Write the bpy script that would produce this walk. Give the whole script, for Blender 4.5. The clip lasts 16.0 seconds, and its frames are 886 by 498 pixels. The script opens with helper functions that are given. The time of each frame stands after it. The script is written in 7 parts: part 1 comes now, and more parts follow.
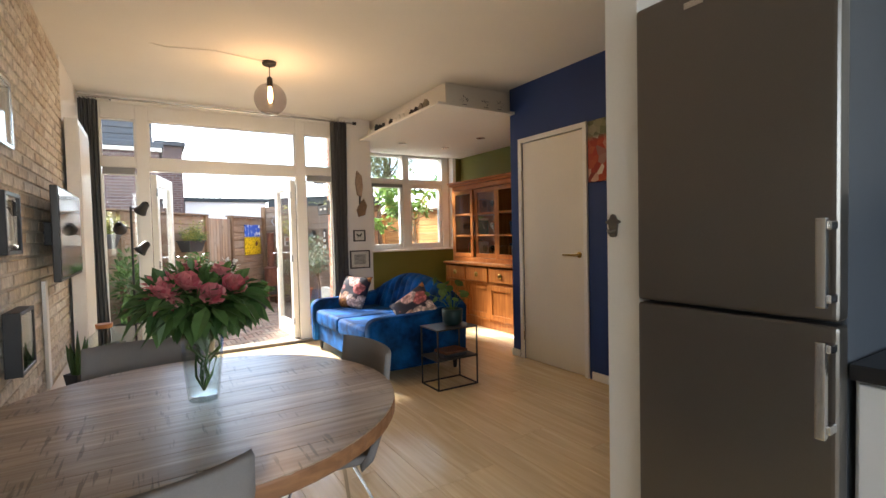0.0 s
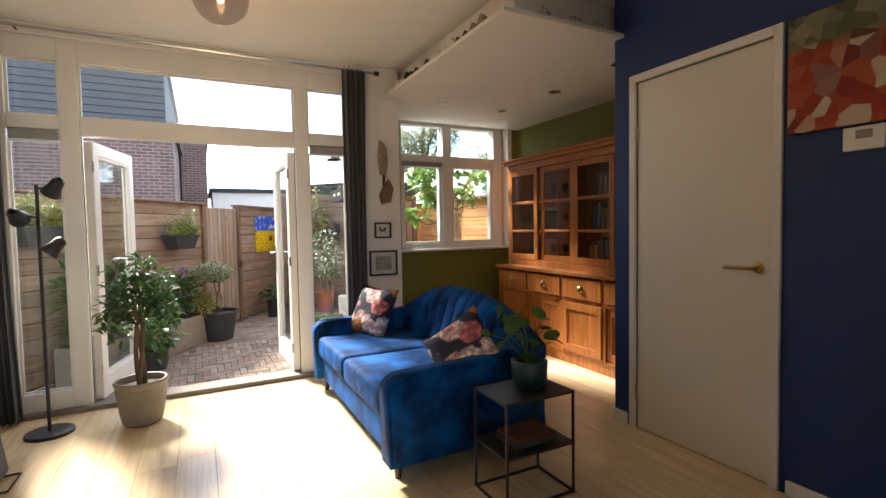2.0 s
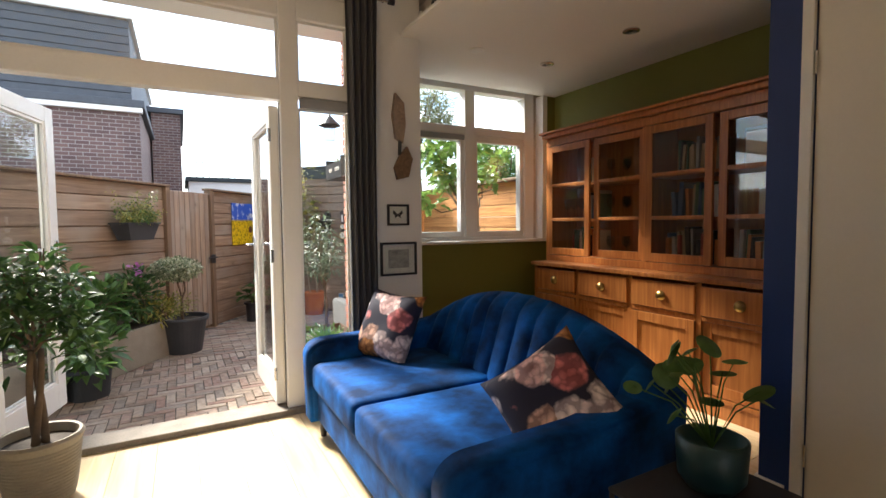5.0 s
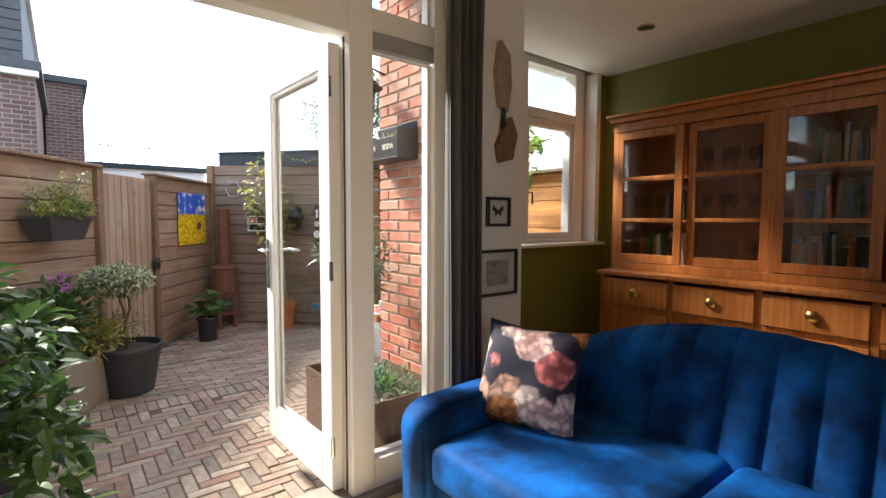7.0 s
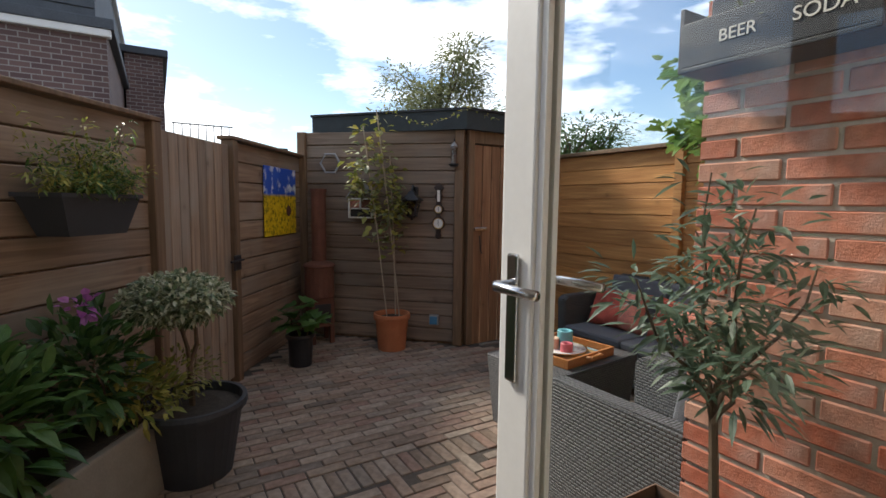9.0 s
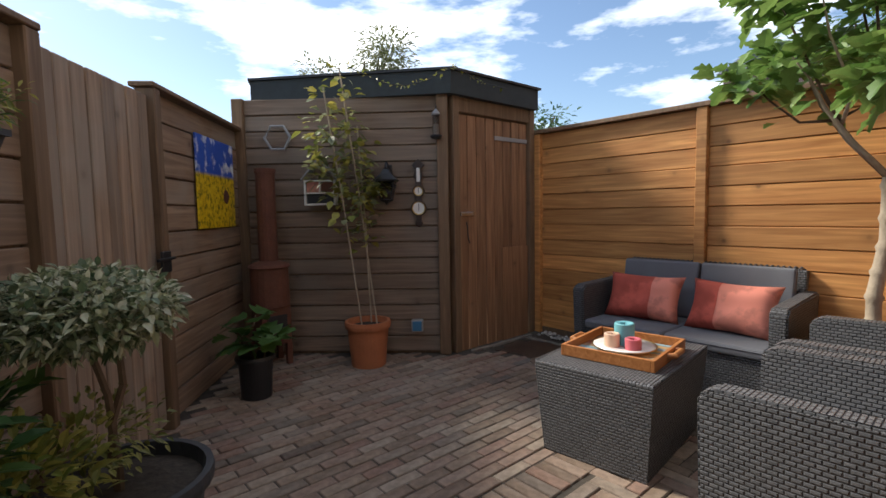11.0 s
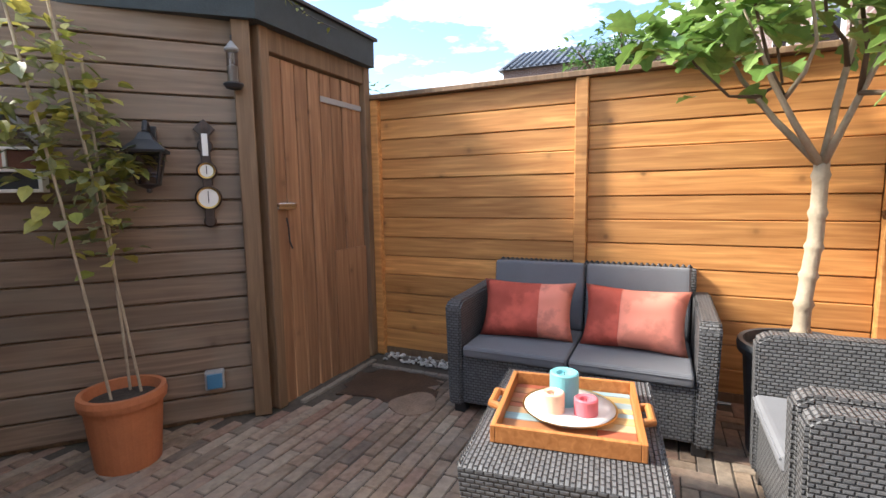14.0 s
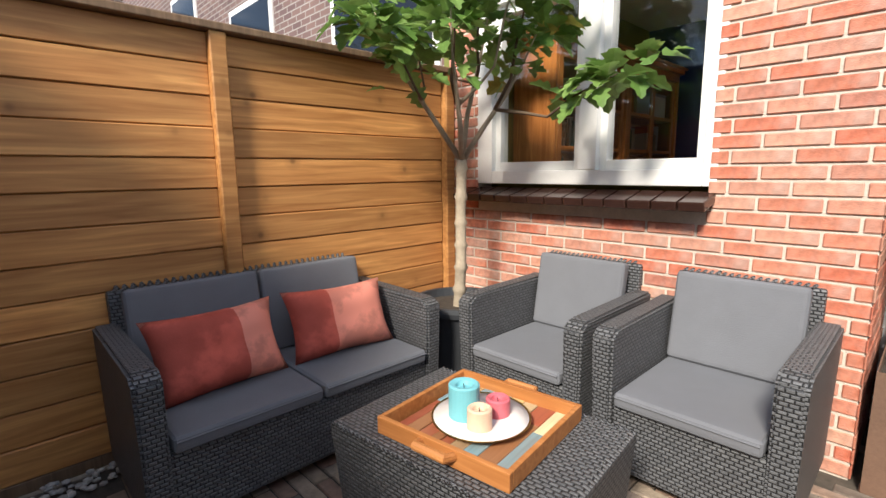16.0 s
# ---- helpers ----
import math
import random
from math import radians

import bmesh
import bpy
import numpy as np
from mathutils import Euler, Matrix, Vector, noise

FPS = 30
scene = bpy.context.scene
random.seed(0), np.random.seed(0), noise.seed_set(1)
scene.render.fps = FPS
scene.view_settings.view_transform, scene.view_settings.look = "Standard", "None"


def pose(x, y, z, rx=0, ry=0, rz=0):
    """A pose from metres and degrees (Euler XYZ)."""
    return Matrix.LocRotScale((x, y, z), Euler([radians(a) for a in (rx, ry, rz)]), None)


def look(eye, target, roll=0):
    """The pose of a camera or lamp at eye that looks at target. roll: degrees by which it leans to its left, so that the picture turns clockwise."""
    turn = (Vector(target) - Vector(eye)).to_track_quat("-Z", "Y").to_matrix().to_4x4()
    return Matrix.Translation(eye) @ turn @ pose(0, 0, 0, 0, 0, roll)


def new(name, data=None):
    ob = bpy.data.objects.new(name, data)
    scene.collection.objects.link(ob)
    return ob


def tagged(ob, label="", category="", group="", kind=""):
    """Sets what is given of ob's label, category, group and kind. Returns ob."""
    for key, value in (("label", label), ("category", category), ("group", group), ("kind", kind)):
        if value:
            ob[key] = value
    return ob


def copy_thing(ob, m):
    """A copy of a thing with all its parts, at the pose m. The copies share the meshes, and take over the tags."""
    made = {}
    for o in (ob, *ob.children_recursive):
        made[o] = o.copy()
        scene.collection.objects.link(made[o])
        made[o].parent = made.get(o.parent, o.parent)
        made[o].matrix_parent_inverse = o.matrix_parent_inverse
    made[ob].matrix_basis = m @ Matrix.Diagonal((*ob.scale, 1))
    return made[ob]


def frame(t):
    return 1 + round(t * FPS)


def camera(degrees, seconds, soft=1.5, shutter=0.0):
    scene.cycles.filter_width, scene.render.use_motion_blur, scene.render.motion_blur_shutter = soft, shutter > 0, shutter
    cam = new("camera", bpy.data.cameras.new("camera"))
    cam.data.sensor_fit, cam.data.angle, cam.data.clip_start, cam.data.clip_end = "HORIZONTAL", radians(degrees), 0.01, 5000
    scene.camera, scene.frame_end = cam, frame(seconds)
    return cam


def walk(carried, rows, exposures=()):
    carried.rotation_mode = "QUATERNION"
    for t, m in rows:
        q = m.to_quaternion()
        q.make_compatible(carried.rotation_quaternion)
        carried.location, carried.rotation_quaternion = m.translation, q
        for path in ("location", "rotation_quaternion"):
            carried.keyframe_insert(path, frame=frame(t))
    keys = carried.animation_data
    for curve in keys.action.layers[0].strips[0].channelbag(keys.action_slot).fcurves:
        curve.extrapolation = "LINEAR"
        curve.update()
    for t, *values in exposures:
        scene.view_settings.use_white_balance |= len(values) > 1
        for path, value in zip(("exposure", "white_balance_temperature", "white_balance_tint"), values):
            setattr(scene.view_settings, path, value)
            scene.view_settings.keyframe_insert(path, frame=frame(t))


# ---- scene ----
cam = camera(85.7, 16.0)
PATH = [
    (0, (-0.025, -0.101, 1.264), (1.02, 1.603, 1.195), -1.3),
    (0.5, (0.136, 0.269, 1.281), (1.148, 1.991, 1.199), -1.4),
    (1, (0.364, 0.655, 1.285), (1.338, 2.4, 1.194), -1.4),
    (1.5, (0.564, 1.062, 1.273), (1.498, 2.828, 1.185), -1.1),
    (2, (0.726, 1.426, 1.266), (1.632, 3.207, 1.175), -1.0),
    (2.5, (0.821, 1.742, 1.256), (1.707, 3.534, 1.163), -0.8),
    (3, (0.887, 1.995, 1.236), (1.759, 3.792, 1.147), -1.0),
    (3.5, (0.918, 2.185, 1.213), (1.791, 3.982, 1.112), -0.9),
    (4, (0.951, 2.322, 1.203), (1.828, 4.116, 1.093), -0.7),
    (4.2, (0.962, 2.355, 1.188), (1.845, 4.146, 1.079), -0.7),
    (6.3, (0.684, 3.21, 1.2), (1.86, 4.826, 1.081), 0.2),
    (6.5, (0.639, 3.378, 1.202), (1.846, 4.968, 1.081), 0.3),
    (7, (0.552, 3.833, 1.209), (1.792, 5.397, 1.087), 0.2),
    (7.5, (0.606, 4.324, 1.203), (1.831, 5.9, 1.079), 0.2),
    (8, (0.695, 4.805, 1.207), (1.87, 6.418, 1.066), 0.1),
    (8.5, (0.757, 5.246, 1.204), (1.854, 6.911, 1.044), 0.4),
    (9, (0.789, 5.635, 1.2), (1.809, 7.345, 1.014), 0.7),
    (9.2, (0.798, 5.784, 1.195), (1.795, 7.505, 0.996), 0.7),
    (11.3, (0.745, 6.579, 0.984), (2.103, 8.039, 0.832), -1.2),
    (11.5, (0.743, 6.575, 0.987), (2.131, 8.007, 0.835), -1.2),
    (12, (0.757, 6.581, 0.987), (2.208, 7.949, 0.836), -1.1),
    (12.5, (0.777, 6.622, 0.986), (2.282, 7.929, 0.823), -1.0),
    (13, (0.921, 6.783, 1.003), (2.486, 8.014, 0.817), -0.8),
    (13.5, (1.129, 7.085, 1.023), (2.79, 8.179, 0.815), -0.8),
    (14, (1.372, 7.445, 1.032), (3.175, 8.279, 0.798), -0.9),
    (14.5, (1.597, 7.861, 1.052), (3.542, 8.226, 0.772), -1.0),
    (15, (1.772, 8.211, 1.04), (3.735, 7.965, 0.743), -1.1),
    (15.5, (1.915, 8.482, 1.055), (3.679, 7.597, 0.736), -0.9),
    (16, (1.993, 8.699, 1.065), (3.415, 7.33, 0.741), -0.6),
]
EXPOSURES = [(0, 2.5), (1.5, 2.15), (3.5, 1.85), (7.0, 1.75), (8.0, 1.3), (8.5, 0.7), (9.0, 0.2), (12.5, 0.6), (13.5, 1.1), (14.5, 1.55), (16, 0.5)]
walk(cam, [(t, look(eye, target, roll)) for t, eye, target, roll in PATH], EXPOSURES)

# ---- world and lights ----
SUN_EL, SUN_AZ = radians(40), math.atan2(-0.32, 0.947)   # azimuth clockwise from +y
world = bpy.data.worlds.new("sky")
scene.world = world
world.use_nodes = True
wt = world.node_tree
wt.nodes.clear()
wo = wt.nodes.new("ShaderNodeOutputWorld")
wb = wt.nodes.new("ShaderNodeBackground")
sky = wt.nodes.new("ShaderNodeTexSky")
sky.sky_type, sky.sun_disc = "NISHITA", False
sky.sun_elevation, sky.sun_rotation = SUN_EL, SUN_AZ
sky.air_density, sky.dust_density, sky.ozone_density = 1.0, 0.5, 2.2
wc = wt.nodes.new("ShaderNodeTexCoord")
wm = wt.nodes.new("ShaderNodeMapping")
wm.inputs["Scale"].default_value = (1.0, 1.0, 3.2)
wn = wt.nodes.new("ShaderNodeTexNoise")
wn.inputs["Scale"].default_value, wn.inputs["Detail"].default_value, wn.inputs["Roughness"].default_value = 3.1, 6.0, 0.58
wr = wt.nodes.new("ShaderNodeValToRGB")
wr.color_ramp.elements[0].position, wr.color_ramp.elements[1].position = 0.47, 0.66
wx = wt.nodes.new("ShaderNodeMixRGB")
wx.inputs["Color2"].default_value = (13.0, 13.2, 13.6, 1)
wt.links.new(wc.outputs["Generated"], wm.inputs["Vector"])
wt.links.new(wm.outputs["Vector"], wn.inputs["Vector"])
wt.links.new(wn.outputs["Fac"], wr.inputs["Fac"])
wt.links.new(wr.outputs["Color"], wx.inputs["Fac"])
wt.links.new(sky.outputs["Color"], wx.inputs["Color1"])
wt.links.new(wx.outputs["Color"], wb.inputs["Color"])
wb.inputs["Strength"].default_value = 0.15
wt.links.new(wb.outputs["Background"], wo.inputs["Surface"])
sun_data = bpy.data.lights.new("sun", "SUN")
sun_data.energy, sun_data.angle, sun_data.color = 5.0, radians(11.0), (1.0, 0.93, 0.82)
sun = new("sun", sun_data)
sun.matrix_world = look((0, 0, 12), (0 - math.sin(SUN_AZ) * math.cos(SUN_EL), 0 - math.cos(SUN_AZ) * math.cos(SUN_EL), 12 - math.sin(SUN_EL)))
# added fill lamp in the assumed rear opening, brightens the room's dark end
aw = bpy.data.lights.new("rear_fill_light", "AREA")
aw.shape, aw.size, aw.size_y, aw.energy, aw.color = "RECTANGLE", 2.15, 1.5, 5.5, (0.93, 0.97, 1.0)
rear_fill = new("rear_fill_light", aw)
rear_fill.matrix_world = look((0.75, -2.68, 1.62), (0.75, 0.0, 1.1))

# ---- materials ----
def node_mat(name):
    m = bpy.data.materials.new(name)
    m.use_nodes = True
    nt = m.node_tree
    return m, nt, nt.nodes["Principled BSDF"]


def noise_fac(nt, scale, detail=4.0, stretch=(1, 1, 1), coord="Object", rough=0.55):
    tc = nt.nodes.new("ShaderNodeTexCoord")
    mp = nt.nodes.new("ShaderNodeMapping")
    mp.inputs["Scale"].default_value = stretch
    n = nt.nodes.new("ShaderNodeTexNoise")
    n.inputs["Scale"].default_value, n.inputs["Detail"].default_value, n.inputs["Roughness"].default_value = scale, detail, rough
    nt.links.new(tc.outputs[coord], mp.inputs["Vector"])
    nt.links.new(mp.outputs["Vector"], n.inputs["Vector"])
    return n.outputs["Fac"]


def ramp(nt, fac, stops):
    r = nt.nodes.new("ShaderNodeValToRGB")
    e = r.color_ramp.elements
    while len(e) < len(stops):
        e.new(0.5)
    for k, (p, c) in enumerate(stops):
        e[k].position, e[k].color = p, (*c, 1)
    nt.links.new(fac, r.inputs["Fac"])
    return r.outputs["Color"]


def mixc(nt, a, b, fac, mode="MIX"):
    m = nt.nodes.new("ShaderNodeMixRGB")
    m.blend_type = mode
    for key, v in (("Color1", a), ("Color2", b), ("Fac", fac)):
        if hasattr(v, "links"):
            nt.links.new(v, m.inputs[key])
        elif key == "Fac":
            m.inputs[key].default_value = v
        else:
            m.inputs[key].default_value = (*v, 1)
    return m.outputs["Color"]


def bump(nt, bsdf, fac, strength, dist=0.01):
    b = nt.nodes.new("ShaderNodeBump")
    b.inputs["Strength"].default_value, b.inputs["Distance"].default_value = strength, dist
    nt.links.new(fac, b.inputs["Height"])
    nt.links.new(b.outputs["Normal"], bsdf.inputs["Normal"])


def shade(c, k):
    return tuple(min(1.0, v * k) for v in c)


def paint(name, col, rough=0.5, var=0.08, scale=6.0, bump_s=0.08, fine=120.0, metal=0.0, coat=0.0, sheen=0.0):
    m, nt, b = node_mat(name)
    big = noise_fac(nt, scale, 5)
    fin = noise_fac(nt, fine, 3)
    c = ramp(nt, big, [(0.3, shade(col, 1 - var)), (0.7, shade(col, 1 + var))])
    c = mixc(nt, c, ramp(nt, fin, [(0.3, shade(col, 1 - var)), (0.7, shade(col, 1 + var))]), 0.4)
    nt.links.new(c, b.inputs["Base Color"])
    b.inputs["Roughness"].default_value, b.inputs["Metallic"].default_value = rough, metal
    b.inputs["Coat Weight"].default_value = coat
    b.inputs["Sheen Weight"].default_value = sheen
    if bump_s:
        bump(nt, b, fin, bump_s, 0.004)
    return m


def wood(name, dark, light, rough=0.5, axis=0, per_piece=0.25, knots=0.0, grain=9.0, grey=None, bump_s=0.12, saw=0.0):
    """Wood whose grain runs along the piece's own axis; each piece differs in tone."""
    m, nt, b = node_mat(name)
    st = [14.0, 14.0, 14.0]
    st[axis] = 0.8
    oi = nt.nodes.new("ShaderNodeObjectInfo")
    tc = nt.nodes.new("ShaderNodeTexCoord")
    add = nt.nodes.new("ShaderNodeVectorMath")
    add.operation = "MULTIPLY_ADD"
    mul = nt.nodes.new("ShaderNodeVectorMath")
    mul.operation = "SCALE"
    mul.inputs[0].default_value = (37.0, 53.0, 71.0)
    nt.links.new(oi.outputs["Random"], mul.inputs["Scale"])
    add.inputs[1].default_value = (1, 1, 1)
    nt.links.new(tc.outputs["Object"], add.inputs[0])
    nt.links.new(mul.outputs["Vector"], add.inputs[2])
    mp = nt.nodes.new("ShaderNodeMapping")
    mp.inputs["Scale"].default_value = st
    nt.links.new(add.outputs["Vector"], mp.inputs["Vector"])
    n = nt.nodes.new("ShaderNodeTexNoise")
    n.inputs["Scale"].default_value, n.inputs["Detail"].default_value, n.inputs["Distortion"].default_value = grain * 0.35, 7.0, 0.7
    nt.links.new(mp.outputs["Vector"], n.inputs["Vector"])
    c = ramp(nt, n.outputs["Fac"], [(0.3, dark), (0.55, tuple((a + d) / 2 for a, d in zip(dark, light))), (0.72, light)])
    n2 = nt.nodes.new("ShaderNodeTexNoise")
    n2.inputs["Scale"].default_value, n2.inputs["Detail"].default_value = 2.2, 4.0
    nt.links.new(add.outputs["Vector"], n2.inputs["Vector"])
    if grey:
        c = mixc(nt, c, grey, ramp(nt, n2.outputs["Fac"], [(0.42, (0, 0, 0)), (0.7, (0.75, 0.75, 0.75))]))
    if knots:
        v = nt.nodes.new("ShaderNodeTexVoronoi")
        v.voronoi_dimensions = "2D"
        sx = nt.nodes.new("ShaderNodeSeparateXYZ")
        cx = nt.nodes.new("ShaderNodeCombineXYZ")
        nt.links.new(add.outputs["Vector"], sx.inputs[0])
        nt.links.new(sx.outputs["XYZ"[axis]], cx.inputs["X"])
        nt.links.new(sx.outputs["Z" if axis < 2 else "X"], cx.inputs["Y"])
        v.inputs["Scale"].default_value = 3.0
        nt.links.new(cx.outputs["Vector"], v.inputs["Vector"])
        k = ramp(nt, v.outputs["Distance"], [(0.02, (knots * 0.8,) * 3), (0.06, (knots * 0.3,) * 3), (0.16, (0, 0, 0))])
        sk = nt.nodes.new("ShaderNodeSeparateColor")
        nt.links.new(v.outputs["Color"], sk.inputs["Color"])
        k = mixc(nt, (0, 0, 0), k, ramp(nt, sk.outputs["Red"], [(0.45, (0, 0, 0)), (0.9, (1, 1, 1))]))
        c = mixc(nt, c, shade(dark, 0.35), k)
    if saw:
        ss = [7.0, 7.0, 7.0]
        ss[axis] = 95.0
        marks = ramp(nt, noise_fac(nt, 1.0, 2, ss), [(0.58, (0, 0, 0)), (0.64, (saw, saw, saw))])
        gate = ramp(nt, noise_fac(nt, 5.0, 2), [(0.50, (0, 0, 0)), (0.56, (1, 1, 1))])
        c = mixc(nt, c, shade(dark, 0.45), mixc(nt, (0, 0, 0), marks, gate))
    rv = nt.nodes.new("ShaderNodeMapRange")
    rv.inputs["To Min"].default_value, rv.inputs["To Max"].default_value = 1 - per_piece, 1 + per_piece
    nt.links.new(oi.outputs["Random"], rv.inputs["Value"])
    hs = nt.nodes.new("ShaderNodeHueSaturation")
    nt.links.new(c, hs.inputs["Color"])
    nt.links.new(rv.outputs["Result"], hs.inputs["Value"])
    nt.links.new(hs.outputs["Color"], b.inputs["Base Color"])
    b.inputs["Roughness"].default_value = rough
    bump(nt, b, n.outputs["Fac"], bump_s, 0.004)
    return m


def brick_mat(name, cols, rough=0.85, chalk=None, chalk_amt=0.0):
    """Masonry pieces: tone differs from piece to piece (by object, or by island where joined)."""
    m, nt, b = node_mat(name)
    oi = nt.nodes.new("ShaderNodeObjectInfo")
    ge = nt.nodes.new("ShaderNodeNewGeometry")
    ad = nt.nodes.new("ShaderNodeMath")
    ad.operation = "ADD"
    fr = nt.nodes.new("ShaderNodeMath")
    fr.operation = "FRACT"
    nt.links.new(oi.outputs["Random"], ad.inputs[0])
    nt.links.new(ge.outputs["Random Per Island"], ad.inputs[1])
    nt.links.new(ad.outputs["Value"], fr.inputs[0])
    c = ramp(nt, fr.outputs["Value"], [(k / max(1, len(cols) - 1), col) for k, col in enumerate(cols)])
    n1 = noise_fac(nt, 28, 5)
    n2 = noise_fac(nt, 170, 3)
    c = mixc(nt, c, ramp(nt, n1, [(0.35, (0.55, 0.55, 0.55)), (0.65, (1.25, 1.25, 1.25))]), 0.55, "MULTIPLY")
    if chalk:
        n3 = noise_fac(nt, 4.5, 6)
        c = mixc(nt, c, chalk, ramp(nt, n3, [(0.45, (0, 0, 0)), (0.75, (chalk_amt,) * 3)]))
    nt.links.new(c, b.inputs["Base Color"])
    b.inputs["Roughness"].default_value = rough
    bump(nt, b, n2, 0.5, 0.006)
    return m


def far_brick_mat():
    """Dark purple-brown brickwork of the houses beyond the garden."""
    m, nt, b = node_mat("far_dark_brick")
    tc = nt.nodes.new("ShaderNodeTexCoord")
    sp = nt.nodes.new("ShaderNodeSeparateXYZ")
    ad = nt.nodes.new("ShaderNodeMath")
    cv = nt.nodes.new("ShaderNodeCombineXYZ")
    nt.links.new(tc.outputs["Object"], sp.inputs[0])
    nt.links.new(sp.outputs["X"], ad.inputs[0])
    nt.links.new(sp.outputs["Y"], ad.inputs[1])
    nt.links.new(ad.outputs["Value"], cv.inputs["X"])
    nt.links.new(sp.outputs["Z"], cv.inputs["Y"])
    br = nt.nodes.new("ShaderNodeTexBrick")
    br.inputs["Scale"].default_value = 1.0
    br.inputs["Brick Width"].default_value, br.inputs["Row Height"].default_value = 0.22, 0.075
    br.inputs["Mortar Size"].default_value = 0.008
    br.inputs["Color1"].default_value, br.inputs["Color2"].default_value = (0.115, 0.07, 0.068, 1), (0.17, 0.105, 0.092, 1)
    br.inputs["Mortar"].default_value = (0.28, 0.25, 0.23, 1)
    nt.links.new(cv.outputs["Vector"], br.inputs["Vector"])
    c = mixc(nt, br.outputs["Color"], ramp(nt, noise_fac(nt, 1.3, 5), [(0.3, (0.7, 0.7, 0.7)), (0.7, (1.25, 1.25, 1.25))]), 0.6, "MULTIPLY")
    nt.links.new(c, b.inputs["Base Color"])
    b.inputs["Roughness"].default_value = 0.9
    return m


def glass_mat(name, tint=(1, 1, 1)):
    m, nt, b = node_mat(name)
    out = nt.nodes["Material Output"]
    tr = nt.nodes.new("ShaderNodeBsdfTransparent")
    tr.inputs["Color"].default_value = (*tint, 1)
    gl = nt.nodes.new("ShaderNodeBsdfGlossy")
    gl.inputs["Roughness"].default_value = 0.01
    lw = nt.nodes.new("ShaderNodeLayerWeight")
    lw.inputs["Blend"].default_value = 0.5
    pw = nt.nodes.new("ShaderNodeMath")
    pw.operation = "POWER"
    pw.inputs[1].default_value = 5.0
    fr = nt.nodes.new("ShaderNodeMapRange")
    fr.inputs["To Min"].default_value, fr.inputs["To Max"].default_value = 0.04, 1.0
    nt.links.new(lw.outputs["Facing"], pw.inputs[0])
    nt.links.new(pw.outputs["Value"], fr.inputs["Value"])
    mx = nt.nodes.new("ShaderNodeMixShader")
    nt.links.new(fr.outputs["Result"], mx.inputs["Fac"])
    nt.links.new(tr.outputs["BSDF"], mx.inputs[1])
    nt.links.new(gl.outputs["BSDF"], mx.inputs[2])
    nt.links.new(mx.outputs["Shader"], out.inputs["Surface"])
    return m


def leaf_mat(name, a, b_, edge=None):
    m, nt, b = node_mat(name)
    ge = nt.nodes.new("ShaderNodeNewGeometry")
    c = ramp(nt, ge.outputs["Random Per Island"], [(0.0, a), (1.0, b_)] if not edge else [(0.0, a), (0.55, b_), (0.75, edge)])
    n = noise_fac(nt, 40, 3)
    c = mixc(nt, c, ramp(nt, n, [(0.3, (0.75, 0.75, 0.75)), (0.7, (1.2, 1.2, 1.2))]), 0.6, "MULTIPLY")
    nt.links.new(c, b.inputs["Base Color"])
    b.inputs["Roughness"].default_value = 0.45
    tl = nt.nodes.new("ShaderNodeBsdfTranslucent")
    nt.links.new(c, tl.inputs["Color"])
    mx = nt.nodes.new("ShaderNodeMixShader")
    mx.inputs["Fac"].default_value = 0.35
    nt.links.new(b.outputs["BSDF"], mx.inputs[1])
    nt.links.new(tl.outputs["BSDF"], mx.inputs[2])
    nt.links.new(mx.outputs["Shader"], nt.nodes["Material Output"].inputs["Surface"])
    return m


def glow(name, col, strength):
    m, nt, b = node_mat(name)
    b.inputs["Base Color"].default_value = (*col, 1)
    b.inputs["Emission Color"].default_value = (*col, 1)
    b.inputs["Emission Strength"].default_value = strength
    return m


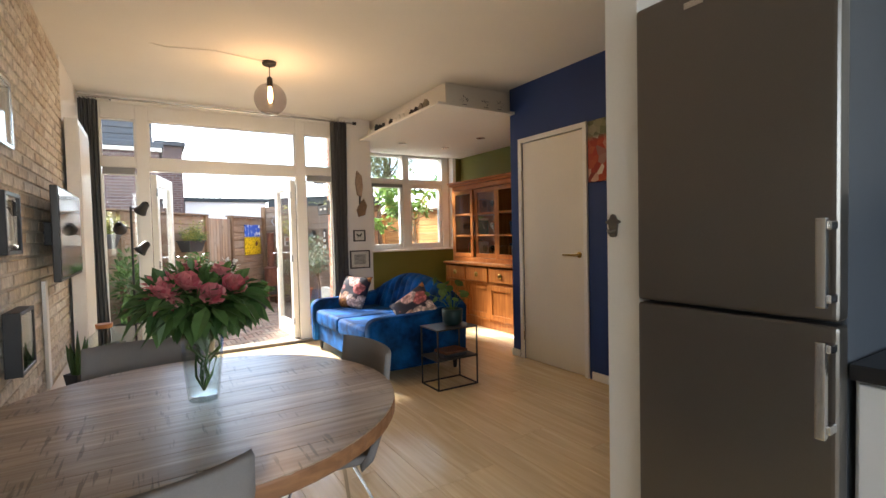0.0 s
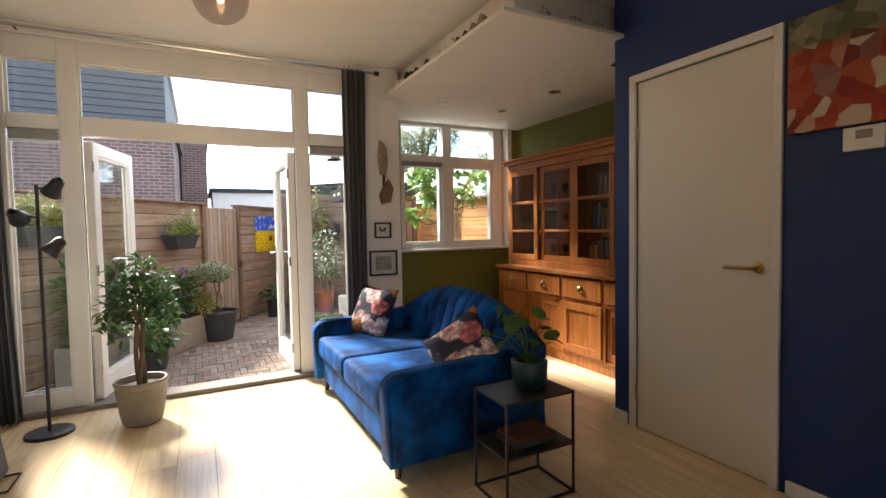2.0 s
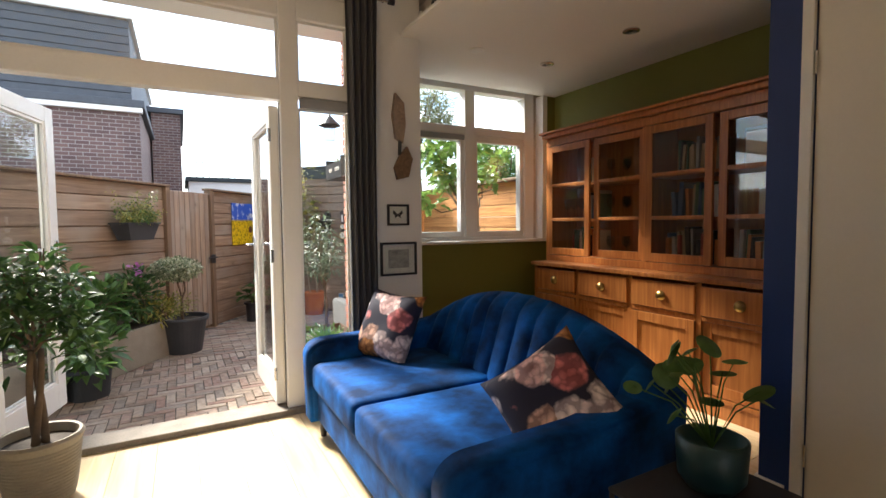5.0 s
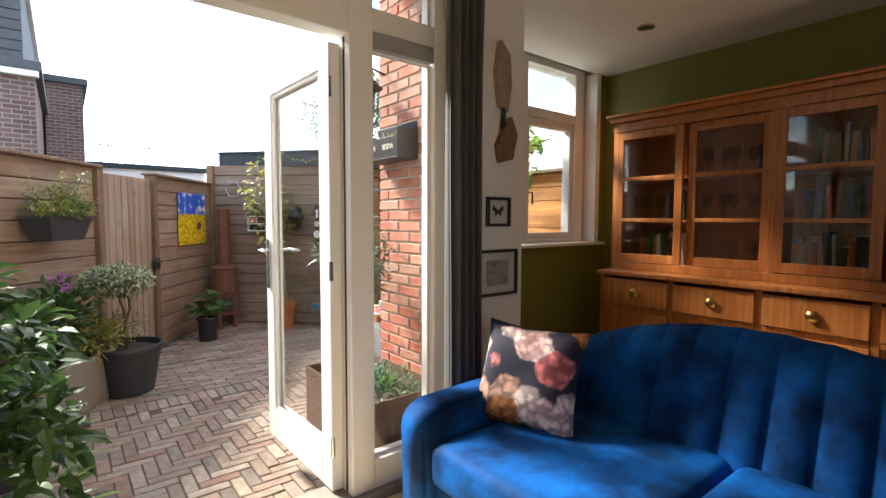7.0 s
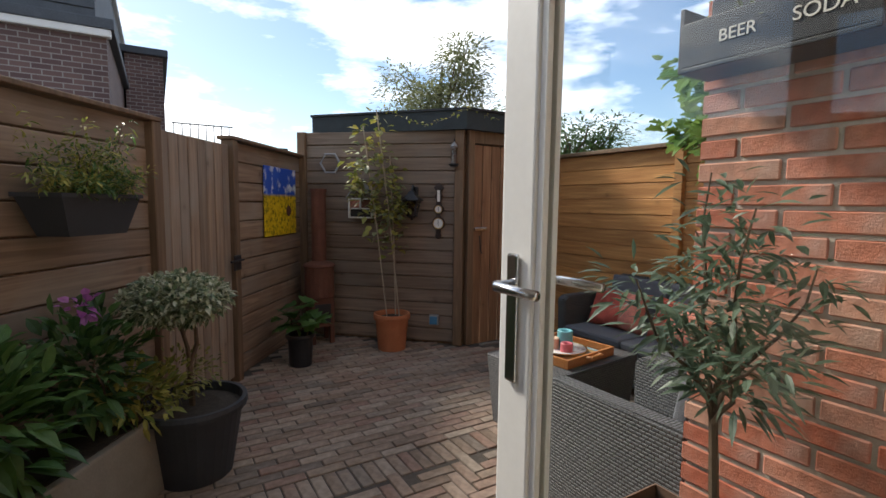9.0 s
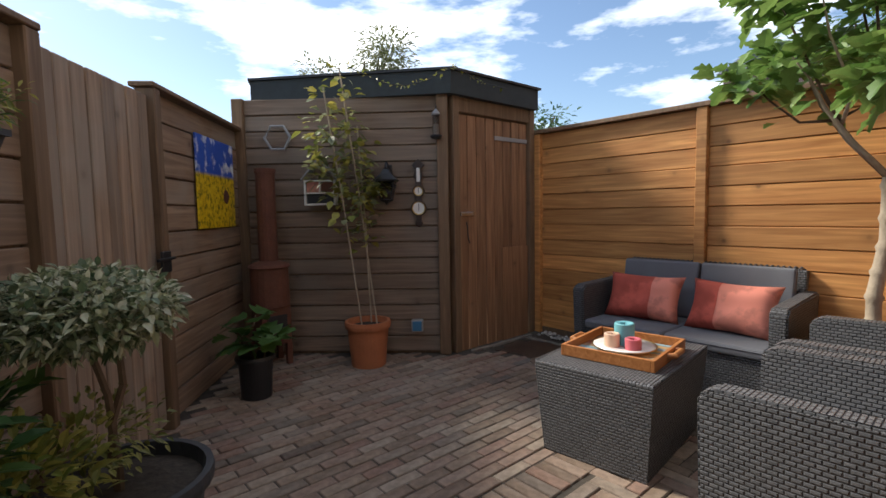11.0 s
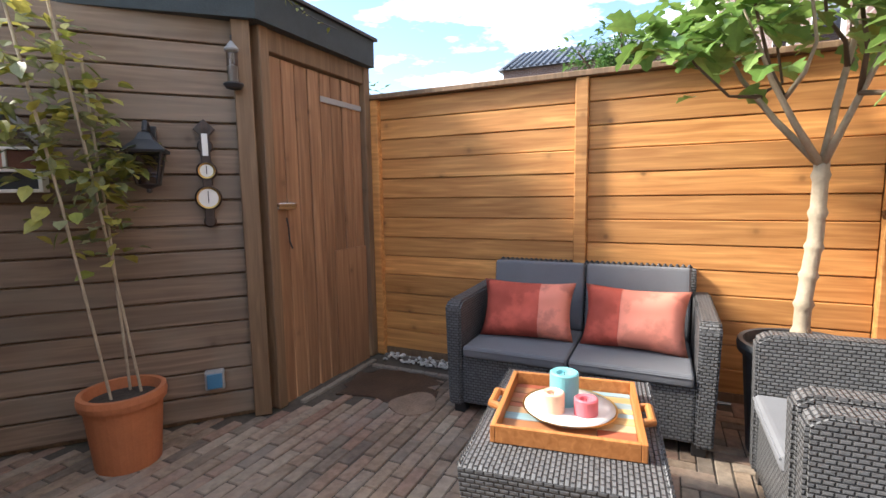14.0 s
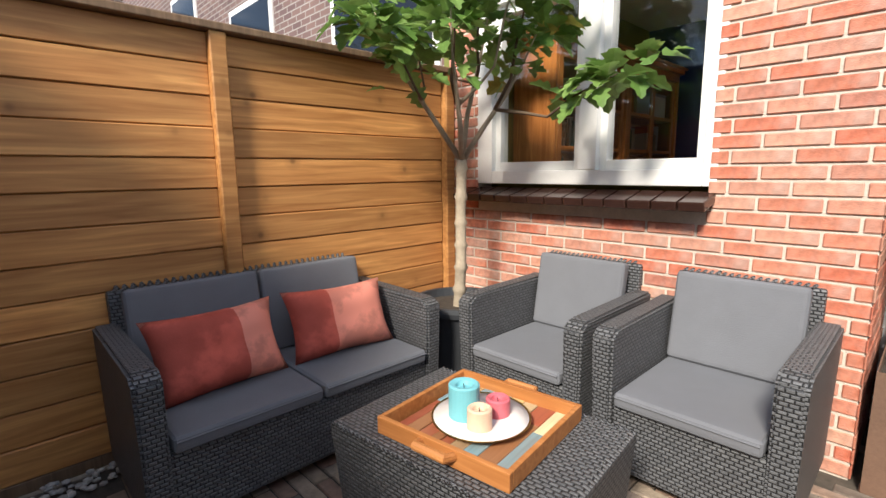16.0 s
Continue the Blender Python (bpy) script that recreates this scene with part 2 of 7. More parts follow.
def wicker_mat():
    """Woven plastic strands: rows of short raised strands, on sides and tops alike."""
    m, nt, b = node_mat("wicker")
    tc = nt.nodes.new("ShaderNodeTexCoord")
    ge = nt.nodes.new("ShaderNodeNewGeometry")
    sp = nt.nodes.new("ShaderNodeSeparateXYZ")
    sn = nt.nodes.new("ShaderNodeSeparateXYZ")
    nt.links.new(tc.outputs["Object"], sp.inputs[0])
    nt.links.new(ge.outputs["Normal"], sn.inputs[0])

    def op(kind, a, b2=None):
        n = nt.nodes.new("ShaderNodeMath")
        n.operation = kind
        for k, v in enumerate((a, b2)):
            if v is None:
                continue
            if hasattr(v, "links"):
                nt.links.new(v, n.inputs[k])
            else:
                n.inputs[k].default_value = v
        return n.outputs["Value"]

    top = op("GREATER_THAN", op("ABSOLUTE", sn.outputs["Z"]), 0.7)
    side = op("SUBTRACT", 1.0, top)
    u = op("ADD", sp.outputs["X"], op("MULTIPLY", sp.outputs["Y"], side))
    v = op("ADD", op("MULTIPLY", sp.outputs["Z"], side), op("MULTIPLY", sp.outputs["Y"], top))
    cv = nt.nodes.new("ShaderNodeCombineXYZ")
    nt.links.new(u, cv.inputs["X"])
    nt.links.new(v, cv.inputs["Y"])
    br = nt.nodes.new("ShaderNodeTexBrick")
    br.inputs["Scale"].default_value = 1.0
    br.inputs["Brick Width"].default_value, br.inputs["Row Height"].default_value = 0.026, 0.0140
    br.inputs["Mortar Size"].default_value, br.inputs["Mortar Smooth"].default_value = 0.0036, 1.0
    br.inputs["Color1"].default_value, br.inputs["Color2"].default_value = (0.135, 0.137, 0.142, 1), (0.105, 0.107, 0.112, 1)
    br.inputs["Mortar"].default_value = (0.022, 0.022, 0.024, 1)
    nt.links.new(cv.outputs["Vector"], br.inputs["Vector"])
    n1 = noise_fac(nt, 40, 3)
    c = mixc(nt, br.outputs["Color"], ramp(nt, n1, [(0.3, (0.7, 0.7, 0.7)), (0.7, (1.3, 1.3, 1.3))]), 0.6, "MULTIPLY")
    nt.links.new(c, b.inputs["Base Color"])
    b.inputs["Roughness"].default_value = 0.5
    bump(nt, b, op("SUBTRACT", 1.0, br.outputs["Fac"]), 0.9, 0.006)
    return m


def velvet_mat(name, col, low=0.4, high=2.0):
    m, nt, b = node_mat(name)
    n = noise_fac(nt, 6.0, 6)
    f = noise_fac(nt, 220, 2)
    c = ramp(nt, n, [(0.36, shade(col, low)), (0.48, shade(col, 0.85)), (0.56, shade(col, 1.15)), (0.66, shade(col, high))])
    nt.links.new(c, b.inputs["Base Color"])
    b.inputs["Roughness"].default_value = 0.75
    b.inputs["Sheen Weight"].default_value = 0.08
    b.inputs["Specular IOR Level"].default_value = 0.12
    b.inputs["Sheen Roughness"].default_value = 0.35
    b.inputs["Sheen Tint"].default_value = (*shade(col, 2.5), 1)
    bump(nt, b, f, 0.25, 0.003)
    return m


def floral_mat(name):
    """Dark cloth printed with large pale and coloured blooms."""
    m, nt, b = node_mat(name)
    tc = nt.nodes.new("ShaderNodeTexCoord")
    v = nt.nodes.new("ShaderNodeTexVoronoi")
    v.inputs["Scale"].default_value = 8.0
    d = nt.nodes.new("ShaderNodeTexNoise")
    d.inputs["Scale"].default_value, d.inputs["Detail"].default_value = 16.0, 4.0
    mx = nt.nodes.new("ShaderNodeMixRGB")
    mx.inputs["Fac"].default_value = 0.05
    nt.links.new(tc.outputs["Object"], d.inputs["Vector"])
    nt.links.new(tc.outputs["Object"], mx.inputs["Color1"])
    nt.links.new(d.outputs["Color"], mx.inputs["Color2"])
    nt.links.new(mx.outputs["Color"], v.inputs["Vector"])
    sep = nt.nodes.new("ShaderNodeSeparateColor")
    nt.links.new(v.outputs["Color"], sep.inputs["Color"])
    bloom = ramp(nt, sep.outputs["Red"], [(0.0, (0.55, 0.09, 0.10)), (0.22, (0.85, 0.56, 0.54)), (0.42, (0.88, 0.81, 0.76)), (0.68, (0.85, 0.72, 0.68)), (0.78, (0.62, 0.28, 0.08)), (0.88, (0.05, 0.08, 0.05)), (1.0, (0.02, 0.025, 0.05))])
    petals = mixc(nt, bloom, ramp(nt, d.outputs["Fac"], [(0.35, (0.45, 0.4, 0.42)), (0.6, (1.2, 1.2, 1.2))]), 0.55, "MULTIPLY")
    v2 = nt.nodes.new("ShaderNodeTexVoronoi")
    v2.inputs["Scale"].default_value = 34.0
    nt.links.new(mx.outputs["Color"], v2.inputs["Vector"])
    petals = mixc(nt, petals, ramp(nt, v2.outputs["Distance"], [(0.1, (1.15, 1.1, 1.1)), (0.45, (0.8, 0.72, 0.72)), (0.62, (0.35, 0.28, 0.3))]), 0.85, "MULTIPLY")
    petals = mixc(nt, petals, ramp(nt, v.outputs["Distance"], [(0.05, (0.65, 0.5, 0.5)), (0.3, (1.15, 1.15, 1.15))]), 0.7, "MULTIPLY")
    mask = ramp(nt, v.outputs["Distance"], [(0.50, (1, 1, 1)), (0.58, (0, 0, 0))])
    c = mixc(nt, (0.018, 0.018, 0.04), petals, mask)
    nt.links.new(c, b.inputs["Base Color"])
    b.inputs["Roughness"].default_value = 0.8
    bump(nt, b, noise_fac(nt, 260, 2), 0.2, 0.002)
    return m


M = dict(
    white=paint("white_wall_paint", (0.80, 0.79, 0.76), 0.7, 0.03, 2.5, 0.10, 90),
    ceil=paint("white_ceiling_paint", (0.80, 0.78, 0.74), 0.75, 0.03, 1.5, 0.06, 120),
    frame=paint("white_window_gloss", (0.80, 0.79, 0.76), 0.35, 0.04, 5, 0.02, 60),
    door=paint("cream_door_paint", (0.78, 0.75, 0.67), 0.42, 0.03, 3, 0.03, 80),
    blue=paint("deep_blue_wall_paint", (0.008, 0.035, 0.16), 0.55, 0.10, 2.5, 0.10, 90),
    green=paint("olive_green_wall_paint", (0.17, 0.18, 0.035), 0.6, 0.06, 2.5, 0.10, 90),
    darkwall=paint("dark_kitchen_wall_paint", (0.05, 0.06, 0.075), 0.6, 0.06),
    mortar_white=paint("whitewashed_mortar", (0.60, 0.55, 0.47), 0.9, 0.15, 12, 0.5, 80),
    mortar=paint("lime_mortar", (0.57, 0.50, 0.42), 0.95, 0.18, 14, 0.6, 110),
    brick_white=brick_mat("whitewashed_brick", [(0.62, 0.56, 0.47), (0.70, 0.65, 0.56), (0.55, 0.46, 0.36), (0.68, 0.62, 0.54)]),
    brick_red=brick_mat("red_brick", [(0.44, 0.14, 0.08), (0.55, 0.21, 0.13), (0.50, 0.13, 0.07), (0.56, 0.29, 0.20), (0.42, 0.16, 0.11)], chalk=(0.60, 0.46, 0.39), chalk_amt=0.8),
    brick_far=far_brick_mat(),
    paver=brick_mat("clay_paver", [(0.19, 0.13, 0.09), (0.30, 0.22, 0.155), (0.25, 0.145, 0.105), (0.37, 0.29, 0.215), (0.15, 0.115, 0.09)], chalk=(0.34, 0.30, 0.25), chalk_amt=0.5),
    soil=paint("dark_soil", (0.045, 0.035, 0.026), 0.95, 0.4, 30, 0.8, 60),
    sand=paint("joint_sand", (0.075, 0.062, 0.048), 0.95, 0.3, 25, 0.6, 90),
    floor_gap=paint("floor_gap", (0.22, 0.15, 0.08), 0.8),
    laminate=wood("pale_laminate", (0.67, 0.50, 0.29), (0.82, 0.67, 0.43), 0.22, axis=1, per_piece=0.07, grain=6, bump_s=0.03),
    fence_new=wood("honey_fence_board", (0.41, 0.168, 0.046), (0.74, 0.372, 0.122), 0.6, axis=1, per_piece=0.26, knots=1.0, grain=7, bump_s=0.25),
    fence_old=wood("weathered_fence_board", (0.17, 0.105, 0.066), (0.36, 0.25, 0.165), 0.75, axis=0, per_piece=0.18, knots=0.8, grain=7, grey=(0.30, 0.25, 0.20)),
    gate_wood=wood("weathered_gate_board", (0.20, 0.135, 0.09), (0.40, 0.28, 0.19), 0.75, axis=2, per_piece=0.18, knots=0.6, grain=7, grey=(0.33, 0.28, 0.23)),
    shed_wood=wood("shed_board", (0.13, 0.088, 0.06), (0.27, 0.19, 0.135), 0.75, axis=0, per_piece=0.15, knots=0.7, grain=7, grey=(0.20, 0.165, 0.13)),
    shed_door=wood("shed_door_board", (0.20, 0.10, 0.05), (0.37, 0.205, 0.11), 0.7, axis=2, per_piece=0.15, knots=0.7, grain=7),
    post=wood("fence_post_wood", (0.13, 0.08, 0.045), (0.24, 0.15, 0.085), 0.7, axis=2, per_piece=0.1, knots=0.4),
    walnut=wood("dark_walnut", (0.018, 0.010, 0.008), (0.055, 0.028, 0.018), 0.4, axis=2, per_piece=0.1),
    teak=wood("teak_cabinet_wood", (0.33, 0.105, 0.025), (0.57, 0.23, 0.065), 0.32, axis=2, per_piece=0.10, grain=8, bump_s=0.04),
    table_wood=wood("worn_mango_table_wood", (0.21, 0.14, 0.095), (0.47, 0.36, 0.275), 0.30, axis=0, per_piece=0.15, knots=0.35, grain=9, bump_s=0.2, saw=0.75),
    tray_wood=wood("orange_tray_wood", (0.34, 0.12, 0.03), (0.52, 0.22, 0.07), 0.5, axis=0, per_piece=0.1),
    fascia=paint("dark_green_roofing_felt", (0.035, 0.045, 0.05), 0.8, 0.2, 12, 0.4, 140),
    glass=glass_mat("window_glass", (0.97, 0.985, 0.98)),
    glass_dim=glass_mat("cabinet_glass", (0.93, 0.93, 0.92)),
    glass_smoke=glass_mat("smoked_glass", (0.72, 0.68, 0.68)),
    curtain=paint("charcoal_curtain_cloth", (0.055, 0.055, 0.058), 0.9, 0.12, 8, 0.3, 220, sheen=0.2),
    velvet=velvet_mat("blue_velvet", (0.0012, 0.052, 0.205), 0.35, 1.8),
    floral=floral_mat("dark_floral_print"),
    black=paint("black_metal", (0.018, 0.018, 0.02), 0.45, 0.15),
    blackplastic=paint("black_plastic", (0.02, 0.02, 0.022), 0.35, 0.1),
    screen=paint("dark_screen_glass", (0.010, 0.010, 0.012), 0.06, 0.02, bump_s=0),
    steel=paint("brushed_steel", (0.185, 0.175, 0.165), 0.36, 0.06, 2.5, 0.05, 260, metal=0.9),
    chrome=paint("satin_chrome", (0.62, 0.62, 0.62), 0.22, 0.03, metal=1.0),
    brass=paint("aged_brass", (0.45, 0.30, 0.10), 0.32, 0.1, metal=1.0),
    wicker=wicker_mat(),
    cushion=paint("grey_seat_cloth", (0.15, 0.155, 0.17), 0.9, 0.08, 7, 0.35, 320),
    chair_cloth=paint("grey_felt_cloth", (0.19, 0.175, 0.165), 0.9, 0.1, 7, 0.35, 320),
    coral=velvet_mat("coral_velvet", (0.50, 0.105, 0.075), 0.75, 1.3),
    coral_light=velvet_mat("pale_coral_velvet", (0.72, 0.26, 0.19), 0.8, 1.15),
    terracotta=paint("terracotta", (0.42, 0.145, 0.06), 0.8, 0.14, 9, 0.25, 90),
    darkpot=paint("anthracite_plastic_pot", (0.035, 0.038, 0.043), 0.55, 0.15, 9, 0.1, 90),
    greypot=paint("grey_clay_pot", (0.26, 0.23, 0.18), 0.7, 0.15, 9, 0.2, 90),
    rust=paint("corten_steel", (0.15, 0.085, 0.055), 0.8, 0.2, 9, 0.3, 90),
    rustfire=paint("rusty_stove_iron", (0.13, 0.05, 0.03), 0.85, 0.3, 12, 0.3, 90),
    bark=paint("pale_fig_bark", (0.36, 0.295, 0.215), 0.85, 0.2, 20, 0.5, 60),
    twig=paint("brown_twig_bark", (0.12, 0.08, 0.05), 0.85, 0.2, 20, 0.4, 60),
    leaf_fig=leaf_mat("fig_leaf", (0.10, 0.20, 0.04), (0.25, 0.38, 0.10)),
    leaf_dark=leaf_mat("dark_green_leaf", (0.032, 0.085, 0.022), (0.10, 0.185, 0.05)),
    leaf_mid=leaf_mat("mid_green_leaf", (0.05, 0.12, 0.03), (0.13, 0.24, 0.06)),
    leaf_var=leaf_mat("variegated_leaf", (0.07, 0.12, 0.05), (0.38, 0.40, 0.22), (0.60, 0.60, 0.43)),
    leaf_sedum=leaf_mat("sedum_leaf", (0.12, 0.14, 0.03), (0.34, 0.33, 0.09)),
    leaf_olive=leaf_mat("olive_leaf", (0.06, 0.10, 0.06), (0.16, 0.21, 0.14)),
    leaf_yellow=leaf_mat("yellowing_leaf", (0.16, 0.21, 0.04), (0.48, 0.42, 0.10)),
    leaf_willow=leaf_mat("willow_leaf", (0.16, 0.19, 0.09), (0.30, 0.31, 0.16)),
    petal_pink=leaf_mat("pink_petal", (0.55, 0.10, 0.14), (0.70, 0.30, 0.30)),
    petal_violet=leaf_mat("violet_petal", (0.40, 0.10, 0.35), (0.55, 0.22, 0.50)),
    slate=paint("grey_slate_cladding", (0.075, 0.085, 0.10), 0.7, 0.2, 5, 0.2, 40),
    rooftile=paint("dark_glazed_roof_tile", (0.06, 0.068, 0.085), 0.35, 0.12, 9),
    tile_brown=paint("glazed_brown_tile", (0.035, 0.016, 0.012), 0.2, 0.2, 14),
    worktop=paint("black_worktop", (0.012, 0.012, 0.014), 0.3, 0.15, 60),
    paper=paint("white_paper", (0.75, 0.73, 0.68), 0.85, 0.03),
    wax_teal=paint("teal_wax", (0.16, 0.45, 0.50), 0.5, 0.04),
    wax_cream=paint("cream_wax", (0.70, 0.47, 0.33), 0.5, 0.04),
    wax_pink=paint("pink_wax", (0.58, 0.13, 0.16), 0.4, 0.06),
    china=paint("white_china", (0.80, 0.74, 0.70), 0.25, 0.02, bump_s=0),
    pebble=brick_mat("pale_pebble", [(0.45, 0.43, 0.40), (0.60, 0.58, 0.54), (0.30, 0.29, 0.27)]),
    stone=paint("grey_paving_slab", (0.24, 0.21, 0.175), 0.9, 0.3, 7, 0.4, 90),
    damp_sand=paint("damp_sand", (0.24, 0.165, 0.115), 0.85, 0.4, 9, 0.5, 80),
    mud=paint("wet_mud", (0.065, 0.042, 0.03), 0.5, 0.5, 7, 0.5, 60),
    kitchen=paint("white_kitchen_front", (0.72, 0.74, 0.76), 0.3, 0.02),
    grey_plate=paint("grey_plastic", (0.30, 0.30, 0.30), 0.5),
    teal_plate=paint("blue_plastic", (0.05, 0.18, 0.32), 0.4),
    water=glass_mat("vase_glass", (0.90, 0.93, 0.92)),
)

# ---- builders ----
def finish(bm, name, material, smooth=False):
    me = bpy.data.meshes.new(name)
    bmesh.ops.recalc_face_normals(bm, faces=bm.faces)
    bm.to_mesh(me)
    bm.free()
    if smooth:
        me.shade_smooth()
    me.materials.append(material)
    return me


def part(name, bm, material, parent=None, label="", smooth=False, at=None):
    ob = new(name, finish(bm, name, material, smooth))
    if parent:
        ob.parent = parent
    if at is not None:
        ob.matrix_basis = at
    if label:
        ob["label"] = label
    return ob


def thing(name, m, label, category, group="", kind=""):
    ob = new(name)
    ob.empty_display_size = 0.1
    ob.matrix_basis = m
    return tagged(ob, label, category, group, kind)


def structure(name, bm, material, label, category="structure", smooth=False):
    return tagged(part(name, bm, material, None, "", smooth), label, category, "", "structure")


def box(x0, x1, y0, y1, z0, z1, bev=0.0, seg=2, bm=None):
    own = bmesh.new()
    bmesh.ops.create_cube(own, size=1.0)
    bmesh.ops.transform(own, matrix=Matrix.LocRotScale(((x0 + x1) / 2, (y0 + y1) / 2, (z0 + z1) / 2), None, (abs(x1 - x0), abs(y1 - y0), abs(z1 - z0))), verts=own.verts)
    if bev:
        bmesh.ops.bevel(own, geom=own.edges[:], offset=bev, segments=seg, affect="EDGES", profile=0.6)
    return merge(bm, own)


def merge(bm, own):
    if bm is None:
        return own
    tmp = bpy.data.meshes.new("tmp")
    own.to_mesh(tmp)
    own.free()
    bm.from_mesh(tmp)
    bpy.data.meshes.remove(tmp)
    return bm


def moved(bm, m):
    bmesh.ops.transform(bm, matrix=m, verts=bm.verts)
    return bm


def lathe(profile, segs=28, bm=None, cap=True):
    """A turned body from (radius, height) pairs."""
    own = bmesh.new()
    rings = []
    for r, z in profile:
        rings.append([own.verts.new((r * math.cos(2 * math.pi * k / segs), r * math.sin(2 * math.pi * k / segs), z)) for k in range(segs)])
    for a, b in zip(rings, rings[1:]):
        for k in range(segs):
            own.faces.new((a[k], a[(k + 1) % segs], b[(k + 1) % segs], b[k]))
    if cap:
        own.faces.new(rings[0])
        own.faces.new(rings[-1])
    return merge(bm, own)


def tube(points, radius, sides=8, bm=None):
    """A round rod along points; radius may be one number or one for each point."""
    own = bmesh.new()
    pts = [Vector(p) for p in points]
    rad = radius if isinstance(radius, (list, tuple)) else [radius] * len(pts)
    rings = []
    for k, p in enumerate(pts):
        d = (pts[min(k + 1, len(pts) - 1)] - pts[max(k - 1, 0)]).normalized()
        side = d.cross(Vector((0, 0, 1)) if abs(d.z) < 0.9 else Vector((1, 0, 0))).normalized()
        up = side.cross(d)
        rings.append([own.verts.new(p + rad[k] * (math.cos(a) * side + math.sin(a) * up)) for a in [2 * math.pi * i / sides for i in range(sides)]])
    for a, b in zip(rings, rings[1:]):
        for i in range(sides):
            own.faces.new((a[i], a[(i + 1) % sides], b[(i + 1) % sides], b[i]))
    own.faces.new(rings[0])
    own.faces.new(rings[-1])
    return merge(bm, own)


def pillow(w, h, t, n=14, pinch=0.10, bm=None):
    """A stuffed cushion standing in x and z, its thickness along y."""
    own = bmesh.new()
    grid = {}
    for s in (1, -1):
        for i in range(n + 1):
            for j in range(n + 1):
                u, v = 2 * i / n - 1, 2 * j / n - 1
                edge = i in (0, n) or j in (0, n)
                if edge and s == -1:
                    grid[s, i, j] = grid[1, i, j]
                    continue
                f = max(0.0, (1 - u ** 4) * (1 - v ** 4)) ** 0.55
                x = u * w / 2 * (1 - pinch * (1 - v * v) * u * u)
                z = v * h / 2 * (1 - pinch * (1 - u * u) * v * v)
                y = s * t / 2 * f + 0.012 * noise.noise((u * 2.3, v * 2.3, s * 4.0 + w)) * f
                grid[s, i, j] = own.verts.new((x, y, z))
    for s in (1, -1):
        for i in range(n):
            for j in range(n):
                q = [grid[s, i, j], grid[s, i + 1, j], grid[s, i + 1, j + 1], grid[s, i, j + 1]]
                own.faces.new(q if s == -1 else q[::-1])
    return merge(bm, own)


# ---- structure: the room ----
CEIL, GROUND = 2.68, -0.12
XL, FY, BLUE, XR = -0.57, 5.66, 3.11, 4.20

tagged(part("floor", box(-0.85, 4.45, -2.6, 5.72, -0.30, -0.012), M["floor_gap"]), "pale wood-look laminate floor in long planks", "floor", "", "structure")
floor = bpy.data.objects["floor"]
structure("ceiling", box(-0.85, 4.45, -2.6, 6.45, CEIL, CEIL + 0.2), M["ceil"], "plain white painted ceiling", "ceiling")
wall_west = structure("wall_west", box(XL - 0.25, XL - 0.006, -2.6, 5.75, -0.3, CEIL), M["mortar_white"], "whitewashed bare brick wall of the dining room", "wall")
structure("wall_plaster", box(XL - 0.006, XL + 0.004, 4.55, 5.60, 0, CEIL), M["white"], "white plastered strip of wall beside the window", "wall")
# unseen rear wall; its opening is assumed, to let fill light in
bm = box(-0.85, 2.5, -2.8, -2.6, -0.3, 0.85)
box(-0.85, -0.35, -2.8, -2.6, 0.85, CEIL, bm=bm)
box(1.85, 2.5, -2.8, -2.6, 0.85, CEIL, bm=bm)
box(-0.35, 1.85, -2.8, -2.6, 2.4, CEIL, bm=bm)
structure("wall_back", bm, M["white"], "plain white unseen rear wall with an added wide opening", "wall")
structure("wall_kitchen", box(2.10, 2.30, -2.6, 0.955, -0.3, CEIL), M["darkwall"], "dark grey-blue painted kitchen wall", "wall")
structure("wall_partition", box(1.42, 3.11, 0.955, 1.09, -0.3, CEIL, 0.004), M["white"], "white partition wall beside the fridge", "wall")
bm = box(BLUE, BLUE + 0.12, 1.09, 1.215, -0.3, CEIL)
box(BLUE, BLUE + 0.12, 1.215, 1.97, 2.12, CEIL, bm=bm)
box(BLUE, BLUE + 0.12, 1.97, 2.715, -0.3, CEIL, bm=bm)
box(BLUE, BLUE + 0.12, 2.715, 3.495, 2.115, CEIL, bm=bm)
box(BLUE, BLUE + 0.12, 3.495, 3.665, -0.3, CEIL, bm=bm)
structure("wall_blue", bm, M["blue"], "deep blue painted wall with white doors", "wall")
structure("wall_return", box(BLUE + 0.12, 4.45, 3.53, 3.665, -0.3, CEIL), M["blue"], "deep blue return wall of the alcove", "wall")
structure("wall_hall", box(BLUE + 0.6, BLUE + 0.7, 1.0, 3.49, -0.3, CEIL), M["white"], "white hall wall behind the doors", "wall")
wall_east = structure("wall_east", box(XR, XR + 0.12, 3.666, 6.43, -0.3, CEIL), M["green"], "olive green wall behind the cabinet", "wall")
bm = box(2.364, XR, 6.20, 6.30, -0.3, 1.004)
box(2.364, 2.66, 6.20, 6.30, 1.004, 2.43, bm=bm)
box(4.10, XR, 6.20, 6.30, 1.004, 2.43, bm=bm)
structure("wall_alcove", bm, M["green"], "olive green wall under the alcove window", "wall")
structure("wall_alcove_side", box(2.358, 2.365, 5.702, 6.20, -0.3, CEIL), M["white"], "white plastered side of the alcove", "wall")
structure("pillar", box(1.97, 2.362, 5.475, 5.70, -0.3, CEIL, 0.004), M["white"], "white plastered pillar between window and alcove", "pillar")
structure("soffit", box(2.22, XR, 3.592, 6.22, 2.42, 2.445, 0.003), M["ceil"], "lowered white ceiling panel above the alcove", "ceiling")
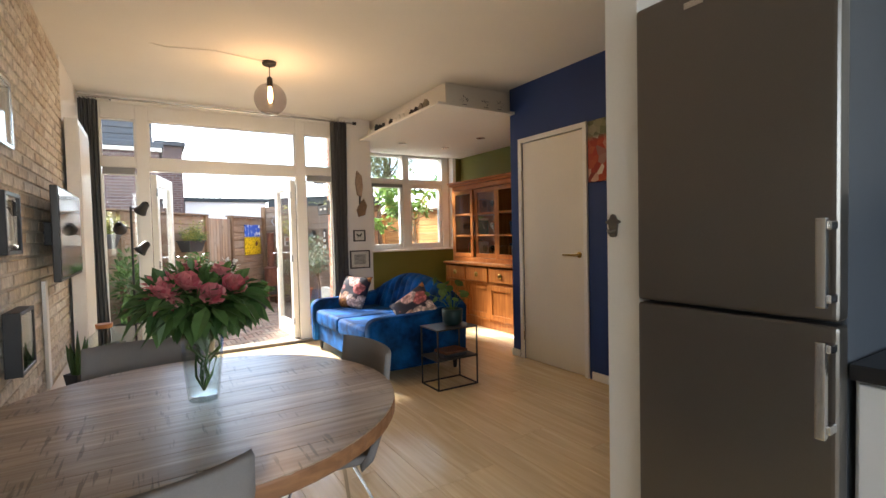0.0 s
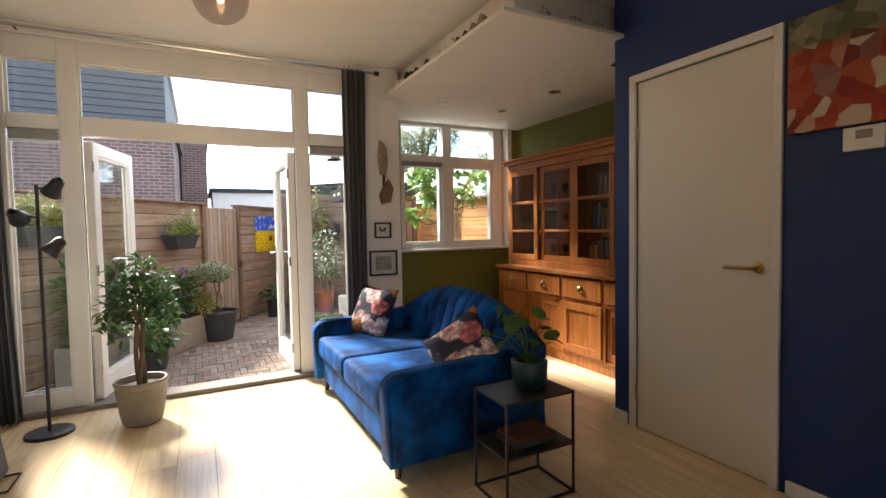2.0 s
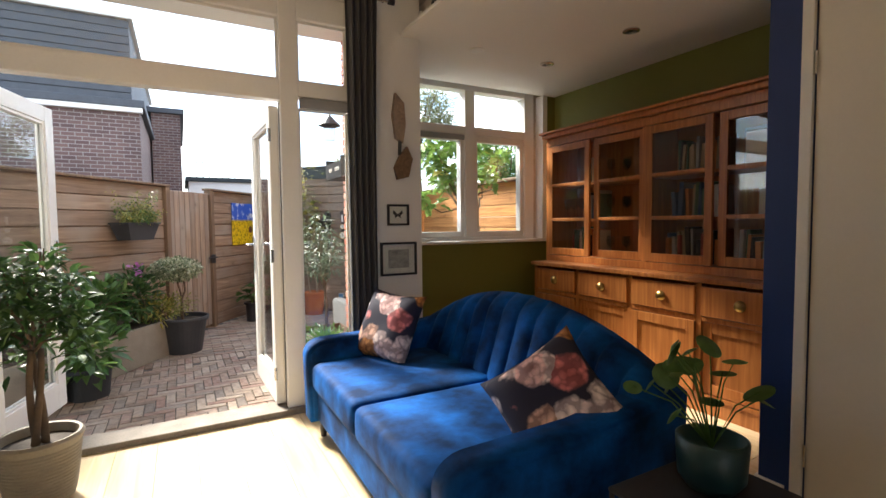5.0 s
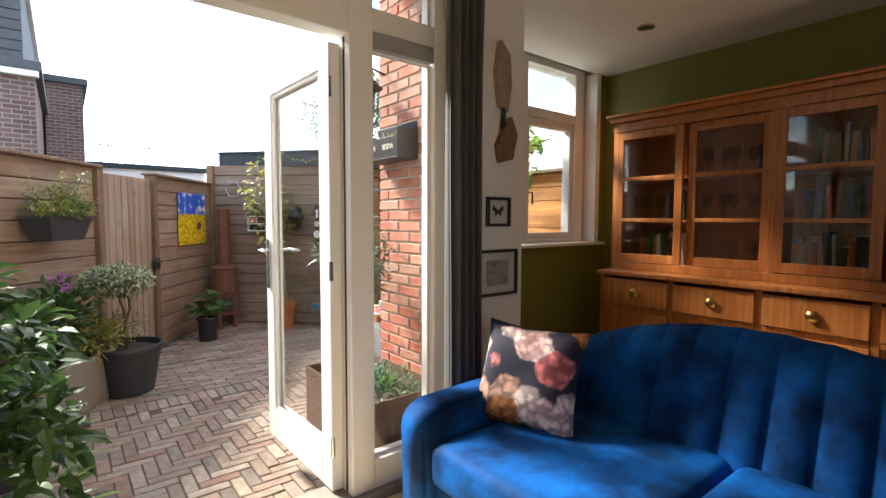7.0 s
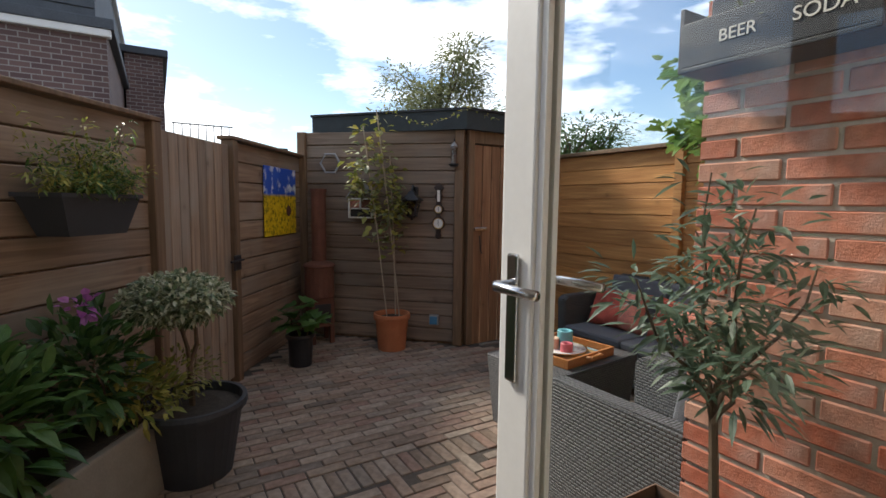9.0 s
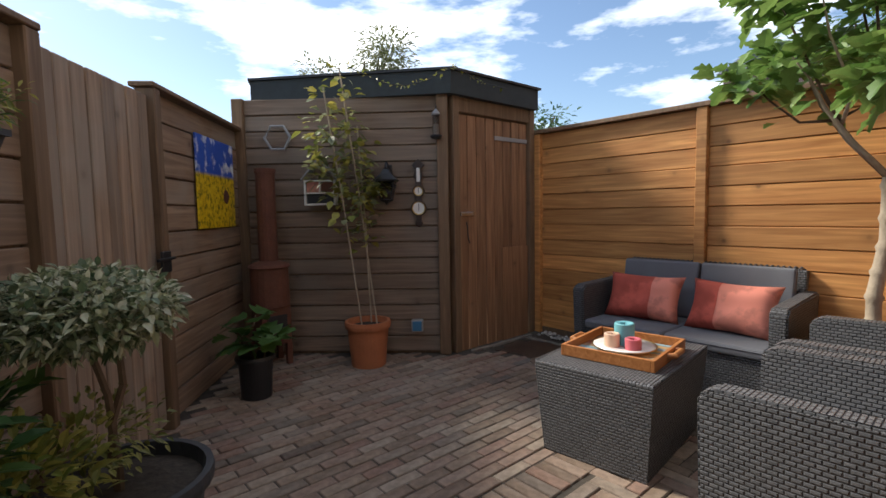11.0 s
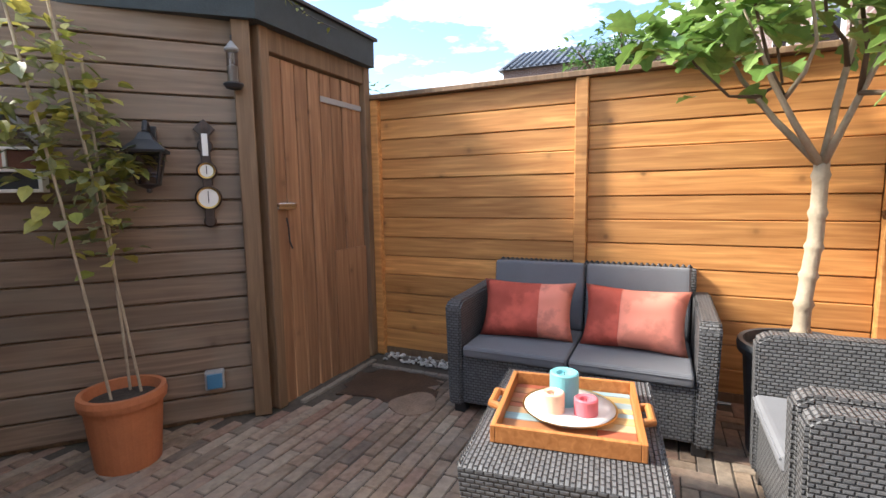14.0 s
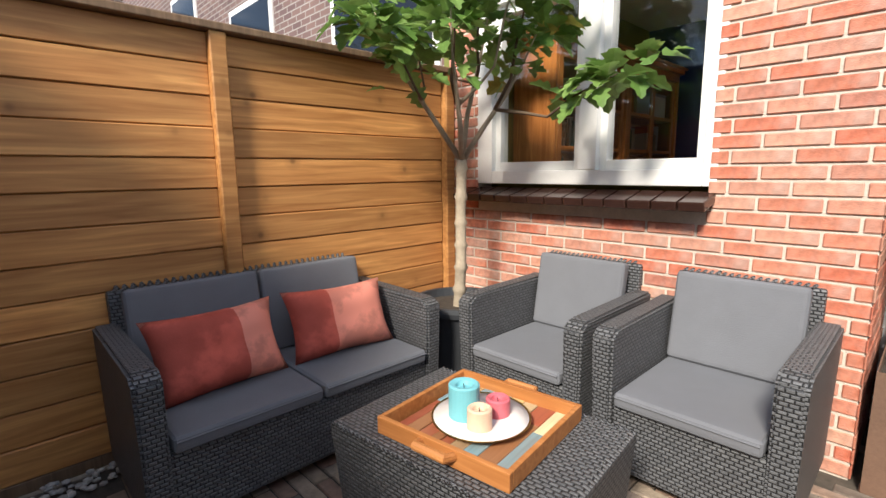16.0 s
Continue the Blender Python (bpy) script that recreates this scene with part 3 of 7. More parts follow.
structure("soffit_upstand", box(2.405, XR, 3.755, 6.22, 2.447, CEIL), M["ceil"], "white upstand between lowered panel and ceiling", "ceiling")
bm = box(2.12, 2.357, 5.705, 6.43, -0.4, 2.95)
box(2.357, 4.27, 6.302, 6.43, -0.4, 0.93, bm=bm)
box(2.357, 2.69, 6.302, 6.43, 0.93, 2.45, bm=bm)
box(4.02, 4.27, 6.302, 6.43, 0.93, 2.45, bm=bm)
box(2.357, 4.27, 6.302, 6.43, 2.45, 2.95, bm=bm)
wall_bay = structure("wall_bay", bm, M["mortar"], "red brick outer wall of the bay", "wall")
structure("roof_bay", box(2.0, 4.35, 5.0, 6.55, 2.95, 3.10), M["fascia"], "flat roof edge over the bay", "roof")
structure("wall_house_upper", box(-1.6, 2.12, 5.62, 5.9, 2.70, 3.4), M["mortar"], "outer house wall above the glass front", "wall")


def skirting(x0, x1, y0, y1):
    return structure("baseboard", box(x0, x1, y0, y1, 0.0, 0.07, 0.004), M["frame"], "low white painted skirting board", "baseboard")


skirting(BLUE - 0.014, BLUE, 2.03, 2.64)
skirting(BLUE - 0.014, BLUE, 3.56, 3.677)
skirting(BLUE, 3.7, 3.667, 3.679)
skirting(1.97, 2.372, 5.461, 5.475)

# the glass front
WF = M["frame"]


def member(name, x0, x1, z0, z1, parent, y0=5.60, y1=5.70, bev=0.006):
    return part(name, box(x0, x1, y0, y1, z0, z1, bev), WF, parent)


front = thing("window_1", pose(0, 0, 0), "white timber glass front with side lights and transom windows", "window", kind="structure")
for x0, x1 in ((-0.50, -0.40), (-0.11, 0.0), (1.47, 1.58), (1.90, 1.968)):
    member("window_frame", x0, x1, 0.0, 2.62, front)
for x0, x1 in ((-0.40, -0.11), (0.0, 1.47), (1.58, 1.90)):
    member("window_frame", x0, x1, 2.46, 2.62, front, 5.602, 5.698)
    member("window_frame", x0, x1, 1.955 if x1 - x0 > 1 else 1.985, 2.08, front, 5.602, 5.698)
    if x1 - x0 < 1:
        member("window_frame", x0, x1, 0.0, 0.16, front, 5.602, 5.698)
        part("vent_grille", box(x0 + 0.01, x1 - 0.01, 5.592, 5.63, 1.915, 1.98, 0.004), M["grey_plate"], front, "grey ventilation strip")
        p = part("pane", box(x0, x1, 5.648, 5.654, 0.16, 1.92), M["glass"], front)
        p.visible_shadow = False
    p = part("pane", box(x0, x1, 5.648, 5.654, 2.08, 2.46), M["glass"], front)
    p.visible_shadow = False
    for z0, z1 in ((2.08, 2.46), (0.16, 1.92)) if x1 - x0 < 1 else ((2.08, 2.46),):
        for a in (x0, x1 - 0.016):
            part("glazing_bead", box(a, a + 0.016, 5.632, 5.646, z0, z1, 0.003), WF, front)
        for a in (z0, z1 - 0.016):
            part("glazing_bead", box(x0 + 0.016, x1 - 0.016, 5.632, 5.646, a, a + 0.016, 0.003), WF, front)
for xs in (0.001, 1.4665):
    part("door_seal", box(xs, xs + 0.0035, 5.641, 5.652, 0.04, 1.95), M["black"], front, "black rubber door seal")
part("curtain_pelmet", box(-0.56, 1.968, 5.56, 5.70, 2.622, 2.678, 0.004), WF, front)
part("pelmet_moulding", box(-0.56, 1.968, 5.545, 5.562, 2.60, 2.63, 0.004), WF, front)
part("threshold", box(-0.40, 1.90, 5.56, 5.755, -0.02, 0.035, 0.008), M["stone"], front, "grey stone threshold")
structure("plinth", box(-1.5, 2.12, 5.72, 5.755, -0.35, -0.02), M["mortar"], "low wall under the threshold", "wall")


def garden_door(name, hinge, angle, flip, label):
    """A glazed door leaf, hinged at x = 0, reaching along +x; flip mirrors the furniture side."""
    d = thing(name, pose(hinge[0], hinge[1], 0.045, 0, 0, angle), label, "door", kind="structure")
    w, h, t = 0.745, 1.885, 0.055
    for x0, x1, z0, z1 in ((0, 0.095, 0, h), (w - 0.095, w, 0, h), (0.095, w - 0.095, 0, 0.16), (0.095, w - 0.095, h - 0.095, h)):
        part("door_rail", box(x0, x1, -t / 2 + (0.001 if x0 else 0), t / 2 - (0.001 if x0 else 0), z0, z1, 0.006), WF, d)
    p = part("pane", box(0.095, w - 0.095, -0.003, 0.003, 0.16, h - 0.095), M["glass"], d)
    p.visible_shadow = False
    for s in (-1, 1):
        for x0, x1, z0, z1 in ((0.095, 0.112, 0.16, h - 0.095), (w - 0.112, w - 0.095, 0.16, h - 0.095), (0.112, w - 0.112, 0.16, 0.177), (0.112, w - 0.112, h - 0.112, h - 0.095)):
            part("glazing_bead", box(x0, x1, s * 0.006, s * 0.02, z0, z1, 0.002), WF, d)
    for z in (0.2, 0.95, 1.7):
        part("hinge", tube([(-0.012, flip * 0.03, z - 0.04), (-0.012, flip * 0.03, z + 0.04)], 0.009, 10), M["chrome"], d)
    part("door_edge_seal", box(w, w + 0.004, -0.012, 0.012, 0.02, h - 0.02), M["black"], d)
    for s in (-1, 1):
        plate = part("handle_plate", box(w - 0.062, w - 0.030, s * 0.028, s * 0.036, 0.80, 1.06, 0.005), M["chrome"], d, "satin metal handle plate")
        part("door_handle", tube([(w - 0.046, s * 0.034, 1.0), (w - 0.046, s * 0.075, 1.0), (w - 0.06, s * 0.085, 1.0), (w - 0.17, s * 0.085, 1.0)], 0.0095, 10), M["chrome"], plate, smooth=True)
    return d


garden_door("door_1", (1.440, 5.672), 91.5, 1, "open white timber garden door with one tall glass pane")
garden_door("door_2", (0.032, 5.672), 77, -1, "open white glazed garden door leaf")


def plain_door(name, y0, y1, z, label, handle_at):
    """A flush door in the blue wall with its frame."""
    d = thing(name, pose(BLUE, 0, 0), label, "door", kind="structure")
    f = 0.045
    part("door_leaf", box(0.006, 0.046, y0, y1, 0.006, z - 0.004, 0.003), M["door"], d)
    for a, b, c, e in ((y0 - f, y0 - 0.003, 0, z + f), (y1 + 0.003, y1 + f, 0, z + f), (y0 - 0.003, y1 + 0.003, z, z + f)):
        part("door_frame", box(-0.018, 0.10, a, b, c, e, 0.004), M["frame"], d)
    s = 1 if handle_at > (y0 + y1) / 2 else -1
    part("rosette", moved(lathe([(0.0, 0), (0.026, 0), (0.026, 0.006), (0.02, 0.01), (0, 0.01)], 20, cap=False), pose(0.006, handle_at, 1.045, 0, -90, 0)), M["brass"], d, smooth=True)
    part("door_handle", tube([(0.0, handle_at, 1.045), (-0.05, handle_at, 1.045), (-0.058, handle_at - s * 0.012, 1.045), (-0.058, handle_at - s * 0.13, 1.045)], 0.009, 10), M["brass"], d, "brass lever handle", smooth=True)
    for hz in (0.23, 1.8):
        part("hinge", tube([(-0.006, (y1 if s < 0 else y0) - 0.001, hz - 0.045), (-0.006, (y1 if s < 0 else y0) - 0.001, hz + 0.045)], 0.008, 8), M["chrome"], d)
    return d


plain_door("door_3", 2.718, 3.492, 2.115, "closed cream flush inner door in a white frame", 2.78)
plain_door("door_4", 1.26, 1.972, 2.115, "closed white flush door with a lever handle", 1.91)

# the alcove window
win = thing("window_2", pose(0, 0, 0), "white casement window with top lights in the alcove", "window", kind="structure")
for x0, x1, z0, z1 in ((2.66, 2.72, 0.985, 2.45), (3.91, 4.04, 0.985, 2.45), (3.225, 3.33, 1.06, 2.40), (2.72, 3.91, 0.985, 1.06), (2.72, 3.91, 2.40, 2.45), (2.72, 3.225, 2.0, 2.075), (3.33, 3.91, 2.0, 2.075)):
    part("window_frame", box(x0, x1, 6.305 if x0 > 2.7 else 6.304, 6.435, z0, z1, 0.006), WF, win)
for k, (x0, x1) in enumerate(((2.72, 3.225), (3.33, 3.91))):
    part("sash", box(x0, x0 + 0.04, 6.325, 6.40, 1.06, 2.0, 0.005), WF, win)
    for a, b, c, e in ((x1 - 0.04, x1, 1.06, 2.0), (x0 + 0.04, x1 - 0.04, 1.06, 1.11), (x0 + 0.04, x1 - 0.04, 1.945, 2.0)):
        part("sash", box(a, b, 6.327, 6.398, c, e, 0.005), WF, win)
    for z0, z1, i in ((1.11, 1.945, 0.04), (2.075, 2.40, 0.0)):
        p = part("pane", box(x0 + i, x1 - i, 6.36, 6.366, z0, z1), M["glass"], win)
        p.visible_shadow = False
part("vent_grille", box(2.73, 3.215, 6.30, 6.324, 1.95, 1.995, 0.004), M["grey_plate"], win, "grey ventilation strip")
part("window_handle", tube([(3.36, 6.32, 1.42), (3.36, 6.28, 1.42), (3.36, 6.278, 1.33)], 0.008, 8), M["chrome"], win)
part("window_sill", box(2.60, 4.14, 6.15, 6.304, 1.005, 1.03, 0.006), WF, win)
part("window_lining", box(4.042, 4.098, 6.19, 6.303, 1.031, 2.42, 0.004), WF, win)
for k in range(13):
    x0 = 2.66 + k * 0.112
    part("sill_tile", moved(box(0, 0.105, -0.02, 0.15, -0.012, 0.03, 0.006), pose(x0, 6.42, 0.93, -14, 0, 0)), M["tile_brown"], win)

# ---- structure: the garden ----
structure("ground", box(-60, 60, 5.72, 120, -0.9, -0.20), M["sand"], "sand bed under the garden paving", "ground")
structure("ground_far", box(-60, 60, -60, 5.70, -0.9, -0.42), M["sand"], "ground around the house", "ground")


# ---- garden builders ----
def leaves(seed, n, place, size, ratio=0.45, fold=0.35, jitter=0.5, bm_parts=None, lobes=False):
    """n folded leaves as vertices and faces. place(rng) gives a point and the way that the leaf points."""
    rng = random.Random(seed)
    vs, fs = [], []
    for _ in range(n):
        p, d = place(rng)
        d = (Vector(d) + Vector((rng.uniform(-1, 1), rng.uniform(-1, 1), rng.uniform(-1, 1))) * jitter).normalized()
        side = d.cross(Vector((rng.uniform(-0.5, 0.5), rng.uniform(-0.5, 0.5), 1))).normalized()
        up = side.cross(d).normalized()
        ln = size * rng.uniform(0.65, 1.2)
        w = ln * ratio
        p = Vector(p)
        if lobes:
            prof = ((0.0, 0.0), (0.08, 0.50), (0.28, 0.85), (0.40, 0.48), (0.62, 0.72), (0.74, 0.36), (0.90, 0.30), (1.0, 0.0))
        else:
            prof = ((0.0, 0.0), (0.3, 0.42), (0.62, 0.40), (1.0, 0.0))
        b = len(vs)
        for k, (a, h) in enumerate(prof):
            q = p + d * ln * a - Vector((0, 0, 1)) * ln * 0.25 * a * a
            vs.append(q)
            if 0 < k < len(prof) - 1:
                vs.append(q + side * w * h + up * w * h * fold)
                vs.append(q - side * w * h + up * w * h * fold)
        # indices: 0; 1,2,3; 4,5,6; ...; last
        prev = b
        pl = pr = b
        i = b + 1
        for k in range(1, len(prof)):
            if k < len(prof) - 1:
                mid, l, r = i, i + 1, i + 2
                i += 3
                if prev == b:
                    fs += [(prev, mid, l), (prev, r, mid)]
                else:
                    fs += [(prev, mid, l, pl), (pr, r, mid, prev)]
                prev, pl, pr = mid, l, r
            else:
                fs += [(prev, i, pl), (pr, i, prev)]
                i += 1
    return vs, fs


def leaf_part(name, data, material, parent, label=""):
    me = bpy.data.meshes.new(name)
    me.from_pydata([tuple(v) for v in data[0]], [], data[1])
    me.materials.append(material)
    ob = new(name, me)
    ob.parent = parent
    if label:
        ob["label"] = label
    return ob


def blob_place(centre, radii, up=0.2, shell=0.55):
    c, r = Vector(centre), Vector(radii)

    def place(rng):
        d = Vector((rng.gauss(0, 1), rng.gauss(0, 1), rng.gauss(0, 1))).normalized()
        k = shell + (1 - shell) * rng.random()
        p = c + Vector((d.x * r.x, d.y * r.y, d.z * r.z)) * k
        return p, d + Vector((0, 0, up))
    return place


def branch_place(paths, spread=0.03):
    def place(rng):
        a, b = rng.choice(paths)
        k = rng.random()
        p = Vector(a).lerp(Vector(b), k)
        d = Vector((rng.uniform(-1, 1), rng.uniform(-1, 1), rng.uniform(-0.3, 0.6)))
        return p + d * spread, d
    return place


def stems(seed, base, tips, r0, r1, bend=0.06, bm=None):
    rng = random.Random(seed)
    for tip in tips:
        a, b = Vector(base), Vector(tip)
        pts = [a.lerp(b, k / 5) + Vector((rng.uniform(-1, 1), rng.uniform(-1, 1), 0)) * bend * math.sin(math.pi * k / 5) for k in range(6)]
        bm = tube(pts, [r0 + (r1 - r0) * k / 5 for k in range(6)], 6, bm)
    return bm


def pot_part(parent, r_top, r_bot, h, material, rim=0.03, label="", lip=0.015):
    part("pot", lathe([(0.0, 0), (r_bot, 0), (r_bot * 1.01, 0.01), (r_top - lip, h - rim), (r_top, h - rim), (r_top + 0.004, h - rim / 2), (r_top, h), (r_top - 0.02, h), (r_top - 0.028, h - 0.05), (0.0, h - 0.05)], 32, cap=False), material, parent, label, smooth=False)
    part("soil", lathe([(0.0, h - 0.035), (r_top * 0.5, h - 0.03), (r_top - 0.026, h - 0.045)], 20, cap=False), M["soil"], parent)


def board_run(parent, x0, x1, z0, z1, pitch, material, y=0.0, t=0.02, name="board", vertical=False, gap=0.009):
    """Boards side by side on a fence or wall; alike boards share one mesh."""
    n = max(1, round((x1 - x0) / pitch)) if vertical else max(1, round((z1 - z0) / pitch))
    step = (x1 - x0) / n if vertical else (z1 - z0) / n
    if vertical:
        bm = box(gap / 2, step - gap / 2, -t / 2, t / 2, 0, z1 - z0, 0.004, 1)
    else:
        bm = box(0, x1 - x0, -t / 2, t / 2, gap / 2, step - gap / 2, 0.004, 1)
    me = finish(bm, name, material)
    for k in range(n):
        ob = new(name, me)
        ob.parent = parent
        wob = 0.002 * ((k * 7) % 3 - 1)
        ob.matrix_basis = pose(x0 + k * step, y + wob, z0) if vertical else pose(x0, y + wob, z0 + k * step)


# ---- left fence with gate ----
LF = pose(1.272, 9.427, GROUND, 0, 0, 54.2)
fence = thing("fence", LF, "weathered horizontal-board garden fence with posts and cap", "fence", kind="structure")
board_run(fence, -4.7, -0.91, 0.02, 1.745, 0.14, M["fence_old"])
board_run(fence, -0.03, 1.30, 0.02, 1.755, 0.14, M["fence_old"])
for x in (-4.6, -2.78, -0.88):
    part("post", box(x - 0.035, x + 0.035, -0.055, 0.04, 0, 1.745, 0.005, 1), M["post"], fence)
part("post", box(-0.095, -0.03, -0.055, 0.04, 0, 1.755, 0.005, 1), M["post"], fence)
part("cap_rail", box(-4.7, -0.845, -0.06, 0.06, 1.747, 1.772, 0.004, 1), M["post"], fence)
part("cap_rail", box(-0.11, 1.28, -0.06, 0.06, 1.757, 1.782, 0.004, 1), M["post"], fence)
part("backing", box(-4.7, 1.3, 0.014, 0.03, 0.0, 1.70), M["post"], fence)
gate = thing("gate", LF, "weathered vertical-board garden gate with iron latch", "gate", kind="structure")
board_run(gate, -0.842, -0.098, 0.04, 1.715, 0.095, M["gate_wood"], y=-0.012, vertical=True)
latch = part("latch", box(-0.14, -0.05, -0.07, -0.056, 0.83, 0.94, 0.004, 1), M["black"], gate, "dark iron gate latch")
part("latch_bolt", tube([(-0.20, -0.075, 0.90), (-0.03, -0.075, 0.90)], 0.008, 8), M["black"], latch)
for z in (0.35, 1.45):
    part("gate_rail", box(-0.84, -0.10, 0.002, 0.05, z, z + 0.09, 0.004, 1), M["gate_wood"], gate)


def poster_mat():
    """A field of sunflowers under a blue sky with clouds."""
    m, nt, b = node_mat("sunflower_print")
    tc = nt.nodes.new("ShaderNodeTexCoord")
    sp = nt.nodes.new("ShaderNodeSeparateXYZ")
    nt.links.new(tc.outputs["Object"], sp.inputs[0])
    n = noise_fac(nt, 9, 4)
    n2 = noise_fac(nt, 34, 5)
    skyc = mixc(nt, (0.02, 0.10, 0.55), (0.75, 0.80, 0.85), ramp(nt, n, [(0.52, (0, 0, 0)), (0.64, (1, 1, 1))]))
    field = ramp(nt, n2, [(0.35, (0.14, 0.13, 0.005)), (0.5, (0.72, 0.48, 0.01)), (0.7, (0.85, 0.66, 0.03))])
    h = ramp(nt, sp.outputs["Z"], [(0.335, (0, 0, 0)), (0.36, (1, 1, 1))])
    nt.links.new(mixc(nt, field, skyc, h), b.inputs["Base Color"])
    b.inputs["Roughness"].default_value = 0.4
    return m


poster = thing("garden_poster", LF @ pose(0.415, -0.022, 1.035), "printed canvas of sunflowers under blue sky on the fence", "poster")
part("print", box(0, 0.64, -0.012, 0, 0, 0.585, 0.002, 1), poster_mat(), poster)
part("bloom_centre", moved(lathe([(0, 0), (0.05, 0), (0.045, 0.004), (0, 0.005)], 18, cap=False), pose(0.47, -0.012, 0.21, 90, 0, 0)), M["rustfire"], poster, "large brown sunflower heart")

# ---- shed ----
shed = thing("shed", pose(0, 0, GROUND), "weathered timber corner shed with dark felt roof edge", "shed", kind="structure")
SF = pose(2.02, 10.44, 0, 0, 0, -43.0)
sh_front = new("front_wall")
sh_front.parent = shed
sh_front.matrix_basis = SF
SLEN, SH = 1.63, 2.0
board_run(sh_front, 0.06, SLEN - 0.08, 0.02, SH, 0.124, M["shed_wood"], name="shed_board")
for x in (0.02, SLEN - 0.045):
    ob = part("corner_post", box(x - 0.04, x + 0.045, -0.05, 0.04, 0, SH, 0.005, 1), M["post"], sh_front)
part("wall_core", box(0.0, SLEN, 0.012, 0.05, 0, SH), M["post"], sh_front)
for x0, x1 in ((3.235, 3.30), (4.15, 4.215)):
    part("door_jamb", box(x0, x1, 9.29, 9.38, 0, SH, 0.005, 1), M["post"], shed)
part("door_head", box(3.30, 4.15, 9.30, 9.37, 1.88, SH, 0.005, 1), M["post"], shed)
sdoor = new("shed_door")
sdoor.parent = shed
board_run(sdoor, 3.305, 4.145, -0.10, 1.87, 0.105, M["shed_door"], y=9.335, vertical=True, name="door_board")
part("door_rail", box(3.40, 4.13, 9.35, 9.38, 0.85, 0.95, 0.004, 1), M["shed_door"], sdoor)
part("patch_board", box(3.80, 4.14, 9.312, 9.323, -0.09, 0.80, 0.003, 1), M["shed_door"], sdoor)
part("hinge_strap", box(3.72, 4.14, 9.315, 9.322, 1.70, 1.735, 0.002, 1), M["grey_plate"], sdoor, "pale metal hinge strap")
part("hasp", box(3.32, 3.46, 9.306, 9.32, 1.075, 1.11, 0.003, 1), M["chrome"], sdoor, "galvanised hasp")
part("hasp_bolt", tube([(3.31, 9.30, 1.10), (3.45, 9.30, 1.10)], 0.008, 8), M["chrome"], sdoor)
part("hook", tube([(3.37, 9.30, 1.03), (3.37, 9.29, 0.98), (3.385, 9.30, 0.90), (3.40, 9.295, 0.86)], 0.005, 6), M["black"], sdoor)
part("side_wall", box(4.17, 4.22, 9.38, 11.2, 0, SH), M["post"], shed)


def prism(pts, z0, z1):
    bm = bmesh.new()
    lo = [bm.verts.new((x, y, z0)) for x, y in pts]
    hi = [bm.verts.new((x, y, z1)) for x, y in pts]
    bm.faces.new(lo)
    bm.faces.new(hi)
    for k in range(len(pts)):
        bm.faces.new((lo[k], lo[(k + 1) % len(pts)], hi[(k + 1) % len(pts)], hi[k]))
    return bm


ROOF = [(2.13, 10.43), (3.17, 9.24), (4.20, 9.24), (4.20, 11.6), (2.7, 11.6)]
part("roof_fascia", prism(ROOF, 1.99, 2.157), M["fascia"], shed, "dark green felt-covered roof edge")
GR = [(2.11, 10.425), (3.165, 9.22), (4.22, 9.22), (4.22, 11.62), (2.69, 11.62)]
part("roof_trim", prism(GR, 2.159, 2.177), M["black"], shed, "thin dark metal roof trim")


def on_shed(x, z):
    return SF @ pose(x, -0.03, z + GROUND)


lant = thing("wall_lantern", on_shed(1.17, 1.22), "black coach lantern on the shed wall", "lantern")
part("back_plate", box(-0.03, 0.03, 0.0, 0.014, 0.08, 0.26, 0.006), M["black"], lant)
part("arm", tube([(0, 0, 0.16), (0, -0.03, 0.25), (0, -0.08, 0.265), (0, -0.11, 0.22)], 0.012, 8), M["black"], lant)
part("cap", moved(lathe([(0, 0.225), (0.03, 0.215), (0.05, 0.185), (0.118, 0.138), (0.114, 0.128), (0, 0.128)], 4, cap=False), pose(0, -0.11, 0, 0, 0, 45)), M["black"], lant)
part("lantern_glass", moved(lathe([(0.09, 0.128), (0.052, -0.01)], 4, cap=False), pose(0, -0.11, 0, 0, 0, 45)), M["glass_smoke"], lant)
for k in range(4):
    a = (k + 0.5) * math.pi / 2
    part("bar", tube([(0.092 * math.cos(a), -0.11 + 0.092 * math.sin(a), 0.13), (0.054 * math.cos(a), -0.11 + 0.054 * math.sin(a), -0.01)], 0.006, 5), M["black"], lant)
part("finial", moved(lathe([(0, -0.05), (0.012, -0.045), (0.012, -0.03), (0.055, -0.012), (0.0, -0.006)], 12, cap=False), pose(0, -0.11, 0)), M["black"], lant)

baro = thing("barometer", on_shed(1.40, 1.02), "dark wooden banjo barometer with round dials", "barometer")
body = bmesh.new()
for r, z in ((0.028, 0.0), (0.06, 0.115), (0.046, 0.245), (0.035, 0.36)):
    merge(body, moved(lathe([(0, 0), (r, 0), (r, 0.012), (r - 0.006, 0.018), (0, 0.018)], 24, cap=False), pose(0, -0.001, z + 0.01, 90, 0, 0)))
box(-0.022, 0.022, -0.018, -0.001, 0.0, 0.46, 0.005, bm=body)
merge(body, moved(box(-0.035, 0.035, -0.018, -0.001, -0.035, 0.035, 0.004), pose(0, 0, 0.45, 0, 45, 0)))
part("case", body, M["walnut"], baro, smooth=False)
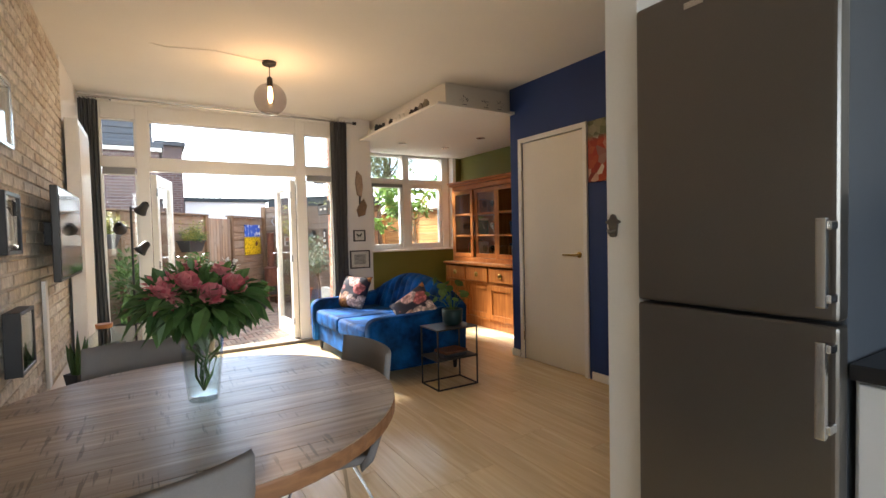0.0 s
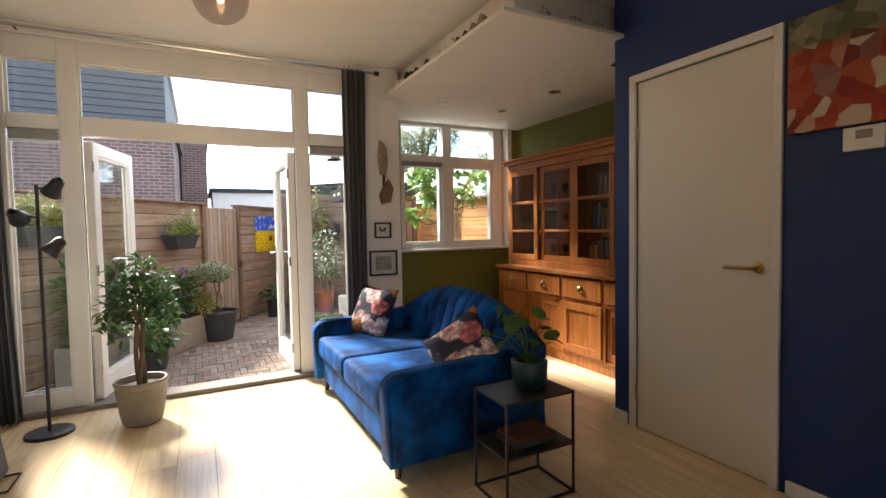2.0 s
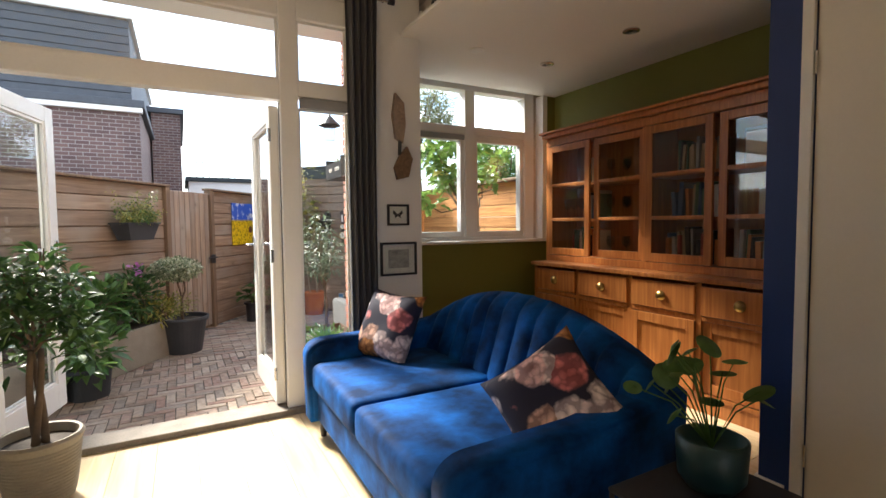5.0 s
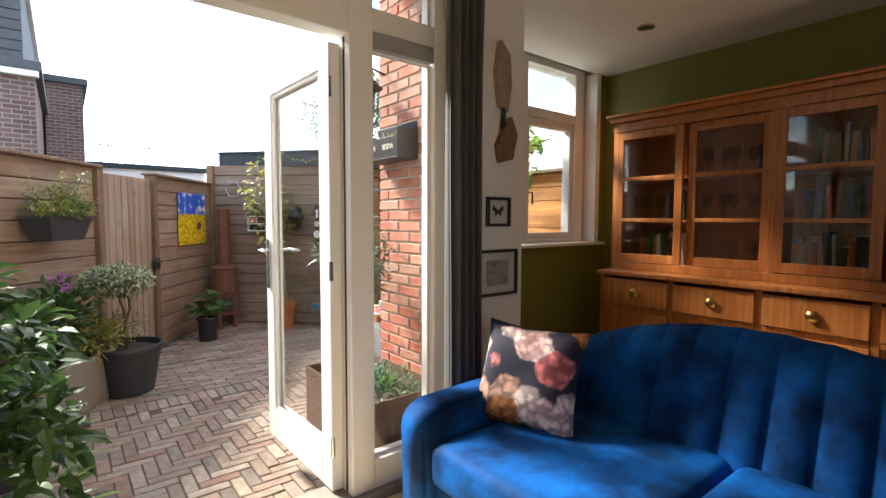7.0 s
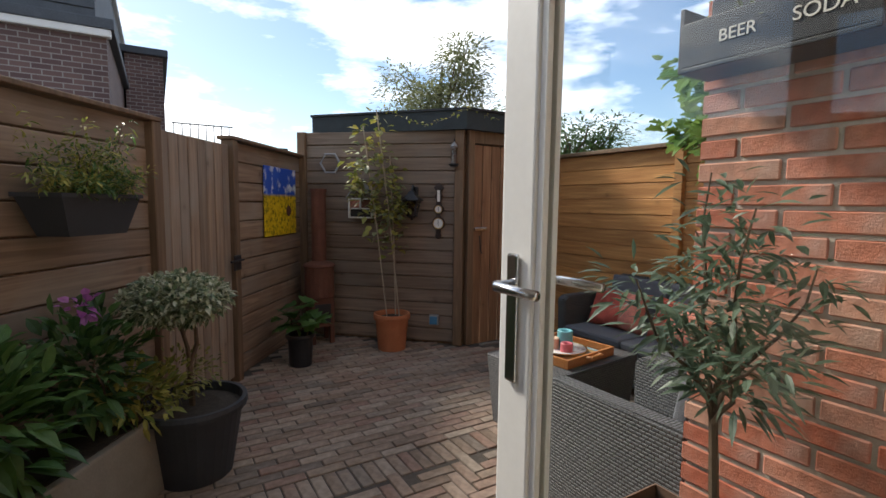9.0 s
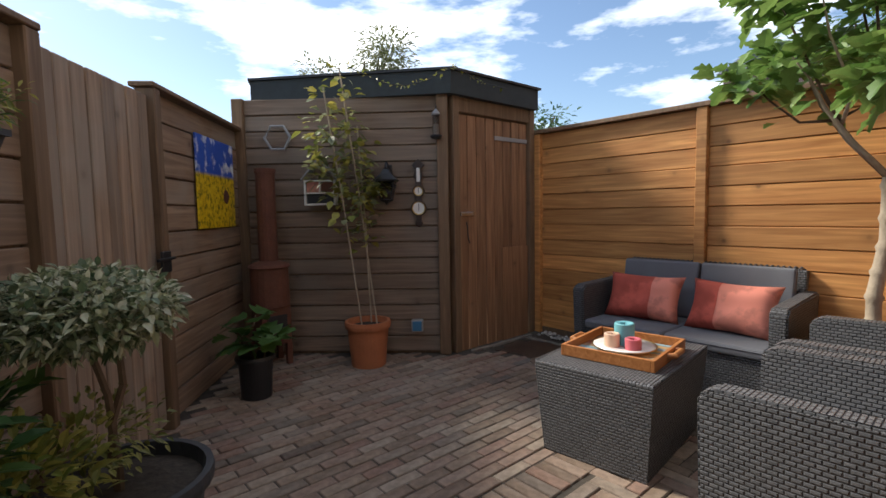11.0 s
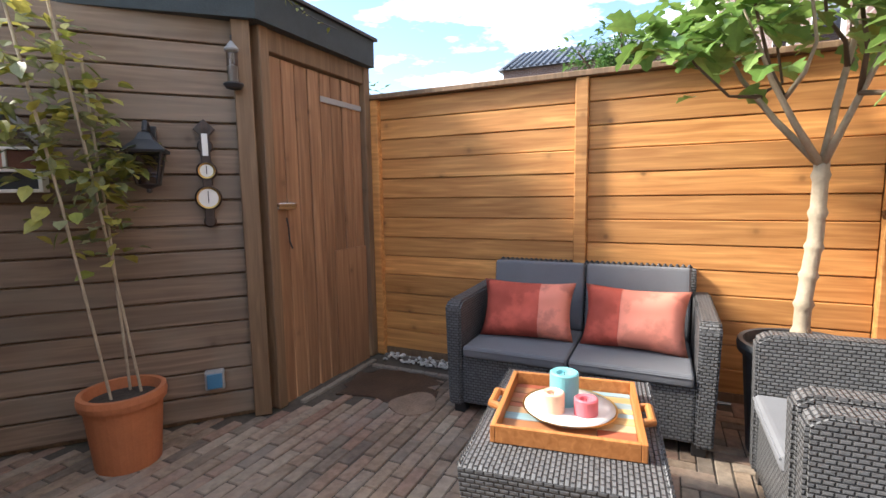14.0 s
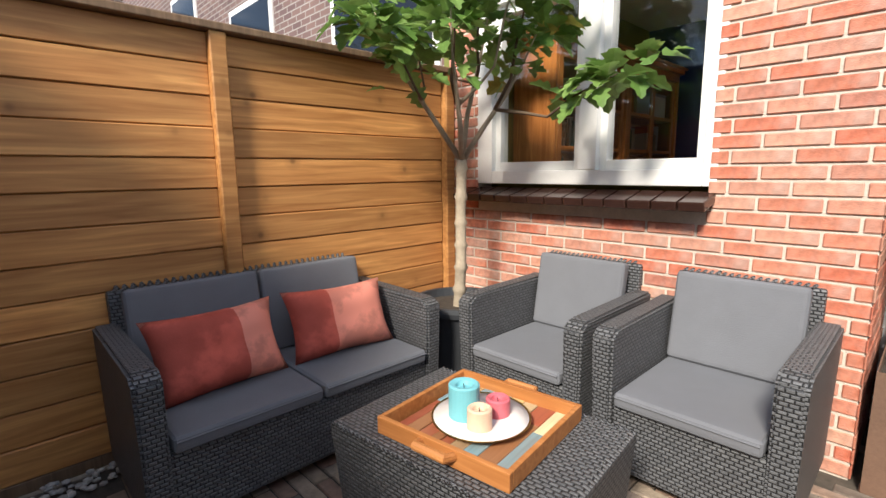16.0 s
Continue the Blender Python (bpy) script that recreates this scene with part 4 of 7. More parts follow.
for r, z in ((0.047, 0.125), (0.033, 0.255)):
    d = part("dial", moved(lathe([(0, 0.019), (r, 0.019), (r, 0.023), (0, 0.024)], 24, cap=False), pose(0, 0, z, 90, 0, 0)), M["paper"], baro, "pale round dial")
    part("bezel", moved(lathe([(r, 0.018), (r + 0.006, 0.02), (r + 0.004, 0.028), (r - 0.003, 0.026)], 24, cap=False), pose(0, 0, z, 90, 0, 0)), M["brass"], d)
    part("needle", box(-0.002, 0.002, -0.027, -0.025, z - r * 0.5, z + r * 0.7), M["black"], d)
part("thermometer", box(-0.013, 0.013, -0.024, -0.018, 0.325, 0.43, 0.002), M["paper"], baro, "pale thermometer strip")

sock = thing("outdoor_socket", on_shed(1.37, 0.19), "blue-grey weatherproof socket on the shed", "socket")
part("socket_box", box(-0.045, 0.045, -0.05, 0.0, 0, 0.095, 0.008), M["grey_plate"], sock)
part("flap", box(-0.035, 0.035, -0.058, -0.05, 0.01, 0.085, 0.004), M["teal_plate"], sock, "blue hinged flap")
snz = thing("bird_feeder", on_shed(1.545, 1.66), "clear tube bird feeder with grey cap on the shed post", "bird feeder")
part("tube", moved(lathe([(0.026, 0.0), (0.026, 0.15)], 18, cap=False), pose(0, -0.055, 0.03)), M["glass_smoke"], snz)
part("seed", moved(lathe([(0, 0.0), (0.023, 0.0), (0.023, 0.07), (0, 0.08)], 14, cap=False), pose(0, -0.055, 0.032)), M["greypot"], snz)
part("cap", moved(lathe([(0, 0.22), (0.008, 0.215), (0.034, 0.18), (0.03, 0.172), (0, 0.172)], 18, cap=False), pose(0, -0.055, 0)), M["grey_plate"], snz)
part("tray", moved(lathe([(0, 0.012), (0.03, 0.012), (0.044, 0.024), (0.046, 0.018), (0.034, 0.0), (0, 0.0)], 20, cap=False), pose(0, -0.055, 0.0)), M["black"], snz)
part("hook", tube([(0, 0, 0.23), (0, -0.03, 0.25), (0, -0.055, 0.235), (0, -0.055, 0.215)], 0.004, 6), M["black"], snz)
hexa = thing("wall_ornament", on_shed(0.33, 1.70), "white hexagonal frame hung on the shed wall", "ornament")
hx = [(0.10 * math.cos(math.pi / 3 * k), -0.02, 0.10 * math.sin(math.pi / 3 * k)) for k in range(7)]
part("frame", tube(hx, 0.011, 6), M["grey_plate"], hexa)
hou = thing("insect_house", on_shed(0.66, 1.18), "pale grey gabled insect house with brick-filled compartments on the shed", "insect house")
part("back", prism([(-0.115, 0), (0.115, 0), (0.115, 0.19), (0, 0.33), (-0.115, 0.19)], 0, 0.012), M["gate_wood"], hou, at=pose(0, 0, 0, 90, 0, 0))
for x0, x1, z0, z1 in ((-0.12, -0.105, 0.0, 0.19), (0.105, 0.12, 0.0, 0.19), (-0.105, 0.105, 0.0, 0.014), (-0.105, 0.105, 0.085, 0.097), (-0.105, 0.105, 0.176, 0.188), (-0.006, 0.006, 0.097, 0.176)):
    part("frame", box(x0, x1, -0.09, -0.012, z0, z1, 0.002, 1), M["paper"], hou)
for s_ in (-1, 1):
    part("roof_board", moved(box(-0.006, 0.006, -0.11, 0.0, 0, 0.205, 0.002), pose(s_ * 0.004, 0, 0.345, 0, s_ * 140, 0)), M["grey_plate"], hou)
part("filling", box(-0.104, -0.007, -0.08, -0.013, 0.098, 0.175, 0.004, 1), M["brick_red"], hou, "brick-red filling")
part("filling", box(0.007, 0.104, -0.08, -0.013, 0.098, 0.175, 0.004, 1), M["rustfire"], hou, "twig filling")
# shade inside the lower compartment is done as a solid black block
part("filling", box(-0.104, 0.104, -0.07, -0.013, 0.015, 0.084, 0.004, 1), M["black"], hou, "black block standing for the compartment's inner shade")
for k in range(9):
    part("tube", moved(lathe([(0.009, 0), (0.009, 0.012), (0.006, 0.012), (0.006, 0.004)], 8, cap=False), pose(-0.08 + 0.02 * k, -0.012, 0.215 + 0.012 * (k % 2), 90, 0, 0)), M["bark"], hou)

# garland on the roof edge
gar = thing("light_garland", pose(0, 0, 0), "thin cable garland with leaves along the shed roof", "garland")
gp = [Vector((2.58, 9.70, 2.06)).lerp(Vector((3.16, 9.18, 2.04)), k / 8) + Vector((-0.02, -0.02, -0.14 * math.sin(math.pi * k / 8))) for k in range(9)]
gp += [Vector((3.17, 9.18, 2.04)).lerp(Vector((3.75, 9.20, 1.98)), k / 4) + Vector((0, 0, -0.03 * math.sin(math.pi * k / 4))) for k in range(1, 5)]
part("cable", tube(gp, 0.003, 5), M["black"], gar)
leaf_part("garland_leaves", leaves(11, 60, branch_place(list(zip(gp, gp[1:])), 0.012), 0.035, 0.6), M["leaf_yellow"], gar)

# ---- right fence ----
rf = thing("fence", pose(0, 0, GROUND), "honey-coloured new horizontal-board fence", "fence", kind="structure")
rb = finish(box(-0.011, 0.011, 0, 1.33, 0.002, 0.131, 0.004, 1), "board", M["fence_new"])
for y0 in (6.52, 7.92):
    for k in range(13):
        ob = new("board", rb)
        ob.parent = rf
        ob.matrix_basis = pose(4.27 + 0.003 * ((k * 5) % 3 - 1), y0, 0.05 + k * 0.1335)
for y in (6.48, 7.885, 9.275):
    part("post", box(4.215, 4.29, y - 0.036, y + 0.036, 0, 1.785, 0.005, 1), M["fence_new"], rf)
part("cap_rail", box(4.205, 4.31, 6.44, 9.32, 1.787, 1.82, 0.004, 1), M["post"], rf)
part("backing", box(4.284, 4.30, 6.5, 9.3, 0.0, 1.785), M["fence_new"], rf)
part("base_board", box(4.255, 4.29, 6.52, 9.25, 0.0, 0.05, 0.003, 1), M["post"], rf)

# ---- rattan set ----
RG = "rattan garden set"


def seat_shell(w, d, seat, arm, back):
    """Parts of a woven seat: width along x, its front at -y, standing on z = 0."""
    return w, d, seat, arm, back


def rattan_seat(name, m, w, cushions, label, category):
    t = thing(name, m, label, category, RG)
    d, seat, arm, back, at = 0.63, 0.31, 0.60, 0.735, 0.085
    bm = box(-w / 2 + at, w / 2 - at, -d / 2 + 0.01, d / 2 - 0.06, 0.06, seat, 0.012)
    part("base", bm, M["wicker"], t)
    for s in (-1, 1):
        bm = bmesh.new()
        x0, x1 = (s * w / 2, s * (w / 2 - at))
        prof = [(-d / 2, 0.045), (-d / 2 - 0.012, arm - 0.03), (-d / 2 + 0.03, arm), (d / 2 - 0.20, arm + 0.006), (d / 2 - 0.01, arm + 0.012), (d / 2, 0.06)]
        a = [bm.verts.new((x0 + (0.0 if z > 0.3 else -s * 0.012), y, z)) for y, z in prof]
        b = [bm.verts.new((x1, y, z)) for y, z in prof]
        bm.faces.new(a)
        bm.faces.new(b)
        for k in range(len(prof)):
            bm.faces.new((a[k], a[(k + 1) % len(prof)], b[(k + 1) % len(prof)], b[k]))
        bmesh.ops.recalc_face_normals(bm, faces=bm.faces)
        bmesh.ops.bevel(bm, geom=bm.edges[:], offset=0.010, segments=2, affect="EDGES", clamp_overlap=True)
        part("armrest", bm, M["wicker"], t)
    bm = box(-w / 2 + at - 0.02, w / 2 - at + 0.02, -0.03, 0.03, 0.0, back - 0.06, 0.012)
    part("backrest", moved(bm, pose(0, d / 2 - 0.065, 0.06, -9, 0, 0)), M["wicker"], t)
    n = int(w / 0.034)
    bm = bmesh.new()
    for k in range(n):
        x = -w / 2 + at + (w - 2 * at) * (k + 0.5) / n
        tube([(x - 0.012, d / 2 + 0.01, back - 0.012), (x, d / 2 + 0.035, back + 0.006), (x + 0.012, d / 2 + 0.06, back - 0.012)], 0.008, 5, bm)
    part("woven_edge", bm, M["wicker"], t)
    for sx in (-1, 1):
        for sy in (-1, 1):
            part("leg", box(sx * (w / 2 - 0.065) - 0.03, sx * (w / 2 - 0.065) + 0.03, sy * (d / 2 - 0.05) - 0.03, sy * (d / 2 - 0.05) + 0.03, 0.0, 0.08, 0.006), M["blackplastic"], t)
    cw = (w - 2 * at - 0.01) / cushions
    for k in range(cushions):
        x = -w / 2 + at + 0.005 + cw * (k + 0.5)
        c = part("seat_cushion", box(x - cw / 2 + 0.004, x + cw / 2 - 0.004, -d / 2 - 0.012, d / 2 - 0.12, seat + 0.002, seat + 0.062, 0.022, 3), M["cushion"], t, "flat grey seat cushion")
        part("piping", tube([(x - cw / 2 + 0.012, -d / 2 - 0.012, seat + 0.045), (x + cw / 2 - 0.012, -d / 2 - 0.012, seat + 0.045)], 0.004, 6), M["cushion"], c)
        bc = moved(box(-cw / 2 + 0.006, cw / 2 - 0.006, -0.03, 0.03, 0.0, back - seat - 0.045, 0.022, 3), pose(x, d / 2 - 0.135, seat + 0.06, -10, 0, 0))
        part("back_cushion", bc, M["cushion"], t, "flat grey back cushion")
    return t


rattan_seat("garden_sofa", pose(3.885, 7.83, GROUND, 0, 0, -90), 1.245, 2, "grey woven two-seat garden sofa with grey cushions", "sofa")
rattan_seat("garden_chair", pose(3.22, 6.78, GROUND, 0, 0, 180), 0.665, 1, "grey woven garden armchair with grey cushions by the brick wall", "chair")
rattan_seat("garden_chair", pose(2.515, 6.78, GROUND, 0, 0, 180), 0.665, 1, "grey woven garden armchair with grey cushions beside the planter", "chair")

for k, (y, rz) in enumerate(((8.10, -86), (7.56, -95))):
    cu = thing("throw_cushion", pose(3.87, y, GROUND + 0.515, 0, 0, rz) @ pose(0, 0, 0, -24, 0, 0), "coral velvet cushion with a darker half, on the garden sofa", "cushion", "coral cushions")
    part("cover", pillow(0.50, 0.32, 0.15), M["coral_light"], cu, smooth=True)
    half = pillow(0.505, 0.325, 0.156)
    cut = bmesh.ops.bisect_plane(half, geom=half.verts[:] + half.edges[:] + half.faces[:], plane_co=(0.07 if k == 0 else -0.06, 0, 0), plane_no=(1, 0, 0), clear_outer=True)
    part("dark_panel", half, M["coral"], cu, "deeper coral panel", smooth=True)

tb = thing("garden_table", pose(2.88, 7.70, GROUND, 0, 0, 6), "grey woven box-shaped garden coffee table", "table", RG)
bm = bmesh.new()
pr = [(0.345, 0.235, 0.0), (0.375, 0.265, 0.40), (0.375, 0.265, 0.42), (0.36, 0.25, 0.425)]
rings = [[bm.verts.new((sx * a, sy * b, z)) for sx, sy in ((-1, -1), (1, -1), (1, 1), (-1, 1))] for a, b, z in pr]
for a, b in zip(rings, rings[1:]):
    for k in range(4):
        bm.faces.new((a[k], a[(k + 1) % 4], b[(k + 1) % 4], b[k]))
bm.faces.new(rings[0])
bm.faces.new(rings[-1])
part("body", bm, M["wicker"], tb)
for s in (-1, 1):
    bm = bmesh.new()
    for k in range(40):
        x = -0.37 + 0.74 * (k + 0.5) / 40
        tube([(x - 0.01, s * 0.262, 0.415), (x, s * 0.266, 0.424), (x + 0.01, s * 0.262, 0.415)], 0.006, 5, bm)
    part("woven_edge", bm, M["wicker"], tb)

TZ = 0.307
tray = thing("serving_tray", pose(2.872, 7.70, TZ, 0, 0, 7.5) @ Matrix.Diagonal((0.93, 0.95, 0.95, 1)), "reclaimed-wood serving tray in patched colours on the table", "tray")
for x0, x1, y0, y1 in ((-0.24, 0.24, -0.225, -0.208), (-0.24, 0.24, 0.208, 0.225), (-0.24, -0.223, -0.208, 0.208), (0.223, 0.24, -0.208, 0.208)):
    part("rim", box(x0, x1, y0, y1, 0, 0.055, 0.003), M["tray_wood"], tray)
TC = [("cream", (0.74, 0.62, 0.36)), ("blue", (0.26, 0.42, 0.46)), ("red", (0.42, 0.10, 0.05)), ("ochre", (0.70, 0.50, 0.20)), ("brown", (0.36, 0.15, 0.06))]
TM = [wood("tray_slat_" + n, shade(c, 0.6), c, 0.55, axis=1, per_piece=0.15, grey=(0.32, 0.16, 0.08)) for n, c in TC]
rng = random.Random(5)
x = -0.222
k = 0
while x < 0.21:
    w = min(rng.choice((0.035, 0.05, 0.065)), 0.223 - x)
    cut = rng.uniform(-0.1, 0.1)
    for y0, y1 in ((-0.207, cut - 0.001), (cut + 0.001, 0.207)):
        part("slat", box(x + 0.001, x + w - 0.001, y0, y1, 0.004, 0.012 + rng.uniform(0, 0.003), 0.0015, 1), TM[k % 5], tray)
        k += rng.choice((1, 2))
    x += w
for s in (-1, 1):
    part("handle", tube([(-0.06, s * 0.225, 0.035), (-0.055, s * 0.255, 0.04), (0.055, s * 0.255, 0.04), (0.06, s * 0.225, 0.035)], 0.014, 10), M["tray_wood"], tray)
PX, PY, PZ = 2.875, 7.70, TZ + 0.015
pl = thing("plate", pose(PX, PY, PZ), "white china plate on the tray", "plate")
part("plate_body", lathe([(0, 0), (0.075, 0), (0.085, 0.008), (0.145, 0.018), (0.147, 0.022), (0.085, 0.014), (0, 0.010)], 40, cap=False), M["china"], pl, smooth=True)
part("rim_band", lathe([(0.1425, 0.0215), (0.148, 0.0235), (0.149, 0.0205)], 40, cap=False), M["brass"], pl)


def candle(name, x, y, r, h, material, label):
    c = thing(name, pose(x, y, PZ + 0.011), label, "candle", "candles on the plate")
    part("wax", lathe([(0, 0), (r, 0), (r, h - 0.004), (r - 0.005, h), (r * 0.55, h - 0.004), (r * 0.45, h - 0.015), (0, h - 0.016)], 28, cap=False), material, c, smooth=False)
    part("wick", tube([(0, 0, h - 0.017), (0.002, 0, h - 0.002)], 0.0015, 5), M["black"], c)


candle("candle", PX + 0.045, PY + 0.025, 0.047, 0.105, M["wax_teal"], "thick pale teal pillar candle")
candle("candle", PX - 0.035, PY + 0.045, 0.036, 0.065, M["wax_cream"], "short cream pillar candle")
candle("tealight_glass", PX - 0.02, PY - 0.055, 0.037, 0.055, M["wax_pink"], "small pink glass tealight holder")

# ---- fig tree ----
fig = thing("fig_tree", pose(3.76, 6.885, GROUND), "potted fig tree with pale ringed trunk and lobed leaves", "tree")
pot_part(fig, 0.245, 0.19, 0.50, M["darkpot"], 0.05, "large dark grey plastic pot", 0.02)
tr = [Vector((-0.03, 0.03, 0.44)), Vector((-0.05, 0.03, 0.7)), Vector((-0.02, 0.0, 0.95)), Vector((-0.03, 0.0, 1.27))]
bm = bmesh.new()
pts, rad = [], []
for k in range(40):
    f = k / 39 * 3
    i = min(int(f), 2)
    pts.append(tr[i].lerp(tr[i + 1], f - i))
    rad.append((0.031 - 0.004 * k / 39) * (1.28 if k % 6 == 0 else 1.0))
tube(pts, rad, 12, bm)
part("trunk", bm, M["bark"], fig, smooth=True)
rng = random.Random(21)
top = tr[-1]
paths, forks = [], []
for k, (dx, dy, dz) in enumerate(((-0.30, 0.38, 0.62), (-0.42, -0.12, 0.60), (0.16, 0.50, 0.75), (-0.12, -0.10, 0.95), (-0.55, 0.20, 0.80), (0.20, -0.15, 0.85), (-0.28, 0.10, 1.05), (-0.10, 0.60, 0.55), (-0.85, -0.10, 0.32), (0.25, 0.22, 0.7), (-0.35, 0.45, 0.95), (-0.62, 0.02, 1.0))):
    tip = top + Vector((dx, dy, dz)) * 0.92
    mid = top.lerp(tip, 0.5) + Vector((dx, dy, 0)) * 0.10
    root, r0 = (top - Vector((0, 0, 0.04)), 0.016) if k < 4 else (min(forks, key=lambda q: (q - mid).length), 0.010)
    if k < 4:
        forks.append(top.lerp(mid, 0.75))
    bend = Vector((rng.uniform(-0.03, 0.03), rng.uniform(-0.03, 0.03), 0.0))
    part("limb", tube([root, root.lerp(mid, 0.5) + bend, mid, mid.lerp(tip, 0.5) - bend, tip], [r0, r0 * 0.8, r0 * 0.6, 0.005, 0.003], 7), M["bark"] if k < 5 else M["twig"], fig, smooth=True)
    paths += [(mid.lerp(tip, 0.15), tip), (mid.lerp(tip, 0.7), tip + Vector((dx, dy, 0.1)) * 0.15)]
leaf_part("crown", leaves(22, 600, branch_place(paths, 0.10), 0.112, 0.55, 0.25, 0.6, lobes=True), M["leaf_fig"], fig, "lobed green fig leaves")
leaf_part("yellow_leaves", leaves(23, 6, branch_place(paths[2:4], 0.05), 0.15, 0.6, 0.25, 0.4, lobes=True), M["leaf_yellow"], fig, "a few yellowed leaves")


# ---- potted garden plants ----
def herb(parent, seed, centre, radii, n, size, material, label="", ratio=0.45, up=0.4, jit=0.6):
    leaf_part("foliage", leaves(seed, n, blob_place(centre, radii, up, 0.25), size, ratio, 0.3, jit), material, parent, label)


tp = thing("climber_in_pot", pose(2.59, 9.55, GROUND), "tall climbing plant on canes in a terracotta pot", "plant")
pot_part(tp, 0.165, 0.125, 0.33, M["terracotta"], 0.05, "terracotta-coloured pot")
canes = [((-0.05, 0.0, 0.3), (-0.22, 0.14, 2.0)), ((0.05, 0.03, 0.3), (0.02, 0.10, 1.75)), ((0.06, -0.03, 0.3), (-0.10, 0.12, 2.15))]
for k, (a, b) in enumerate(canes):
    part("cane", tube([a, Vector(a).lerp(Vector(b), 0.5) + Vector((0.01, 0, 0)), b], 0.006, 6), M["bark"], tp)
up_paths = [(Vector(a).lerp(Vector(b), 0.38), Vector(b)) for a, b in canes] + [((-0.22, 0.14, 1.3), (-0.30, 0.12, 1.75)), ((0.02, 0.08, 1.2), (0.16, 0.04, 1.35))]
leaf_part("vine_leaves", leaves(31, 330, branch_place(up_paths, 0.085), 0.075, 0.75, 0.2, 0.5), M["leaf_yellow"], tp, "yellow-green heart-shaped leaves")
leaf_part("vine_leaves", leaves(32, 190, branch_place(up_paths, 0.085), 0.07, 0.75, 0.2, 0.5), M["leaf_willow"], tp)

bp = thing("young_fig_in_pot", pose(1.75, 9.50, GROUND), "young lobed-leaf plant in a black pot", "plant")
pot_part(bp, 0.115, 0.09, 0.26, M["blackplastic"], 0.03, "black plastic pot")
part("stem", stems(3, (0, 0, 0.2), [(0.02, 0.02, 0.5), (-0.1, 0.05, 0.42), (0.12, -0.05, 0.38)], 0.008, 0.004), M["twig"], bp)
leaf_part("foliage", leaves(41, 34, branch_place([((0, 0, 0.3), (0.02, 0.02, 0.5)), ((0, 0, 0.3), (-0.14, 0.05, 0.42)), ((0, 0, 0.3), (0.17, -0.05, 0.36))], 0.05), 0.15, 0.6, 0.2, 0.4, lobes=True), M["leaf_mid"], bp)

ch = thing("chimenea", pose(2.08, 10.08, GROUND), "rusty iron garden stove with a tall flue", "stove")
part("fire_box", box(-0.11, 0.11, -0.11, 0.11, 0.16, 0.44, 0.012), M["rustfire"], ch)
# the mouth's inner shade is a black panel on the closed box
part("fire_mouth", box(-0.075, 0.075, -0.118, -0.11, 0.20, 0.38, 0.004), M["black"], ch, "black panel standing for the shaded stove mouth")
part("hood", lathe([(0.14, 0.44), (0.135, 0.72), (0.15, 0.73), (0.14, 0.75), (0.06, 0.78)], 20), M["rustfire"], ch)
part("flue", lathe([(0.068, 0.76), (0.068, 1.42), (0.075, 1.42), (0.075, 1.45), (0, 1.45)], 16, cap=False), M["rustfire"], ch)
for sx in (-1, 1):
    for sy in (-1, 1):
        part("leg", box(sx * 0.09 - 0.02, sx * 0.09 + 0.02, sy * 0.09 - 0.02, sy * 0.09 + 0.02, 0, 0.165, 0.004), M["rustfire"], ch)

big = thing("standard_shrub_in_pot", pose(0.90, 8.17, GROUND), "variegated shrub on a stem in a large dark pot", "plant")
pot_part(big, 0.245, 0.17, 0.37, M["darkpot"], 0.04, "large dark grey pot", 0.02)
part("stem", stems(4, (0, 0, 0.32), [(0.02, 0.02, 0.84), (-0.04, 0.01, 0.82)], 0.013, 0.009, 0.02), M["twig"], big)
leaf_part("crown", leaves(51, 4600, blob_place((-0.05, 0.0, 0.865), (0.24, 0.24, 0.12), 0.3, 0.5), 0.036, 0.5, 0.3, 1.6), M["leaf_var"], big, "cream-edged small leaves")
leaf_part("undergrowth", leaves(52, 380, blob_place((-0.06, 0.04, 0.50), (0.22, 0.22, 0.13), 0.3, 0.3), 0.032, 0.55), M["leaf_sedum"], big, "yellow-green low leaves in the pot")

PL = pose(0.385, 7.71, GROUND, 0, 0, 56)
plan = thing("long_planter", PL, "long grey-brown trough planter along the fence", "planter")
part("trough", box(-1.25, 0.62, -0.12, 0.20, 0.0, 0.36, 0.012), M["greypot"], plan)
part("soil", box(-1.22, 0.59, -0.09, 0.17, 0.33, 0.365), M["soil"], plan)


def bush(name, x, z0, r, n, size, material, label, seed, parent_m=PL, y=0.04, ratio=0.42, flowers=0):
    t = thing(name, parent_m @ pose(x, y, z0), label, "plant", "trough plants")
    part("stem", stems(seed, (0, 0, 0), [(r[0] * 0.5, 0, r[2]), (-r[0] * 0.5, 0.03, r[2] * 1.1), (0, -0.05, r[2] * 1.3)], 0.008, 0.003), M["twig"], t)
    herb(t, seed, (0, 0, r[2]), r, n, size, material, "", ratio)
    if flowers:
        leaf_part("flower_head", leaves(seed + 1, flowers, blob_place((0.0, 0, r[2] * 1.9), (0.10, 0.05, 0.05), 0.3, 0.2), 0.045, 0.8), M["petal_violet"], t, "violet phlox blooms")
    return t


